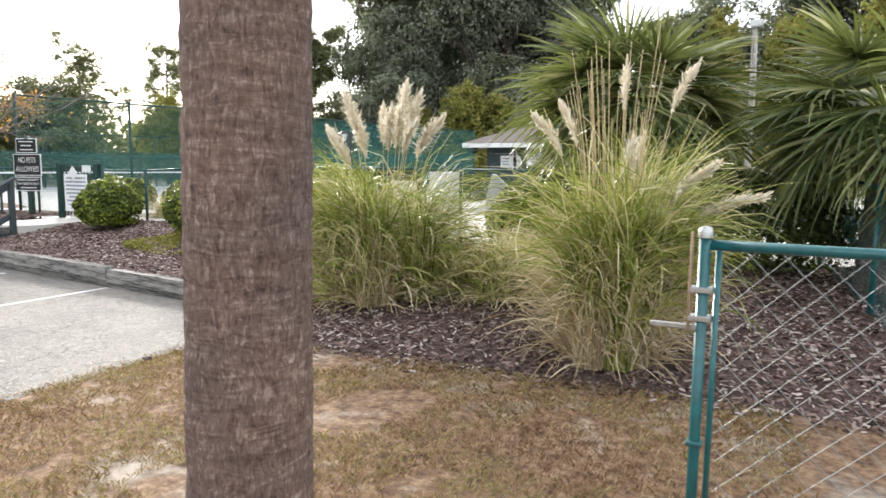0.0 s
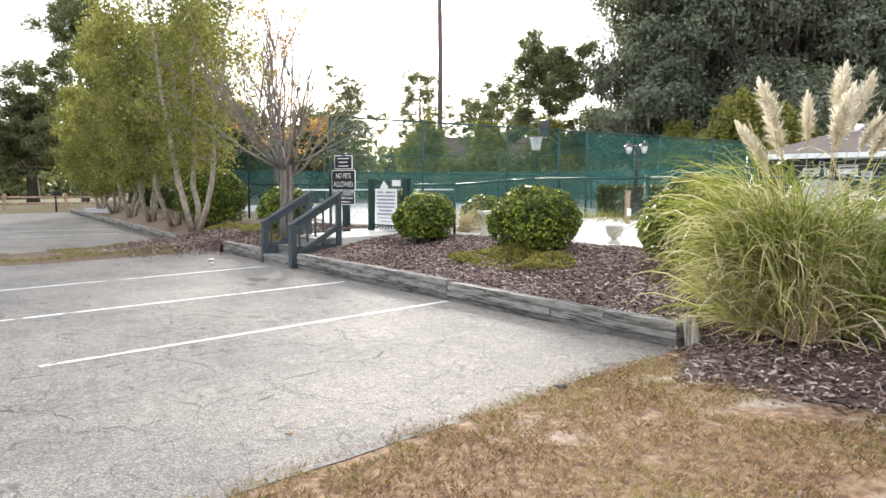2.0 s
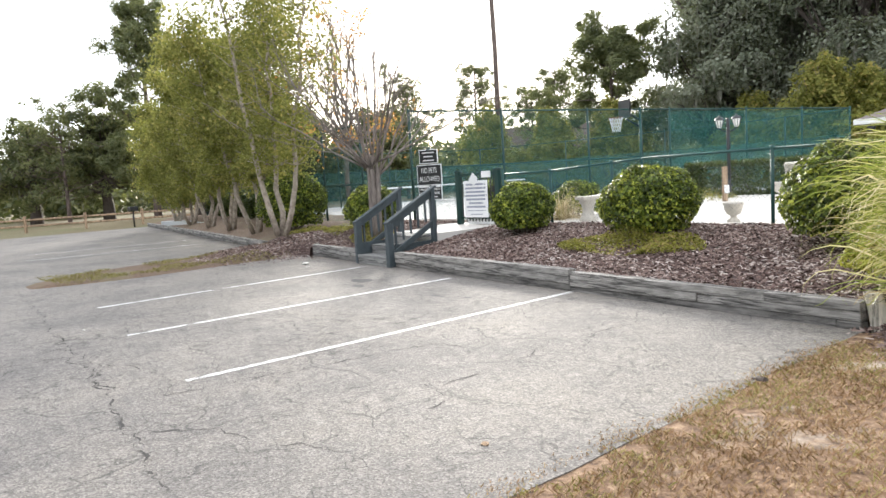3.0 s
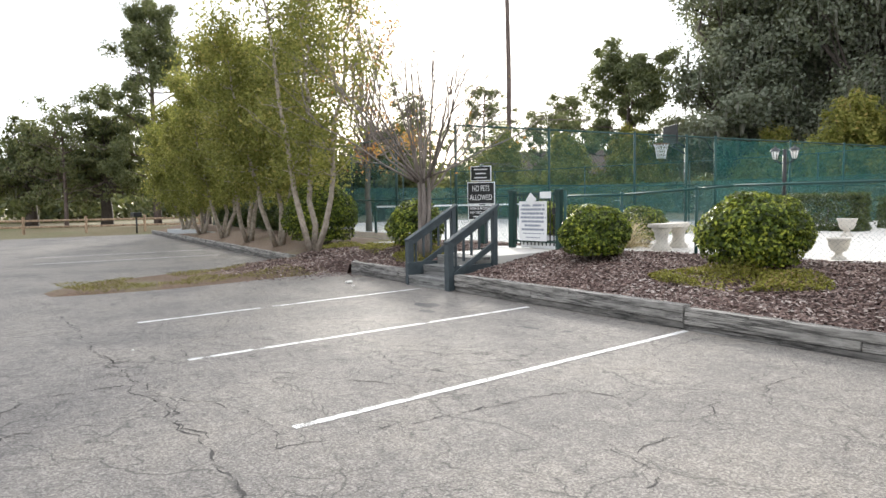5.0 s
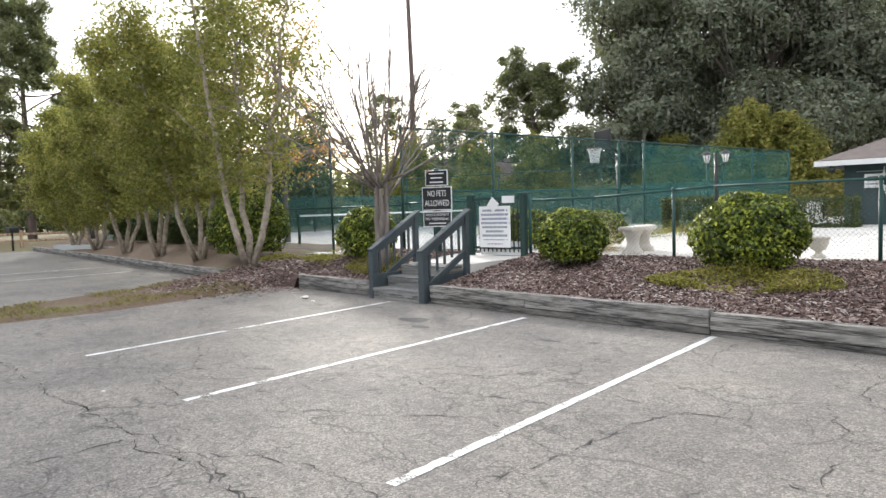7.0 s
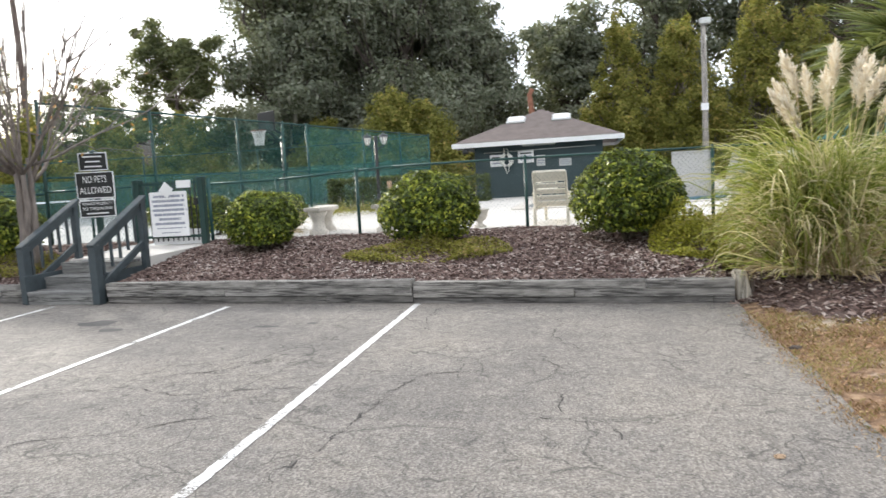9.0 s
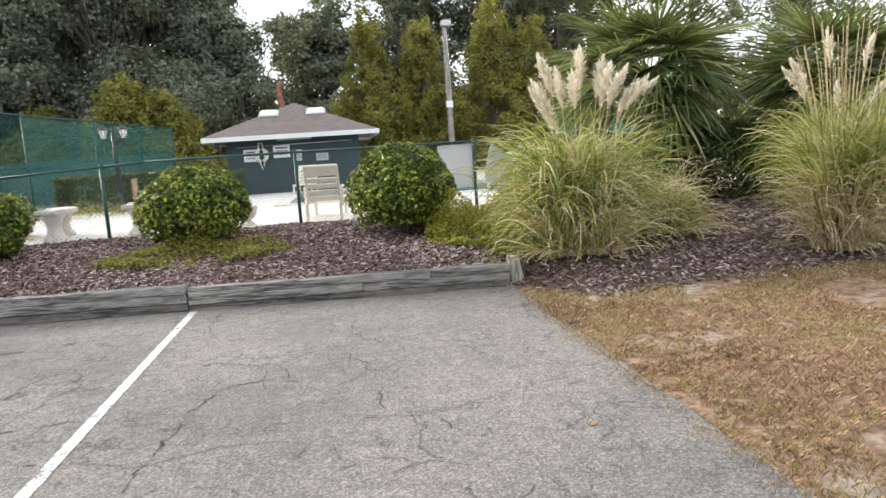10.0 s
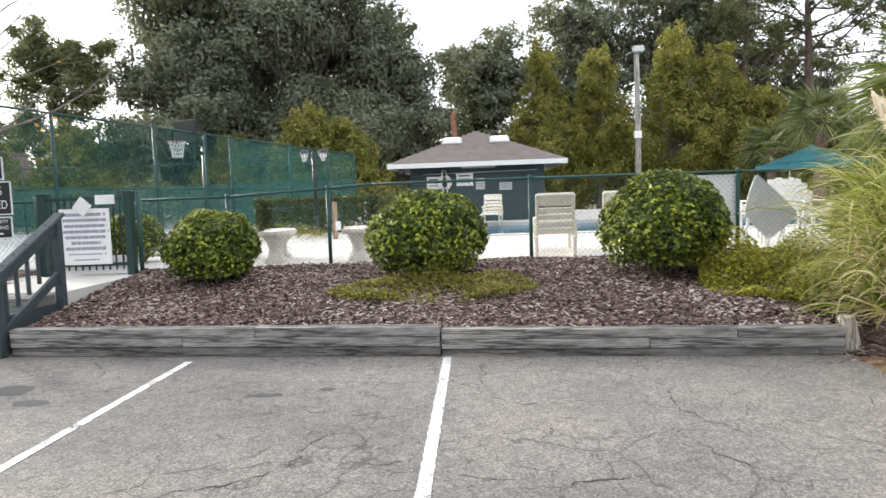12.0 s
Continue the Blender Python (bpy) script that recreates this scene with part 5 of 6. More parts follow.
boxed("wall", (0, 0, 2.0), (13, 8, 4.2), BROWN, bh, 0.02)
bm = bmesh.new()
pr = [bm.verts.new(p) for p in ((-7, -4.6, 4), (7, -4.6, 4), (7, 4.6, 4), (-7, 4.6, 4), (-7, 0, 7), (7, 0, 7))]
for f in ((0, 1, 5, 4), (2, 3, 4, 5), (3, 0, 4), (1, 2, 5), (3, 2, 1, 0)):
    bm.faces.new([pr[i] for i in f])
part("roof", bm, BROWN, bh)
for x in (-4, 0.5, 4):
    w = boxed("window", (x, -4.02, 2.3), (1.2, 0.05, 1.3), FASCIA, bh, 0.01)
    boxed("pane", (x, -4.05, 2.3), (1.05, 0.02, 1.15), GREY_INK, w, 0.0)


# ---- plants ----
def round_bush(x, y, z0, rx, ry, rz, n, seed, mat_=None, size=0.056, label="clipped round evergreen shrub with glossy leaves", flat=-0.62, name="round_shrub", group="clipped shrubs"):
    r = np.random.default_rng(seed)
    t = thing(name, x, y, z0, label, "shrub", group)
    cz = rz * -flat + 0.08
    P, d = blob_points(int(n * 1.9), (0, 0, cz), (rx, ry, rz), r, 0.4, flat, 0.10, 1.8)
    bump_ = np.array([1 + 0.07 * noise.noise(Vector(q) * 5.5 + Vector((seed, 0, 0))) for q in d.tolist()])
    P = (P - (0, 0, cz)) * bump_[:, None] + (0, 0, cz)
    open_ = (d[:, 2] > -0.3) | (r.random(len(P)) < 0.28)
    P, d = P[open_], d[open_]
    V, F = leaf_cards(P, d + np.array([0, 0, 0.45]), size * 1.05, r, 0.62, 0.62)
    raw("foliage", V, F, mat_ or LEAF_ROUND, t)
    runs = []
    for i in range(13):
        a, b = r.uniform(0, 6.28), r.uniform(0.45, 0.85)
        q = np.array([math.cos(a) * rx * b, math.sin(a) * ry * b, cz + rz * r.uniform(-0.2, 0.5)])
        s = np.array([q[0] * 0.12, q[1] * 0.12, -0.12])
        mid = s * 0.5 + q * 0.5 + np.array([0, 0, -0.1])
        runs.append(((s, mid, q), (0.022, 0.014, 0.005)))
    tubes("stem", runs, BARK_GREY, t, 6)
    return t


round_bush(-11.28, 8.25, bed_z(-11.3, 8.28) + 0.02, 0.58, 0.56, 0.50, 11000, 1)
round_bush(-8.54, 8.12, bed_z(-8.55, 8.3) + 0.03, 0.74, 0.68, 0.58, 14000, 2)
round_bush(-5.73, 7.92, bed_z(-5.7, 8.1) + 0.04, 0.735, 0.70, 0.655, 15000, 3)
round_bush(-2.75, 8.35, bed_z(-2.7, 8.3), 0.85, 0.65, 0.65, 9000, 4)
round_bush(-0.55, 8.5, bed_z(-0.7, 8.5), 1.35, 0.55, 0.7, 13000, 5, LEAF_DARK, label="dark evergreen shrub against the chain-link fence")
round_bush(-20.65, 8.42, 0.42, 1.0, 0.98, 0.98, 13000, 6, LEAF_ROUND, 0.075, "large dark clipped round shrub behind the birches")
round_bush(-15.76, 7.94, 0.52, 0.62, 0.6, 0.56, 6500, 7, None, 0.065, "clipped shrub with bare stems beside the crape myrtle")
for i, (x, y, s) in enumerate(((-27.5, 11.2, 0.8), (-30.0, 11.6, 0.75), (-25.0, 10.6, 0.75), (-33.0, 12.0, 0.8), (-36.5, 12.6, 0.9))):
    round_bush(x, y, 0.4, s, s, s * 0.85, 3500, 20 + i, LEAF_DARK, 0.1, "dark rounded shrub in the shade of the birches")
for i, (x, y, sx, sz) in enumerate(((-13.5, 10.5, 0.5, 0.45), (-12.2, 10.9, 0.55, 0.42), (-14.2, 10.4, 0.5, 0.5))):
    round_bush(x, y, 0.57, sx, sx, sz, 3500, 40 + i, LEAF_ROUND, 0.06, "small leafy shrub inside the pool gate")


def hedge(x, y, z0, sx, sy, h, n, seed, rz=0.0):
    r = np.random.default_rng(seed)
    t = thing("hedge", x, y, z0, "dark clipped evergreen hedge by the court fence", "hedge", rz=rz)
    P = r.uniform(-1, 1, (n, 3))
    ax = r.integers(0, 3, n)
    P[np.arange(n), ax] = np.where(r.random(n) < 0.5, -1, 1) * r.uniform(0.85, 1.0, n)
    P = P * (sx / 2, sy / 2, h / 2) + (0, 0, h / 2)
    P += r.normal(size=P.shape) * 0.02
    P[:, 2] = np.maximum(P[:, 2], 0.03)
    V, F = leaves(P, 0.075, r, 0.6)
    raw("foliage", V, F, LEAF_DARK, t)
    for u in np.linspace(-sx / 2.3, sx / 2.3, 5):
        tubes("stem", [(((u, 0, -0.03), (u + 0.05, 0, h * 0.7)), (0.03, 0.01))], BARK_GREY, t, 5)


hedge(-12.35, 18.5, 0.57, 3.3, 0.9, 0.95, 18000, 51, 6)
hedge(-10.3, 21.0, 0.57, 1.6, 0.9, 0.85, 4000, 52)


def low_shrub(x, y, rx, ry, h, n, seed, zf=bed_z, label="low yellow-green spreading shrub on the mulch", leaf=None):
    r = np.random.default_rng(seed)
    t = thing("low_shrub", x, y, zf(x, y), label, "shrub", "low spreading shrubs")
    a, q = r.uniform(0, 6.283, n), np.sqrt(r.random(n))
    px, py = np.cos(a) * q * rx, np.sin(a) * q * ry
    lump = np.array([0.55 + 0.9 * noise.noise(Vector((u * 2.2 + seed, v * 2.2, 0.3))) for u, v in zip(px, py)])
    keep = lump > r.uniform(0.0, 0.5, n)
    px, py, lump, q = px[keep], py[keep], lump[keep], q[keep]
    g0 = np.array([zf(x + u, y + v) - zf(x, y) for u, v in zip(px, py)])
    pz = g0 + h * (1 - 0.6 * q ** 2) * np.clip(lump, 0.15, 1.2) * r.uniform(0.25, 1.0, len(px))
    P = np.stack([px, py, pz], -1)
    V, F = leaf_cards(P, np.array([[0, 0, 1.0]]), 0.042, r, 0.5, 0.8)
    raw("foliage", V, F, leaf or LEAF_OLIVE, t)
    idx = r.choice(len(P), min(70, len(P)), replace=False)
    tagged(tubes("twigs", [((P[i] * (0.8, 0.8, 0) + (0, 0, g0[i] - 0.01), P[i]), (0.004, 0.002)) for i in idx], BARK_GREY, t, 4), kind="stuff")


low_shrub(-8.45, 7.4, 1.2, 0.5, 0.30, 8000, 61)
low_shrub(-4.72, 7.2, 0.82, 0.7, 0.68, 24000, 62, leaf=LEAF_LOW)
low_shrub(-17.0, 8.0, 0.9, 0.5, 0.28, 3000, 63, left_z)
low_shrub(-15.0, 7.4, 0.7, 0.4, 0.3, 2600, 64, left_z)
low_shrub(-19.2, 8.2, 0.8, 0.6, 0.28, 2600, 65, left_z)
low_shrub(-12.8, 15.6, 1.5, 1.6, 0.5, 4000, 66, lambda x, y: 0.57, "low pale shrubs in the bed by the lamp post")


def arc_blades(n, r, base_r, length, lean, droop, width, seg=9, tufts=9, spread=0.4):
    """Long arching grass blades in a few tufts: ribbons that rise, bend over and hang at their tips."""
    ta, tq = r.uniform(0, 2 * np.pi, tufts), np.sqrt(r.random(tufts)) * base_r
    which = r.integers(0, tufts, n)
    tx, ty = np.cos(ta) * tq, np.sin(ta) * tq
    az = r.uniform(0, 2 * np.pi, n)
    az = np.where(r.random(n) < 0.55, ta[which] + r.normal(0, 0.8, n), az)
    a0, q = r.uniform(0, 2 * np.pi, n), np.sqrt(r.random(n)) * base_r * 0.42
    pos = np.stack([tx[which] + np.cos(a0) * q, ty[which] + np.sin(a0) * q, np.zeros(n)], -1)
    L = r.uniform(*length, n) * r.uniform(0.8, 1.1, tufts)[which]
    wide = r.random(n) < spread
    el = np.radians(90 - np.abs(r.normal(0, 1, n)) * np.where(wide, lean * 2.6, lean) - 2)
    el = np.maximum(el, 0.25)
    L = L * np.where(wide, 0.72, 1.0)
    dr = r.uniform(*droop, n)
    knee = r.uniform(0.15, 0.6, n)
    w = r.uniform(*width, n)
    curl = r.normal(0, 0.9, n)
    tw = r.normal(0, 0.7, n)
    Vs = []
    for i in range(seg + 1):
        t = i / seg
        a = az + curl * t * t
        side = np.stack([-np.sin(a), np.cos(a), np.zeros(n)], -1) * np.cos(tw + t)[:, None] + np.array([0, 0, 1.0]) * np.sin(tw + t)[:, None]
        ww = w * (1 - t ** 2.5) + 0.0008
        Vs.append(np.stack([pos - side * ww[:, None] / 2, pos + side * ww[:, None] / 2], 1))
        b = np.clip((t - knee) / (1 - knee), 0, 1)
        e = el - dr * (0.12 * t + b ** 1.25)
        pos = pos + np.stack([np.cos(e) * np.cos(a), np.cos(e) * np.sin(a), np.sin(e)], -1) * (L / seg)[:, None]
        pos[:, 2] = np.maximum(pos[:, 2], 0.015 + 0.04 * r.random(n))
    V = np.stack(Vs, 1).reshape(n, -1, 3)
    k = 2 * (seg + 1)
    f = np.array([[2 * i, 2 * i + 1, 2 * i + 3, 2 * i + 2] for i in range(seg)])
    F = (f[None] + (np.arange(n) * k)[:, None, None]).reshape(-1, 4)
    return V.reshape(-1, 3), F


def plume(path, r, n=520, fat=0.085, length=0.55):
    """Feathery hairs round the end of a stalk."""
    path = np.asarray(path)
    end, prev = path[-1], path[-2]
    ax = (end - prev) / np.linalg.norm(end - prev)
    t = r.random(n)
    droop = np.array([ax[0] * 0.15, ax[1] * 0.15, -0.12]) * (t ** 2)[:, None]
    C = end - ax * length * (1 - t)[:, None] + droop
    d = r.normal(size=(n, 3))
    d -= (d @ ax)[:, None] * ax
    d /= np.linalg.norm(d, axis=1)[:, None]
    rad = fat * np.sin(np.clip(t * 0.86 + 0.12, 0, 1) * np.pi) ** 0.8 * (0.7 + 0.5 * np.sin(t * 23 + d[:, 0] * 3))
    tip = C + d * (rad * r.uniform(0.3, 1.15, n))[:, None] + ax * r.uniform(0.0, 0.14, n)[:, None] + np.array([0, 0, -0.045]) * r.random((n, 1))
    s = np.cross(d, ax)
    w = r.uniform(0.004, 0.010, n)[:, None]
    V = np.stack([C - s * w, C + s * w, tip + s * w * 0.6, tip - s * w * 0.6], 1).reshape(-1, 3)
    return V, np.arange(4 * n).reshape(-1, 4)


def pampas(x, y, z, seed, blades, stems, label, base=0.42, length=(1.1, 2.0), lean=24, dry=500, spread=0.38, droop=(1.3, 3.0)):
    r = np.random.default_rng(seed)
    t = thing("pampas_grass", x, y, z, label, "ornamental grass", "pampas grass clumps")
    V, F = arc_blades(blades, r, base, length, lean, droop, (0.011, 0.022), 9, 9, spread)
    raw("blades", V, F, PAMPAS, t)
    V, F = arc_blades(dry, r, base * 1.2, (0.6, 1.45), max(14, lean * 1.9), (1.2, 2.8), (0.007, 0.014))
    raw("dry_blades", V, F, PAMPAS_DRY, t)
    for az, ln, h, fat in stems:
        a = math.radians(az)
        d = np.array([math.cos(a), math.sin(a), 0.0])
        q = np.linspace(0, 1, 9)
        path = [d * (0.12 + ln * (s + 0.6 * s ** 3)) + np.array([0, 0, h * (s - 0.06 * s ** 3 * ln * 4)]) for s in q]
        st_ = tubes("stalk", [(path, np.linspace(0.006, 0.003, 9))], PAMPAS_DRY, t, 5)
        if fat:
            V, F = plume(path, r, 1500 if fat > 0.05 else 600, fat * r.uniform(1.2, 1.7), 0.5 if fat > 0.05 else 0.42)
            raw("plume", V, F, PLUME, st_)
    return t


s1 = ((188, 0.18, 2.36, 0.065), (160, 0.20, 2.12, 0.06), (196, 0.26, 2.02, 0.055), (205, 0.24, 1.95, 0.055), (60, 0.10, 2.44, 0.07), (20, 0.16, 2.34, 0.065), (75, 0.22, 2.26, 0.06), (335, 0.14, 2.2, 0.06),
      (352, 0.36, 2.16, 0.06), (120, 0.10, 2.2, 0.055), (312, 0.26, 2.2, 0.06), (325, 0.4, 2.12, 0.05), (5, 0.35, 1.95, 0.0), (40, 0.4, 2.0, 0.0))
pampas(-3.84, 6.08, bed_z(-3.84, 6.08), 71, 3400, s1, "pampas grass clump with cream feathery plumes at the bed corner", 0.38, (1.1, 1.95), 12, dry=1700, spread=0.45)
s2 = ((180, 0.3, 2.15, 0.04), (165, 0.22, 2.22, 0.035), (90, 0.06, 2.45, 0.04), (20, 0.25, 2.5, 0.045), (0, 0.32, 1.75, 0.04), (60, 0.1, 1.9, 0.045), (300, 0.15, 1.85, 0.045), (10, 0.5, 1.6, 0.035),
      (120, 0.12, 2.6, 0.0), (80, 0.2, 2.6, 0.0), (45, 0.15, 2.5, 0.0), (200, 0.15, 2.5, 0.0), (330, 0.2, 2.4, 0.0), (350, 0.12, 2.7, 0.0), (150, 0.2, 2.3, 0.0), (30, 0.35, 2.2, 0.0), (260, 0.1, 2.3, 0.0), (230, 0.2, 2.2, 0.0)) + tuple((i * 37, 0.06 + 0.03 * (i % 5), 1.7 + 0.1 * (i % 9), 0.0) for i in range(34))
pampas(-1.16, 5.26, bed_z(-1.16, 5.26), 72, 3000, s2, "upright pampas grass clump with thin plumes beside the lawn", 0.27, (1.0, 2.05), 5, dry=2000, spread=0.2, droop=(0.7, 2.7))
pampas(-2.75, 6.5, bed_z(-2.75, 6.5), 73, 1000, (), "low dying pampas clump with straw-coloured blades", 0.3, (0.5, 1.0), 34, dry=900)

tuft = pampas(-11.75, 9.8, 0.57, 75, 40, (), "small tuft of tan fountain grass beside the stone bench", 0.1, (0.5, 0.9), 24, dry=520)
tuft.scale = (0.62, 0.62, 0.62)


def fan_frond(r, az, el, stem, size, flop):
    """A fan palm leaf: an arching stalk and a fan of long narrow blades whose tips bend over."""
    d = np.array([math.cos(az) * math.cos(el), math.sin(az) * math.cos(el), math.sin(el)])
    hub = d * stem + np.array([0, 0, -0.12 * stem * math.cos(el)])
    d = d + np.array([0, 0, -0.35 * math.cos(el)])
    d /= np.linalg.norm(d)
    side = np.array([-math.sin(az), math.cos(az), 0.0])
    roll = r.normal(0, 0.35)
    upv = -np.cross(d, side)
    side, upv = side * math.cos(roll) + upv * math.sin(roll), upv * math.cos(roll) - side * math.sin(roll)
    st_ = tube_arrays((np.zeros(3), hub * 0.5 + np.array([0, 0, 0.04]), hub), (0.016, 0.011, 0.008), 4, False)
    n, seg = 34, 7
    Vs, Fs, o = [], [], 0
    for i in range(n):
        f = (i / (n - 1) * 2 - 1) * 1.9
        q = d * math.cos(f) + side * math.sin(f) + upv * (0.28 * math.cos(f) + (0.05 if i % 2 else -0.05))
        q /= np.linalg.norm(q)
        L = size * (0.68 + 0.32 * math.cos(f)) * r.uniform(0.85, 1.12)
        wn_ = np.cross(q, upv)
        wn_ /= np.linalg.norm(wn_) + 1e-9
        wn_ = wn_ * 0.8 + upv * (0.5 if i % 2 else -0.5)
        p = hub.copy()
        fl = flop * r.uniform(0.6, 1.6)
        for k in range(seg + 1):
            t = k / seg
            ww = 0.05 * (0.4 + t * 1.6 if t < 0.35 else (1 - t) / 0.65 + 0.03)
            Vs += [p - wn_ * ww / 2, p + wn_ * ww / 2]
            q = q + np.array([0, 0, -fl * t * t * 0.8])
            q = q / np.linalg.norm(q)
            p = p + q * L / seg
        Fs += [[o + 2 * k, o + 2 * k + 1, o + 2 * k + 3, o + 2 * k + 2] for k in range(seg)]
        o += 2 * (seg + 1)
    return (np.array(Vs), np.array(Fs)), st_


def fan_palm(x, y, z, trunk_h, trunk_r, fronds, size, seed, label, name="fan_palm", low=-0.6):
    r = np.random.default_rng(seed)
    t = thing(name, x, y, z, label, "palm tree", "fan palms")
    k = np.linspace(0, 1, 30)
    tubes("trunk", [(np.stack([0.05 * k, 0.0 * k, -0.15 + (trunk_h + 0.15) * k], -1), trunk_r * (1.1 - 0.2 * k + 0.05 * np.sin(k * 90)))], PALM_BARK, t, 14)
    fans, stalks = [], []
    for i in range(fronds):
        el = math.asin(min(1, max(-1, low + (0.93 - low) * ((i + 0.5) / fronds) ** 0.8)))
        az = i * 2.39996 + r.normal(0, 0.15)
        f, s = fan_frond(r, az, el, size * r.uniform(0.55, 0.95), size * r.uniform(0.85, 1.1), 0.16 + 0.36 * (1 - max(0, math.sin(el))))
        fans.append(f)
        stalks.append(s)
    for nm, pieces, m in (("fronds", fans, PALM_LEAF), ("leaf_stalk", stalks, PAMPAS)):
        V, F = join(pieces)
        ob = tagged(raw(nm, V, F, m, t), kind="stuff")
        ob.location = (0.05, 0, trunk_h)
    return t


fan_palm(-1.84, 8.55, bed_z(-1.84, 8.55), 1.85, 0.2, 60, 1.0, 81, "bushy fan palm with long drooping green fronds by the fence", low=-0.5)
fan_palm(0.85, 8.1, bed_z(0.8, 8.2), 1.6, 0.2, 60, 1.0, 82, "second dense fan palm beside the fence", low=-0.5)
round_bush(-1.75, 8.7, bed_z(-1.7, 8.7), 0.8, 0.45, 0.6, 7000, 9, LEAF_DARK, label="dark evergreen shrub under the fan palms")
fan_palm(5.1, 26.9, 0.5, 3.4, 0.22, 34, 1.15, 84, "fan palm standing behind the canopy tent")
fan_palm(6.2, 34, 0.5, 2.6, 0.25, 30, 1.3, 83, "fan palm in the trees behind the pool")

# the near palm trunk
r = np.random.default_rng(90)
near = thing("cabbage_palm", -1.60, 1.74, 0.08, "tall palm with a rough ringed brown trunk in the lawn", "palm tree", "fan palms")
rings, nn = 260, 40
k = np.linspace(0, 1, rings)
V = []
for q in k:
    z = -0.2 + 6.2 * q
    for j in range(nn):
        a = 2 * math.pi * j / nn
        lob = noise.noise(Vector((math.cos(a) * 1.3, math.sin(a) * 1.3, z * 9)))
        fine = noise.noise(Vector((math.cos(a) * 6, math.sin(a) * 6, z * 3)))
        rad = 0.232 - 0.006 * z + 0.05 * max(0, 0.25 - z) + 0.0022 * math.sin(z * 62 + 3 * lob) + 0.006 * lob + 0.004 * fine + 0.0035 * noise.noise(Vector((math.cos(a) * 14, math.sin(a) * 14, z * 9)))
        V.append((rad * math.cos(a) + 0.021 * z - 0.02, rad * math.sin(a), z))
i, j = np.meshgrid(np.arange(rings - 1), np.arange(nn), indexing="ij")
j2 = (j + 1) % nn
raw("trunk", V, np.stack([i * nn + j, i * nn + j2, (i + 1) * nn + j2, (i + 1) * nn + j], -1).reshape(-1, 4), PALM_BARK, near, True)
fans, stalks = [], []
for i in range(30):
    el = math.asin(-0.5 + 1.4 * (i + 0.5) / 30)
    f, s = fan_frond(r, i * 2.39996, el, 1.0, 0.9, 0.5)
    fans.append(f)
    stalks.append(s)
for nm, pieces, m in (("fronds", fans, PALM_LEAF), ("leaf_stalk", stalks, PAMPAS)):
    V, F = join(pieces)
    tagged(raw(nm, V, F, m, near), kind="stuff").location = (0.1, 0, 5.95)


# ---- trees ----
def wander(a, b, r, n=6, amp=0.08):
    a, b = np.asarray(a, float), np.asarray(b, float)
    L = np.linalg.norm(b - a)
    P = a + (b - a) * np.linspace(0, 1, n)[:, None]
    P[1:-1] += r.normal(size=(n - 2, 3)) * amp * L * 0.5
    return P


def broad_tree(name, x, y, z, blobs, leaf_n, size, seed, leaf, bark, trunk_r, fork, label, cat="tree", moss=0, group=""):
    """A tree from lumps of crown: (dx, dy, z, rx, rz) each; limbs run from the fork into every lump."""
    r = np.random.default_rng(seed)
    t = thing(name, x, y, z, label, cat, group)
    runs = [(wander((0, 0, -0.2), (0, 0, fork), r, 5, 0.03), np.linspace(trunk_r * 1.25, trunk_r * 0.8, 5))]
    area = np.array([b[3] ** 1.7 * max(b[4], 0.5) ** 0.6 for b in blobs])
    area /= area.sum()
    pieces, hang = [], []
    for b, sh in zip(blobs, area):
        c = np.array(b[:3], float)
        p = wander((0, 0, fork * r.uniform(0.75, 1.0)), c, r, 6, 0.1)
        runs.append((p, np.linspace(trunk_r * 0.45, trunk_r * 0.08, 6)))
        for _ in range(4):
            e = c + r.normal(size=3) * (b[3] * 0.5, b[3] * 0.5, b[4] * 0.45)
            runs.append((wander(p[3], e, r, 5, 0.12), np.linspace(trunk_r * 0.16, trunk_r * 0.03, 5)))
        k = max(60, int(leaf_n * sh))
        m = max(5, int(k / 70))
        cc, dd = blob_points(m, c, (b[3], b[3], b[4]), r, 0.6, None)
        idx = r.integers(0, m, k)
        P = cc[idx] + r.normal(size=(k, 3)) * np.array([b[3], b[3], b[4]]) * 0.16
        N = (P - c) / (b[3], b[3], b[4])
        N /= np.linalg.norm(N, axis=1)[:, None] + 1e-9
        pieces.append(leaf_cards(P, N + np.array([0, 0, 0.3]), size, r, 0.6, 0.5))
        if moss:
            hm = max(1, int(moss * sh))
            hp = cc[r.integers(0, m, hm)]
            ln = r.uniform(0.25, 1.15, (hm, 1))
            w = r.uniform(0.03, 0.11, (hm, 1))
            s = r.normal(size=(hm, 3)) * (1, 1, 0)
            s /= np.linalg.norm(s, axis=1)[:, None]
            dn = np.array([0, 0, -1.0])
            hang.append((np.stack([hp - s * w, hp + s * w, hp + s * w * 0.7 + dn * ln * 0.6, hp + dn * ln, hp - s * w * 0.8 + dn * ln * 0.55], 1).reshape(-1, 3), np.arange(5 * hm).reshape(-1, 5)))
    tubes("trunk", runs, bark, t, 6)
    V, F = join(pieces)
    raw("crown", V, F, leaf, t)
    if hang:
        V, F = join(hang)
        tagged(raw("hanging_moss", V, F, MOSS, t), kind="stuff")
    return t


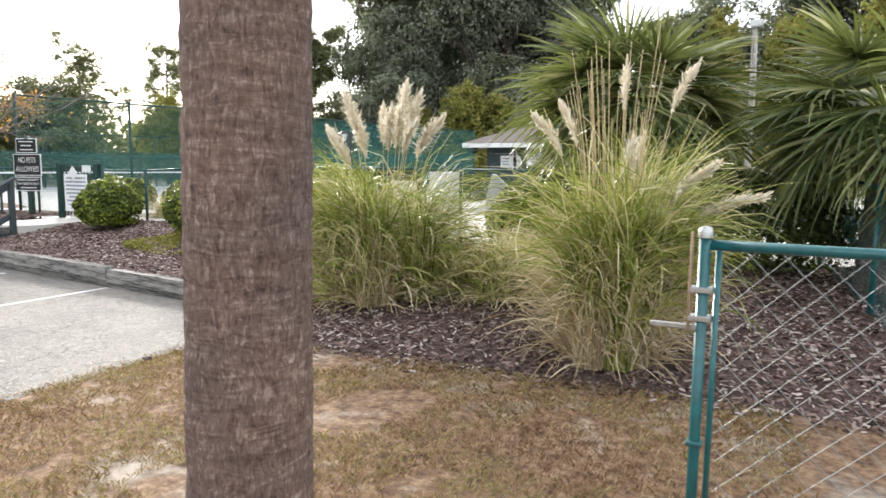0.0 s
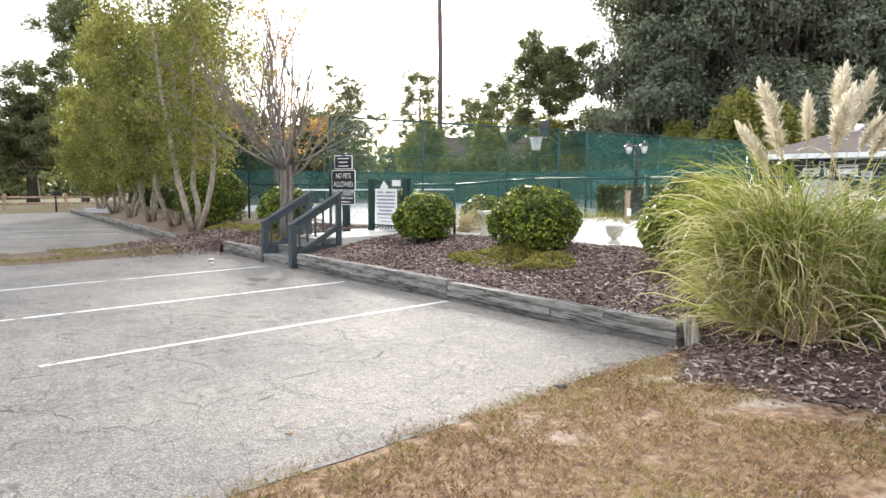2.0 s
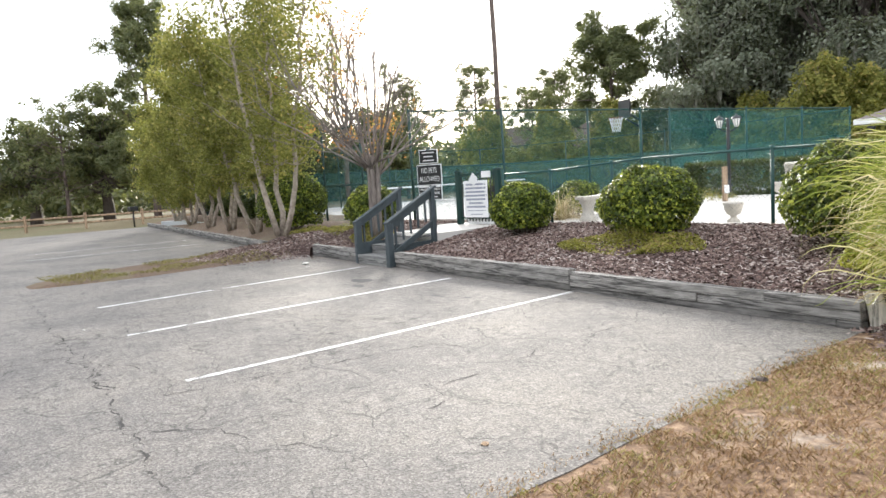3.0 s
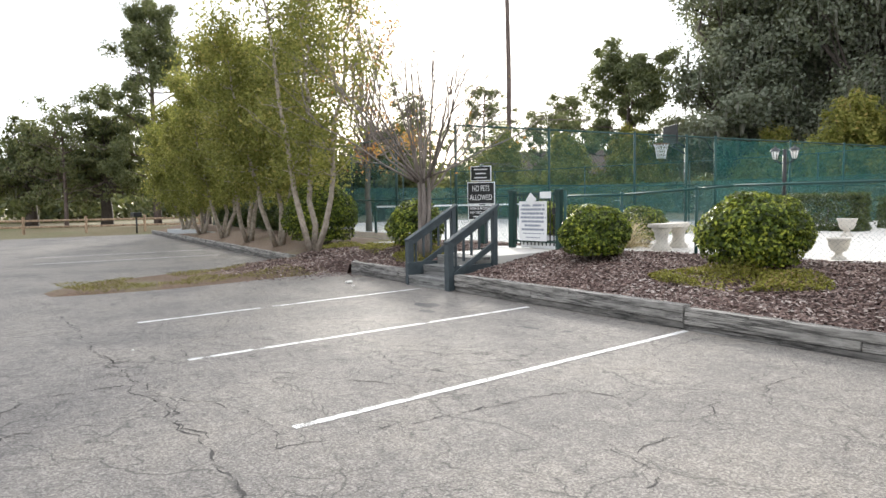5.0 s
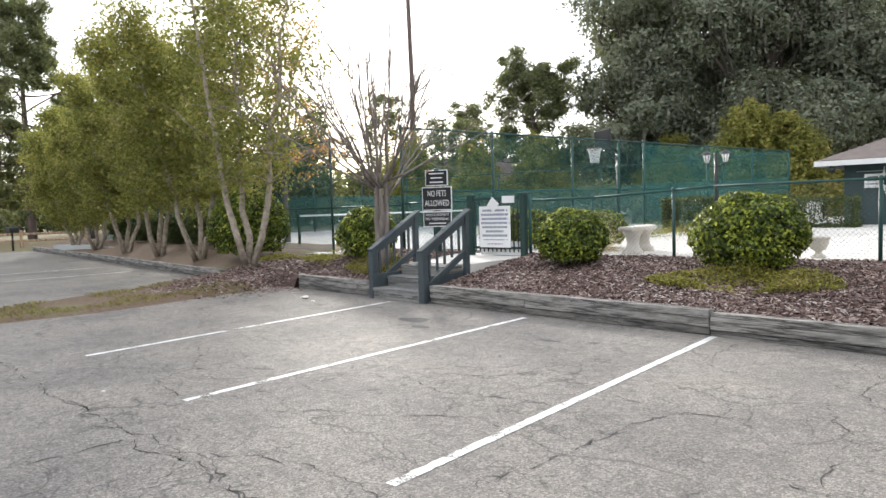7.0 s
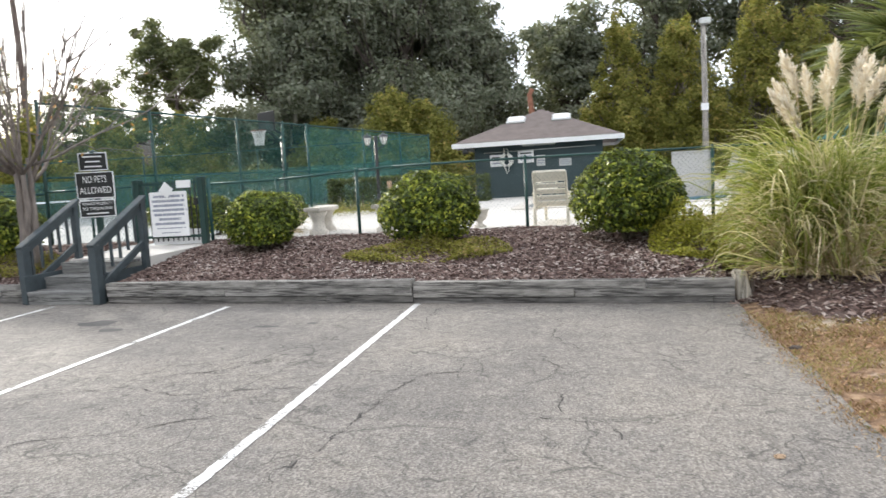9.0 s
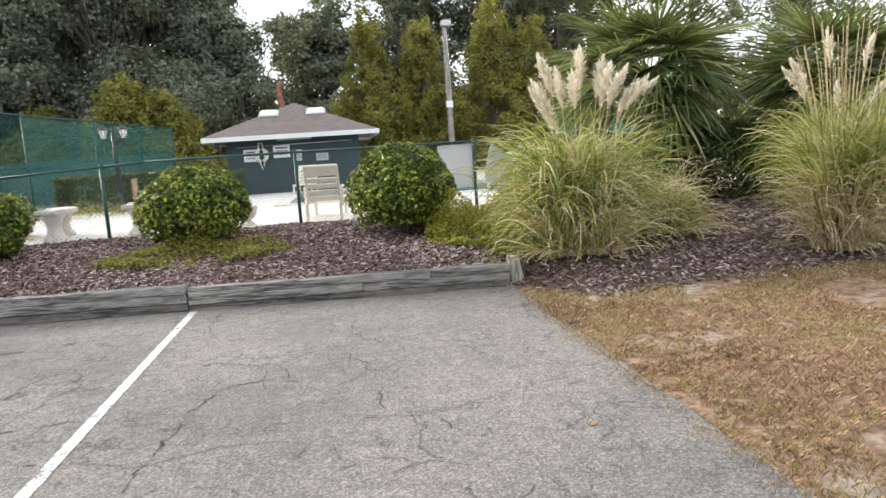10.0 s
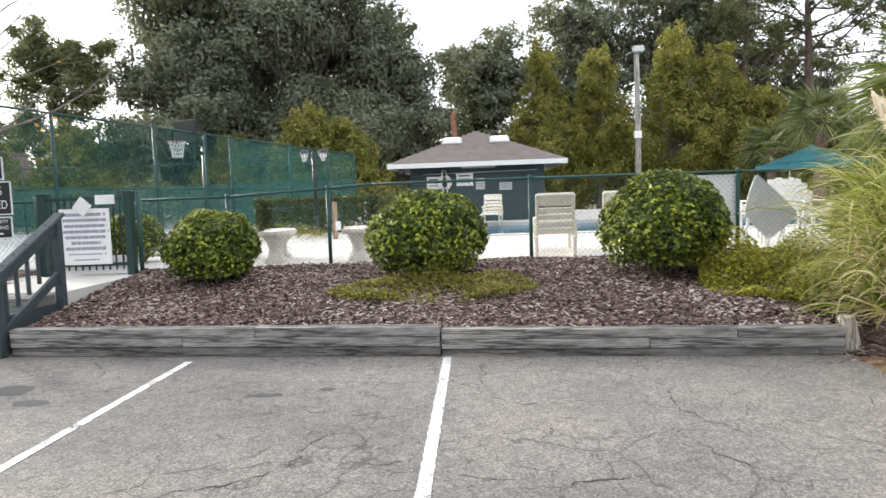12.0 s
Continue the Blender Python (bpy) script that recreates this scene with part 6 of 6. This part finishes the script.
def lumps(r, n, rad, z0, z1, size, squash=0.75, cone=0.0):
    out = []
    for i in range(n):
        a, q = r.uniform(0, 6.283), math.sqrt(r.random())
        h = (i + 0.5) / n
        w = rad * (1 - cone * h) * (math.sin(min(1, h * 1.2 + 0.25) * math.pi) * 0.5 + 0.5)
        s = size * r.uniform(0.7, 1.25) * (1 - 0.5 * cone * h)
        out.append((math.cos(a) * q * w, math.sin(a) * q * w, z0 + (z1 - z0) * h, s, s * squash))
    return out


def birch(x, y, z, h, seed, w=1.5, label="slender multi-stem birch with yellow-green autumn leaves", n=9000):
    """Several pale stems from one foot, an upright airy crown."""
    r = np.random.default_rng(seed)
    t = thing("birch_tree", x, y, z, label, "tree", "row of birches")
    runs, P = [], []
    for i in range(3):
        a = i * 2.09 + 0.4 + r.uniform(-0.3, 0.3)
        top = np.array([math.cos(a) * w * 0.75, math.sin(a) * w * 0.75, h * r.uniform(0.8, 1.0)])
        s = np.linspace(0, 1, 12)
        path = np.stack([top[0] * (0.08 + 0.92 * s ** 0.8), top[1] * (0.08 + 0.92 * s ** 0.8), -0.1 + (top[2] + 0.1) * s], -1)
        path[1:] += r.normal(size=(11, 3)) * 0.05
        runs.append((path, np.linspace(0.085, 0.012, 12)))
        for k in range(3, 12):
            for _ in range(5):
                b = r.uniform(0, 6.283)
                ln = w * r.uniform(0.35, 0.95) * (1.05 - 0.055 * k)
                e = path[k] + np.array([math.cos(b) * ln, math.sin(b) * ln, ln * r.uniform(-0.05, 0.75)])
                runs.append((wander(path[k], e, r, 4, 0.1), np.linspace(0.016, 0.004, 4)))
                m = int(n / 55)
                hubs = path[k] + (e - path[k]) * r.uniform(0.25, 1.0, (4, 1)) + r.normal(size=(4, 3)) * 0.14
                P.append(hubs[r.integers(0, 4, m)] + r.normal(size=(m, 3)) * (0.2, 0.2, 0.15))
    tubes("trunk", runs, BARK_PALE, t, 6)
    V, F = leaves(np.vstack(P), 0.095, r, 0.6, None, 1.0, 0.5)
    raw("crown", V, F, LEAF_BIRCH, t)
    return t


birch(-18.5, 7.0, 0.47, 7.4, 101, 1.55, n=5200)
for i, (x, h, w) in enumerate(((-22.6, 7.4, 2.0), (-25.8, 6.7, 1.7), (-29.2, 5.7, 1.55), (-33.0, 5.0, 1.45), (-36.6, 4.4, 1.4))):
    birch(x, row_front(x) + 0.75, 0.35, h, 102 + i, w, n=15000)

# bare crape myrtle: a bundle of stems that opens into a wide fan of long straight branches
r = np.random.default_rng(120)
cm = thing("crape_myrtle", -14.72, 7.36, 0.46, "bare crape myrtle with a wide fan of grey-brown branches", "tree")
runs, tips = [], []


def shoot(p, az, tilt, ln, rad, depth):
    """A straight shoot that curves upward a little and bears finer ones."""
    q = np.linspace(0, 1, 7)
    out = np.array([math.cos(az) * math.sin(tilt), math.sin(az) * math.sin(tilt), math.cos(tilt)])
    path = p + out * (ln * q)[:, None] + np.array([0, 0, 0.10 * ln]) * (q ** 2)[:, None]
    path[1:] += r.normal(size=(6, 3)) * 0.012 * ln
    runs.append((path, np.linspace(rad, rad * 0.35, 7)))
    if depth == 0:
        tips.append(path[-1])
        return
    for _ in range(5 if depth == 2 else 3):
        k = int(r.integers(2, 7))
        shoot(path[k], az + r.normal(0, 0.7), max(0.05, tilt + r.normal(0.02, 0.26)), ln * r.uniform(0.3, 0.56), rad * 0.42, depth - 1)


for i in range(6):
    a = i * 1.047 + 0.3
    f = np.array([math.cos(a) * 0.11, math.sin(a) * 0.11, r.uniform(1.25, 1.7)])
    runs.append((wander((math.cos(a) * 0.07, math.sin(a) * 0.07, -0.06), f, r, 6, 0.02), np.linspace(0.075, 0.034, 6)))
    for k in range(4):
        shoot(f - np.array([0, 0, 0.12]), a + r.normal(0, 0.5), (0.18, 0.5, 0.8, 1.08)[k] + r.normal(0, 0.08), r.uniform(1.7, 2.2) * (1, 1.05, 1.15, 1.25)[k], 0.026, 2)
tubes("trunk", runs, BARK_GREY, cm, 5)
idx = r.integers(0, len(tips), 150)
V, F = leaves(np.array(tips)[idx] * (0.8, 0.8, 0.8) + r.normal(size=(150, 3)) * 0.25, 0.07, r, 0.6)
raw("last_leaves", V, F, LEAF_RED, cm)

# thin maple in autumn colour behind it
r = np.random.default_rng(125)
broad_tree("maple_tree", -27.0, 14.2, 0.3, lumps(r, 22, 2.2, 2.6, 9.6, 0.95), 2600, 0.12, 126, LEAF_RED, BARK_GREY, 0.12, 3.2, "tall thin maple with sparse red autumn leaves")

# live oaks hung with moss
OAK = "huge dark live oak draped with grey hanging moss"
for i, (x, y, h, rad, lo, n) in enumerate(((-25.5, 41.5, 14.5, 6.0, 4.0, 30000), (-19.0, 43.5, 17.5, 7.0, 4.0, 34000), (-14.6, 46.5, 13.5, 4.6, 3.5, 26000))):
    r = np.random.default_rng(130 + i)
    broad_tree("live_oak", x, y, 0, lumps(r, 42, rad, lo, h, 2.3, 0.68), n * 3, 0.25, 140 + i, LEAF_OAK, BARK_DARK, 0.55, 3.0, OAK, moss=6500, group="live oaks")
for i, (x, y, h, rad, n) in enumerate(((-7.5, 52, 12.5, 5.0, 20000), (-1.0, 51, 15.0, 5.0, 20000), (5.5, 50, 16.5, 5.0, 20000), (11, 55, 15, 5.0, 16000), (16.5, 53, 12, 4.0, 5000), (-33, 58, 9, 5, 8000), (-59, 28.5, 7.6, 4.6, 9000), (-55, 34, 7.4, 4.6, 9000), (-72, 9.5, 8.0, 4, 7000), (-68, 14.5, 9.5, 3.8, 8000), (-60, 20, 9.5, 3.6, 9000), (-57, 26, 9, 4, 7000), (-76, 4, 8, 5, 6000))):
    r = np.random.default_rng(150 + i)
    broad_tree("oak_tree", x, y, 0, lumps(r, 24, rad, 2.5, h, 2.0, 0.7), n * 2, 0.3, 155 + i, LEAF_OAK if x > -30 else LEAF_FAR, BARK_DARK, 0.45, 3.0, "dark leafy oak in the woods around the grounds", moss=200, group="oaks in the woods")


def pine(x, y, z, h, crown0, rad, seed, n=5000, label="tall pine with a bare trunk and flat tufts of needles", lean=0.0):
    r = np.random.default_rng(seed)
    t = thing("pine_tree", x, y, z, label, "tree", "pines")
    s = np.linspace(0, 1, 9)
    tr = np.stack([lean * s * h + 0.1 * np.sin(s * 7), 0 * s, -0.3 + (h + 0.3) * s], -1)
    R = 0.018 * h
    runs, pieces = [(tr, R * (1.1 - 0.95 * s))], []
    k = 34
    for i in range(k):
        g = (i + r.uniform(0.1, 0.9)) / k
        q = tr[0] + (tr[-1] - tr[0]) * (crown0 + (1 - crown0) * g * 0.96)
        a = i * 2.4 + r.uniform(-0.9, 0.9)
        ln = rad * (0.45 + 0.55 * math.sin(min(1, 0.35 + g * 0.85) * math.pi)) * r.uniform(0.35, 1.05) + 0.25
        e = q + np.array([math.cos(a) * ln, math.sin(a) * ln, ln * r.uniform(0.05, 0.65)])
        p = wander(q, e, r, 5, 0.12)
        runs.append((p, np.linspace(R * 0.26, R * 0.05, 5)))
        for u in r.uniform(0.45, 1.05, 4):
            c = q + (e - q) * u + r.normal(size=3) * (0.5, 0.5, 0.55) * (0.4 + ln * 0.16)
            b = np.array([1, 1, 0.75]) * r.uniform(0.4, 1.0) * (0.4 + rad * 0.1)
            Q, d = blob_points(int(n / k / 4), c, b, r, 0.95, None, 0.3, 2.0)
            pieces.append(leaf_cards(Q, d + np.array([0, 0, 0.4]), 0.30, r, 0.3, 0.9))
            runs.append((wander(p[2], c, r, 4, 0.1), np.linspace(R * 0.1, R * 0.03, 4)))
    tubes("trunk", runs, BARK_PINE, t, 6)
    V, F = join(pieces)
    raw("needles", V, F, LEAF_PINE, t)


for i, a in enumerate(((-62.4, 17.0, 0, 17.5, 0.16, 7.2, 62000), (-64, 24, 0, 15.5, 0.25, 4.6, 20000), (-66, 11.0, 0, 9.5, 0.2, 4.0, 5000), (-31.8, 38.5, 0, 11.3, 0.28, 5.4, 40000),
                       (13.2, 45.3, 0, 20, 0.45, 5.5, 12000), (10.0, 47.0, 0, 17, 0.4, 5, 12000), (18.0, 43, 0, 17, 0.45, 5, 9000), (24.5, 40, 0, 15, 0.5, 5.0, 8000), (7.0, 55, 0, 19, 0.4, 5, 6000),
                       (29, 35, 0, 13, 0.4, 4.5, 4500), (-47, 50, 0, 11.5, 0.3, 4.2, 9000), (-55, 47, 0, 13, 0.3, 4.6, 10000), (-58, 40, 0, 12, 0.3, 4.2, 9000), (-51, 51, 0, 10, 0.25, 4.0, 8000), (12, 24, 0, 9, 0.4, 3, 4000))):
    pine(*a[:6], 170 + i, a[6])

# light green conical trees
for i, (x, y, h, w) in enumerate(((-4.3, 39.7, 9.6, 1.9), (-1.1, 39.4, 8.8, 1.8), (2.9, 38.4, 9.6, 2.3), (5.0, 37.6, 8.6, 2.1), (7.2, 37.0, 6.0, 1.8), (-16.3, 33.5, 5.7, 1.6), (-14.6, 34.5, 4.9, 1.3),
                                (-30, 36, 5.4, 1.5), (-33.5, 34, 5.4, 1.5), (-37, 31.5, 5.6, 1.6), (-22, 38, 4.8, 1.5))):
    r = np.random.default_rng(190 + i)
    bl = lumps(r, 34, w * 1.5, 0.8, h - 0.4, 1.2, 1.15, 0.7)
    broad_tree("cypress_tree", x, y, 0.3, bl, 34000, 0.17, 210 + i, LEAF_CYPRESS, BARK_GREY, 0.14, h * 0.3, "soft yellow-green conical tree turning autumn gold", group="conical trees")

# far woods all round
r = np.random.default_rng(250)
P, wd = [], []
for i in range(150):
    a = i / 150 * 6.283 + r.uniform(-0.02, 0.02)
    d = r.uniform(78, 105)
    h = r.uniform(7, 10.5) if math.cos(a - 2.3) > 0.3 else r.uniform(9, 14)
    c = np.array([math.cos(a) * d - 8, math.sin(a) * d + 5, h * 0.52])
    q, _ = blob_points(1000, c, (r.uniform(3.5, 5.5), r.uniform(3.5, 5.5), h * 0.5), r, 0.7, None)
    P.append(q + r.normal(size=q.shape) * 0.4)
    low, _ = blob_points(420, (c[0] * 0.93, c[1] * 0.93, 1.6), (4.2, 4.2, 2.4), r, 0.8, None)
    P.append(low + r.normal(size=low.shape) * 0.3)
    wd.append((wander((c[0], c[1], -0.2), (c[0], c[1], h * 0.8), r, 4, 0.03), (0.3, 0.25, 0.18, 0.08)))
V, F = leaves(np.vstack(P), 0.8, r, 0.7)
woods = new("far_woods")
tagged(woods, "distant woods of mixed trees closing the horizon", "woods", kind="stuff")
raw("foliage", V, F, LEAF_FAR, woods)
tubes("trunks", wd, BARK_DARK, woods, 5)


# ---- loose ground cover ----
def scatter_chips(name, n, pick, zf, seed, label, size=(0.03, 0.09)):
    """Bark chips: flat five-cornered flakes of uneven tilt with a little thickness."""
    r = np.random.default_rng(seed)
    xy = pick(r, n)
    n = len(xy)
    z = np.array([zf(a, b) for a, b in xy]) + r.uniform(0.002, 0.022, n)
    C = np.stack([xy[:, 0], xy[:, 1], z], -1)
    L, W = r.uniform(*size, n), r.uniform(0.010, 0.03, n)
    a = r.uniform(0, 6.283, n)
    d = np.stack([np.cos(a), np.sin(a), r.normal(0, 0.3, n)], -1)
    s = np.stack([-np.sin(a), np.cos(a), r.normal(0, 0.4, n)], -1)
    up = np.array([0, 0, 1.0]) * r.uniform(0.004, 0.012, (n, 1))
    d, s = d * (L / 2)[:, None], s * (W / 2)[:, None]
    V = np.stack([C - d - s, C + d - s * 0.5, C + d * 0.8 + s, C - d * 0.9 + s * 0.8, C - d * 0.7 + up, C + d * 0.7 + up], 1).reshape(-1, 3)
    f = np.array([[0, 1, 5, 4], [2, 3, 4, 5]])
    F = (f[None] + (np.arange(n) * 6)[:, None, None]).reshape(-1, 4)
    ob = raw(name, V, F, CHIP)
    return tagged(ob, label, "mulch", kind="stuff")


def pick_bed(r, n):
    x = r.uniform(-12.6, 1.3, n)
    y = np.array([bed_front(q) for q in x])
    return np.stack([x, y + (9.1 - y) * r.random(n) - 0.02], -1)


def pick_left(r, n):
    x = r.uniform(-19.6, -14.1, n)
    return np.stack([x, np.array([left_front(q) for q in x]) + 0.04 + 2.8 * r.random(n)], -1)


def pick_spill(r, n):
    x = r.uniform(-5.0, 1.0, n)
    y = np.array([bed_front(q) for q in x])
    return np.stack([x, y - np.abs(r.normal(0, 0.12, n))], -1)


scatter_chips("bark_mulch", 42000, pick_bed, bed_z, 301, "loose dark brown bark chips over the bed")
scatter_chips("bark_mulch", 12000, pick_left, left_z, 302, "loose dark bark chips under the crape myrtle")
scatter_chips("bark_mulch", 700, pick_spill, lambda x, y: lawn_z(x, y), 303, "stray bark chips along the edge of the lawn")


def scatter_grass(name, n, material, seed, label, keep, height=(0.012, 0.04), area=(-4.85, 6.0, -7.0, 5.2), zf=None):
    """Short bent blades, one triangle pair each."""
    r = np.random.default_rng(seed)
    x, y = r.uniform(area[0], area[1], n), r.uniform(area[2], area[3], n)
    ok = np.array([keep(a, b) for a, b in zip(x, y)])
    x, y = x[ok], y[ok]
    n = len(x)
    z = np.array([(zf or lawn_z)(a, b) for a, b in zip(x, y)])
    B = np.stack([x, y, z - 0.003], -1)
    a = r.uniform(0, 6.283, n)
    h = r.uniform(*height, n)
    ln = h * r.uniform(0.4, 1.5, n)
    d = np.stack([np.cos(a) * ln, np.sin(a) * ln, h], -1)
    s = np.stack([-np.sin(a), np.cos(a), 0 * a], -1) * r.uniform(0.0016, 0.0034, (n, 1))
    V = np.stack([B - s, B + s, B + d * (0.55, 0.55, 0.8) + s * 0.8, B + d], 1).reshape(-1, 3)
    return tagged(raw(name, V, np.arange(4 * n).reshape(-1, 4), material), label, "grass", kind="stuff")


def on_lawn(a, b):
    return a > -4.9 + 0.06 * nz(0, 5 * b, 1.4, 7) and b < bed_front(a) + 0.05 and nz(a, b, 1.1, 4) < 0.3 and nz(a, b, 5.0, 8) > -0.38 and nz(a * 37, b * 37, 1.0, 3) > (max(0, a - 2.5) + max(0, -2.5 - b)) * 0.25 - 0.6


scatter_grass("dry_grass", 340000, GRASS_DRY, 311, "short brown dormant grass blades", on_lawn)
scatter_grass("olive_grass", 110000, GRASS_OLIVE, 312, "greener grass along the kerb and the bed",
              lambda a, b: on_lawn(a, b) and (b > bed_front(a) - 0.9 + 0.5 * nz(a, b, 1.5) or a < -4.3 + 0.3 * nz(a, b, 2) or nz(a, b, 0.9, 9) > 0.25))
scatter_grass("island_grass", 9000, GRASS_OLIVE, 313, "thin grass on the island between bays", lambda a, b: nz(a, b, 0.8, 2) > -0.05 and abs(a + 17.9) < 1.2, (0.02, 0.06), (-19.4, -16.6, 1.6, 6.0),
              island_z)
scatter_grass("stray_grass", 9000, GRASS_DRY, 314, "dry clippings lying along the edge of the asphalt", lambda a, b: nz(a * 41, b * 41, 1.0, 5) > (-4.84 - a) * 5.5 - 0.4 + 0.6 * nz(a, b, 3.0, 2), (0.006, 0.02), (-5.06, -4.84, -6.0, 5.1),
              lambda x, y: 0.006)
scatter_chips("bark_mulch", 5000, lambda r, n: np.stack([-17.7 + r.normal(0, 0.75, n), 6.7 - np.abs(r.normal(0, 0.85, n))], -1), island_z, 304, "bark chips washed out over the end of the island")
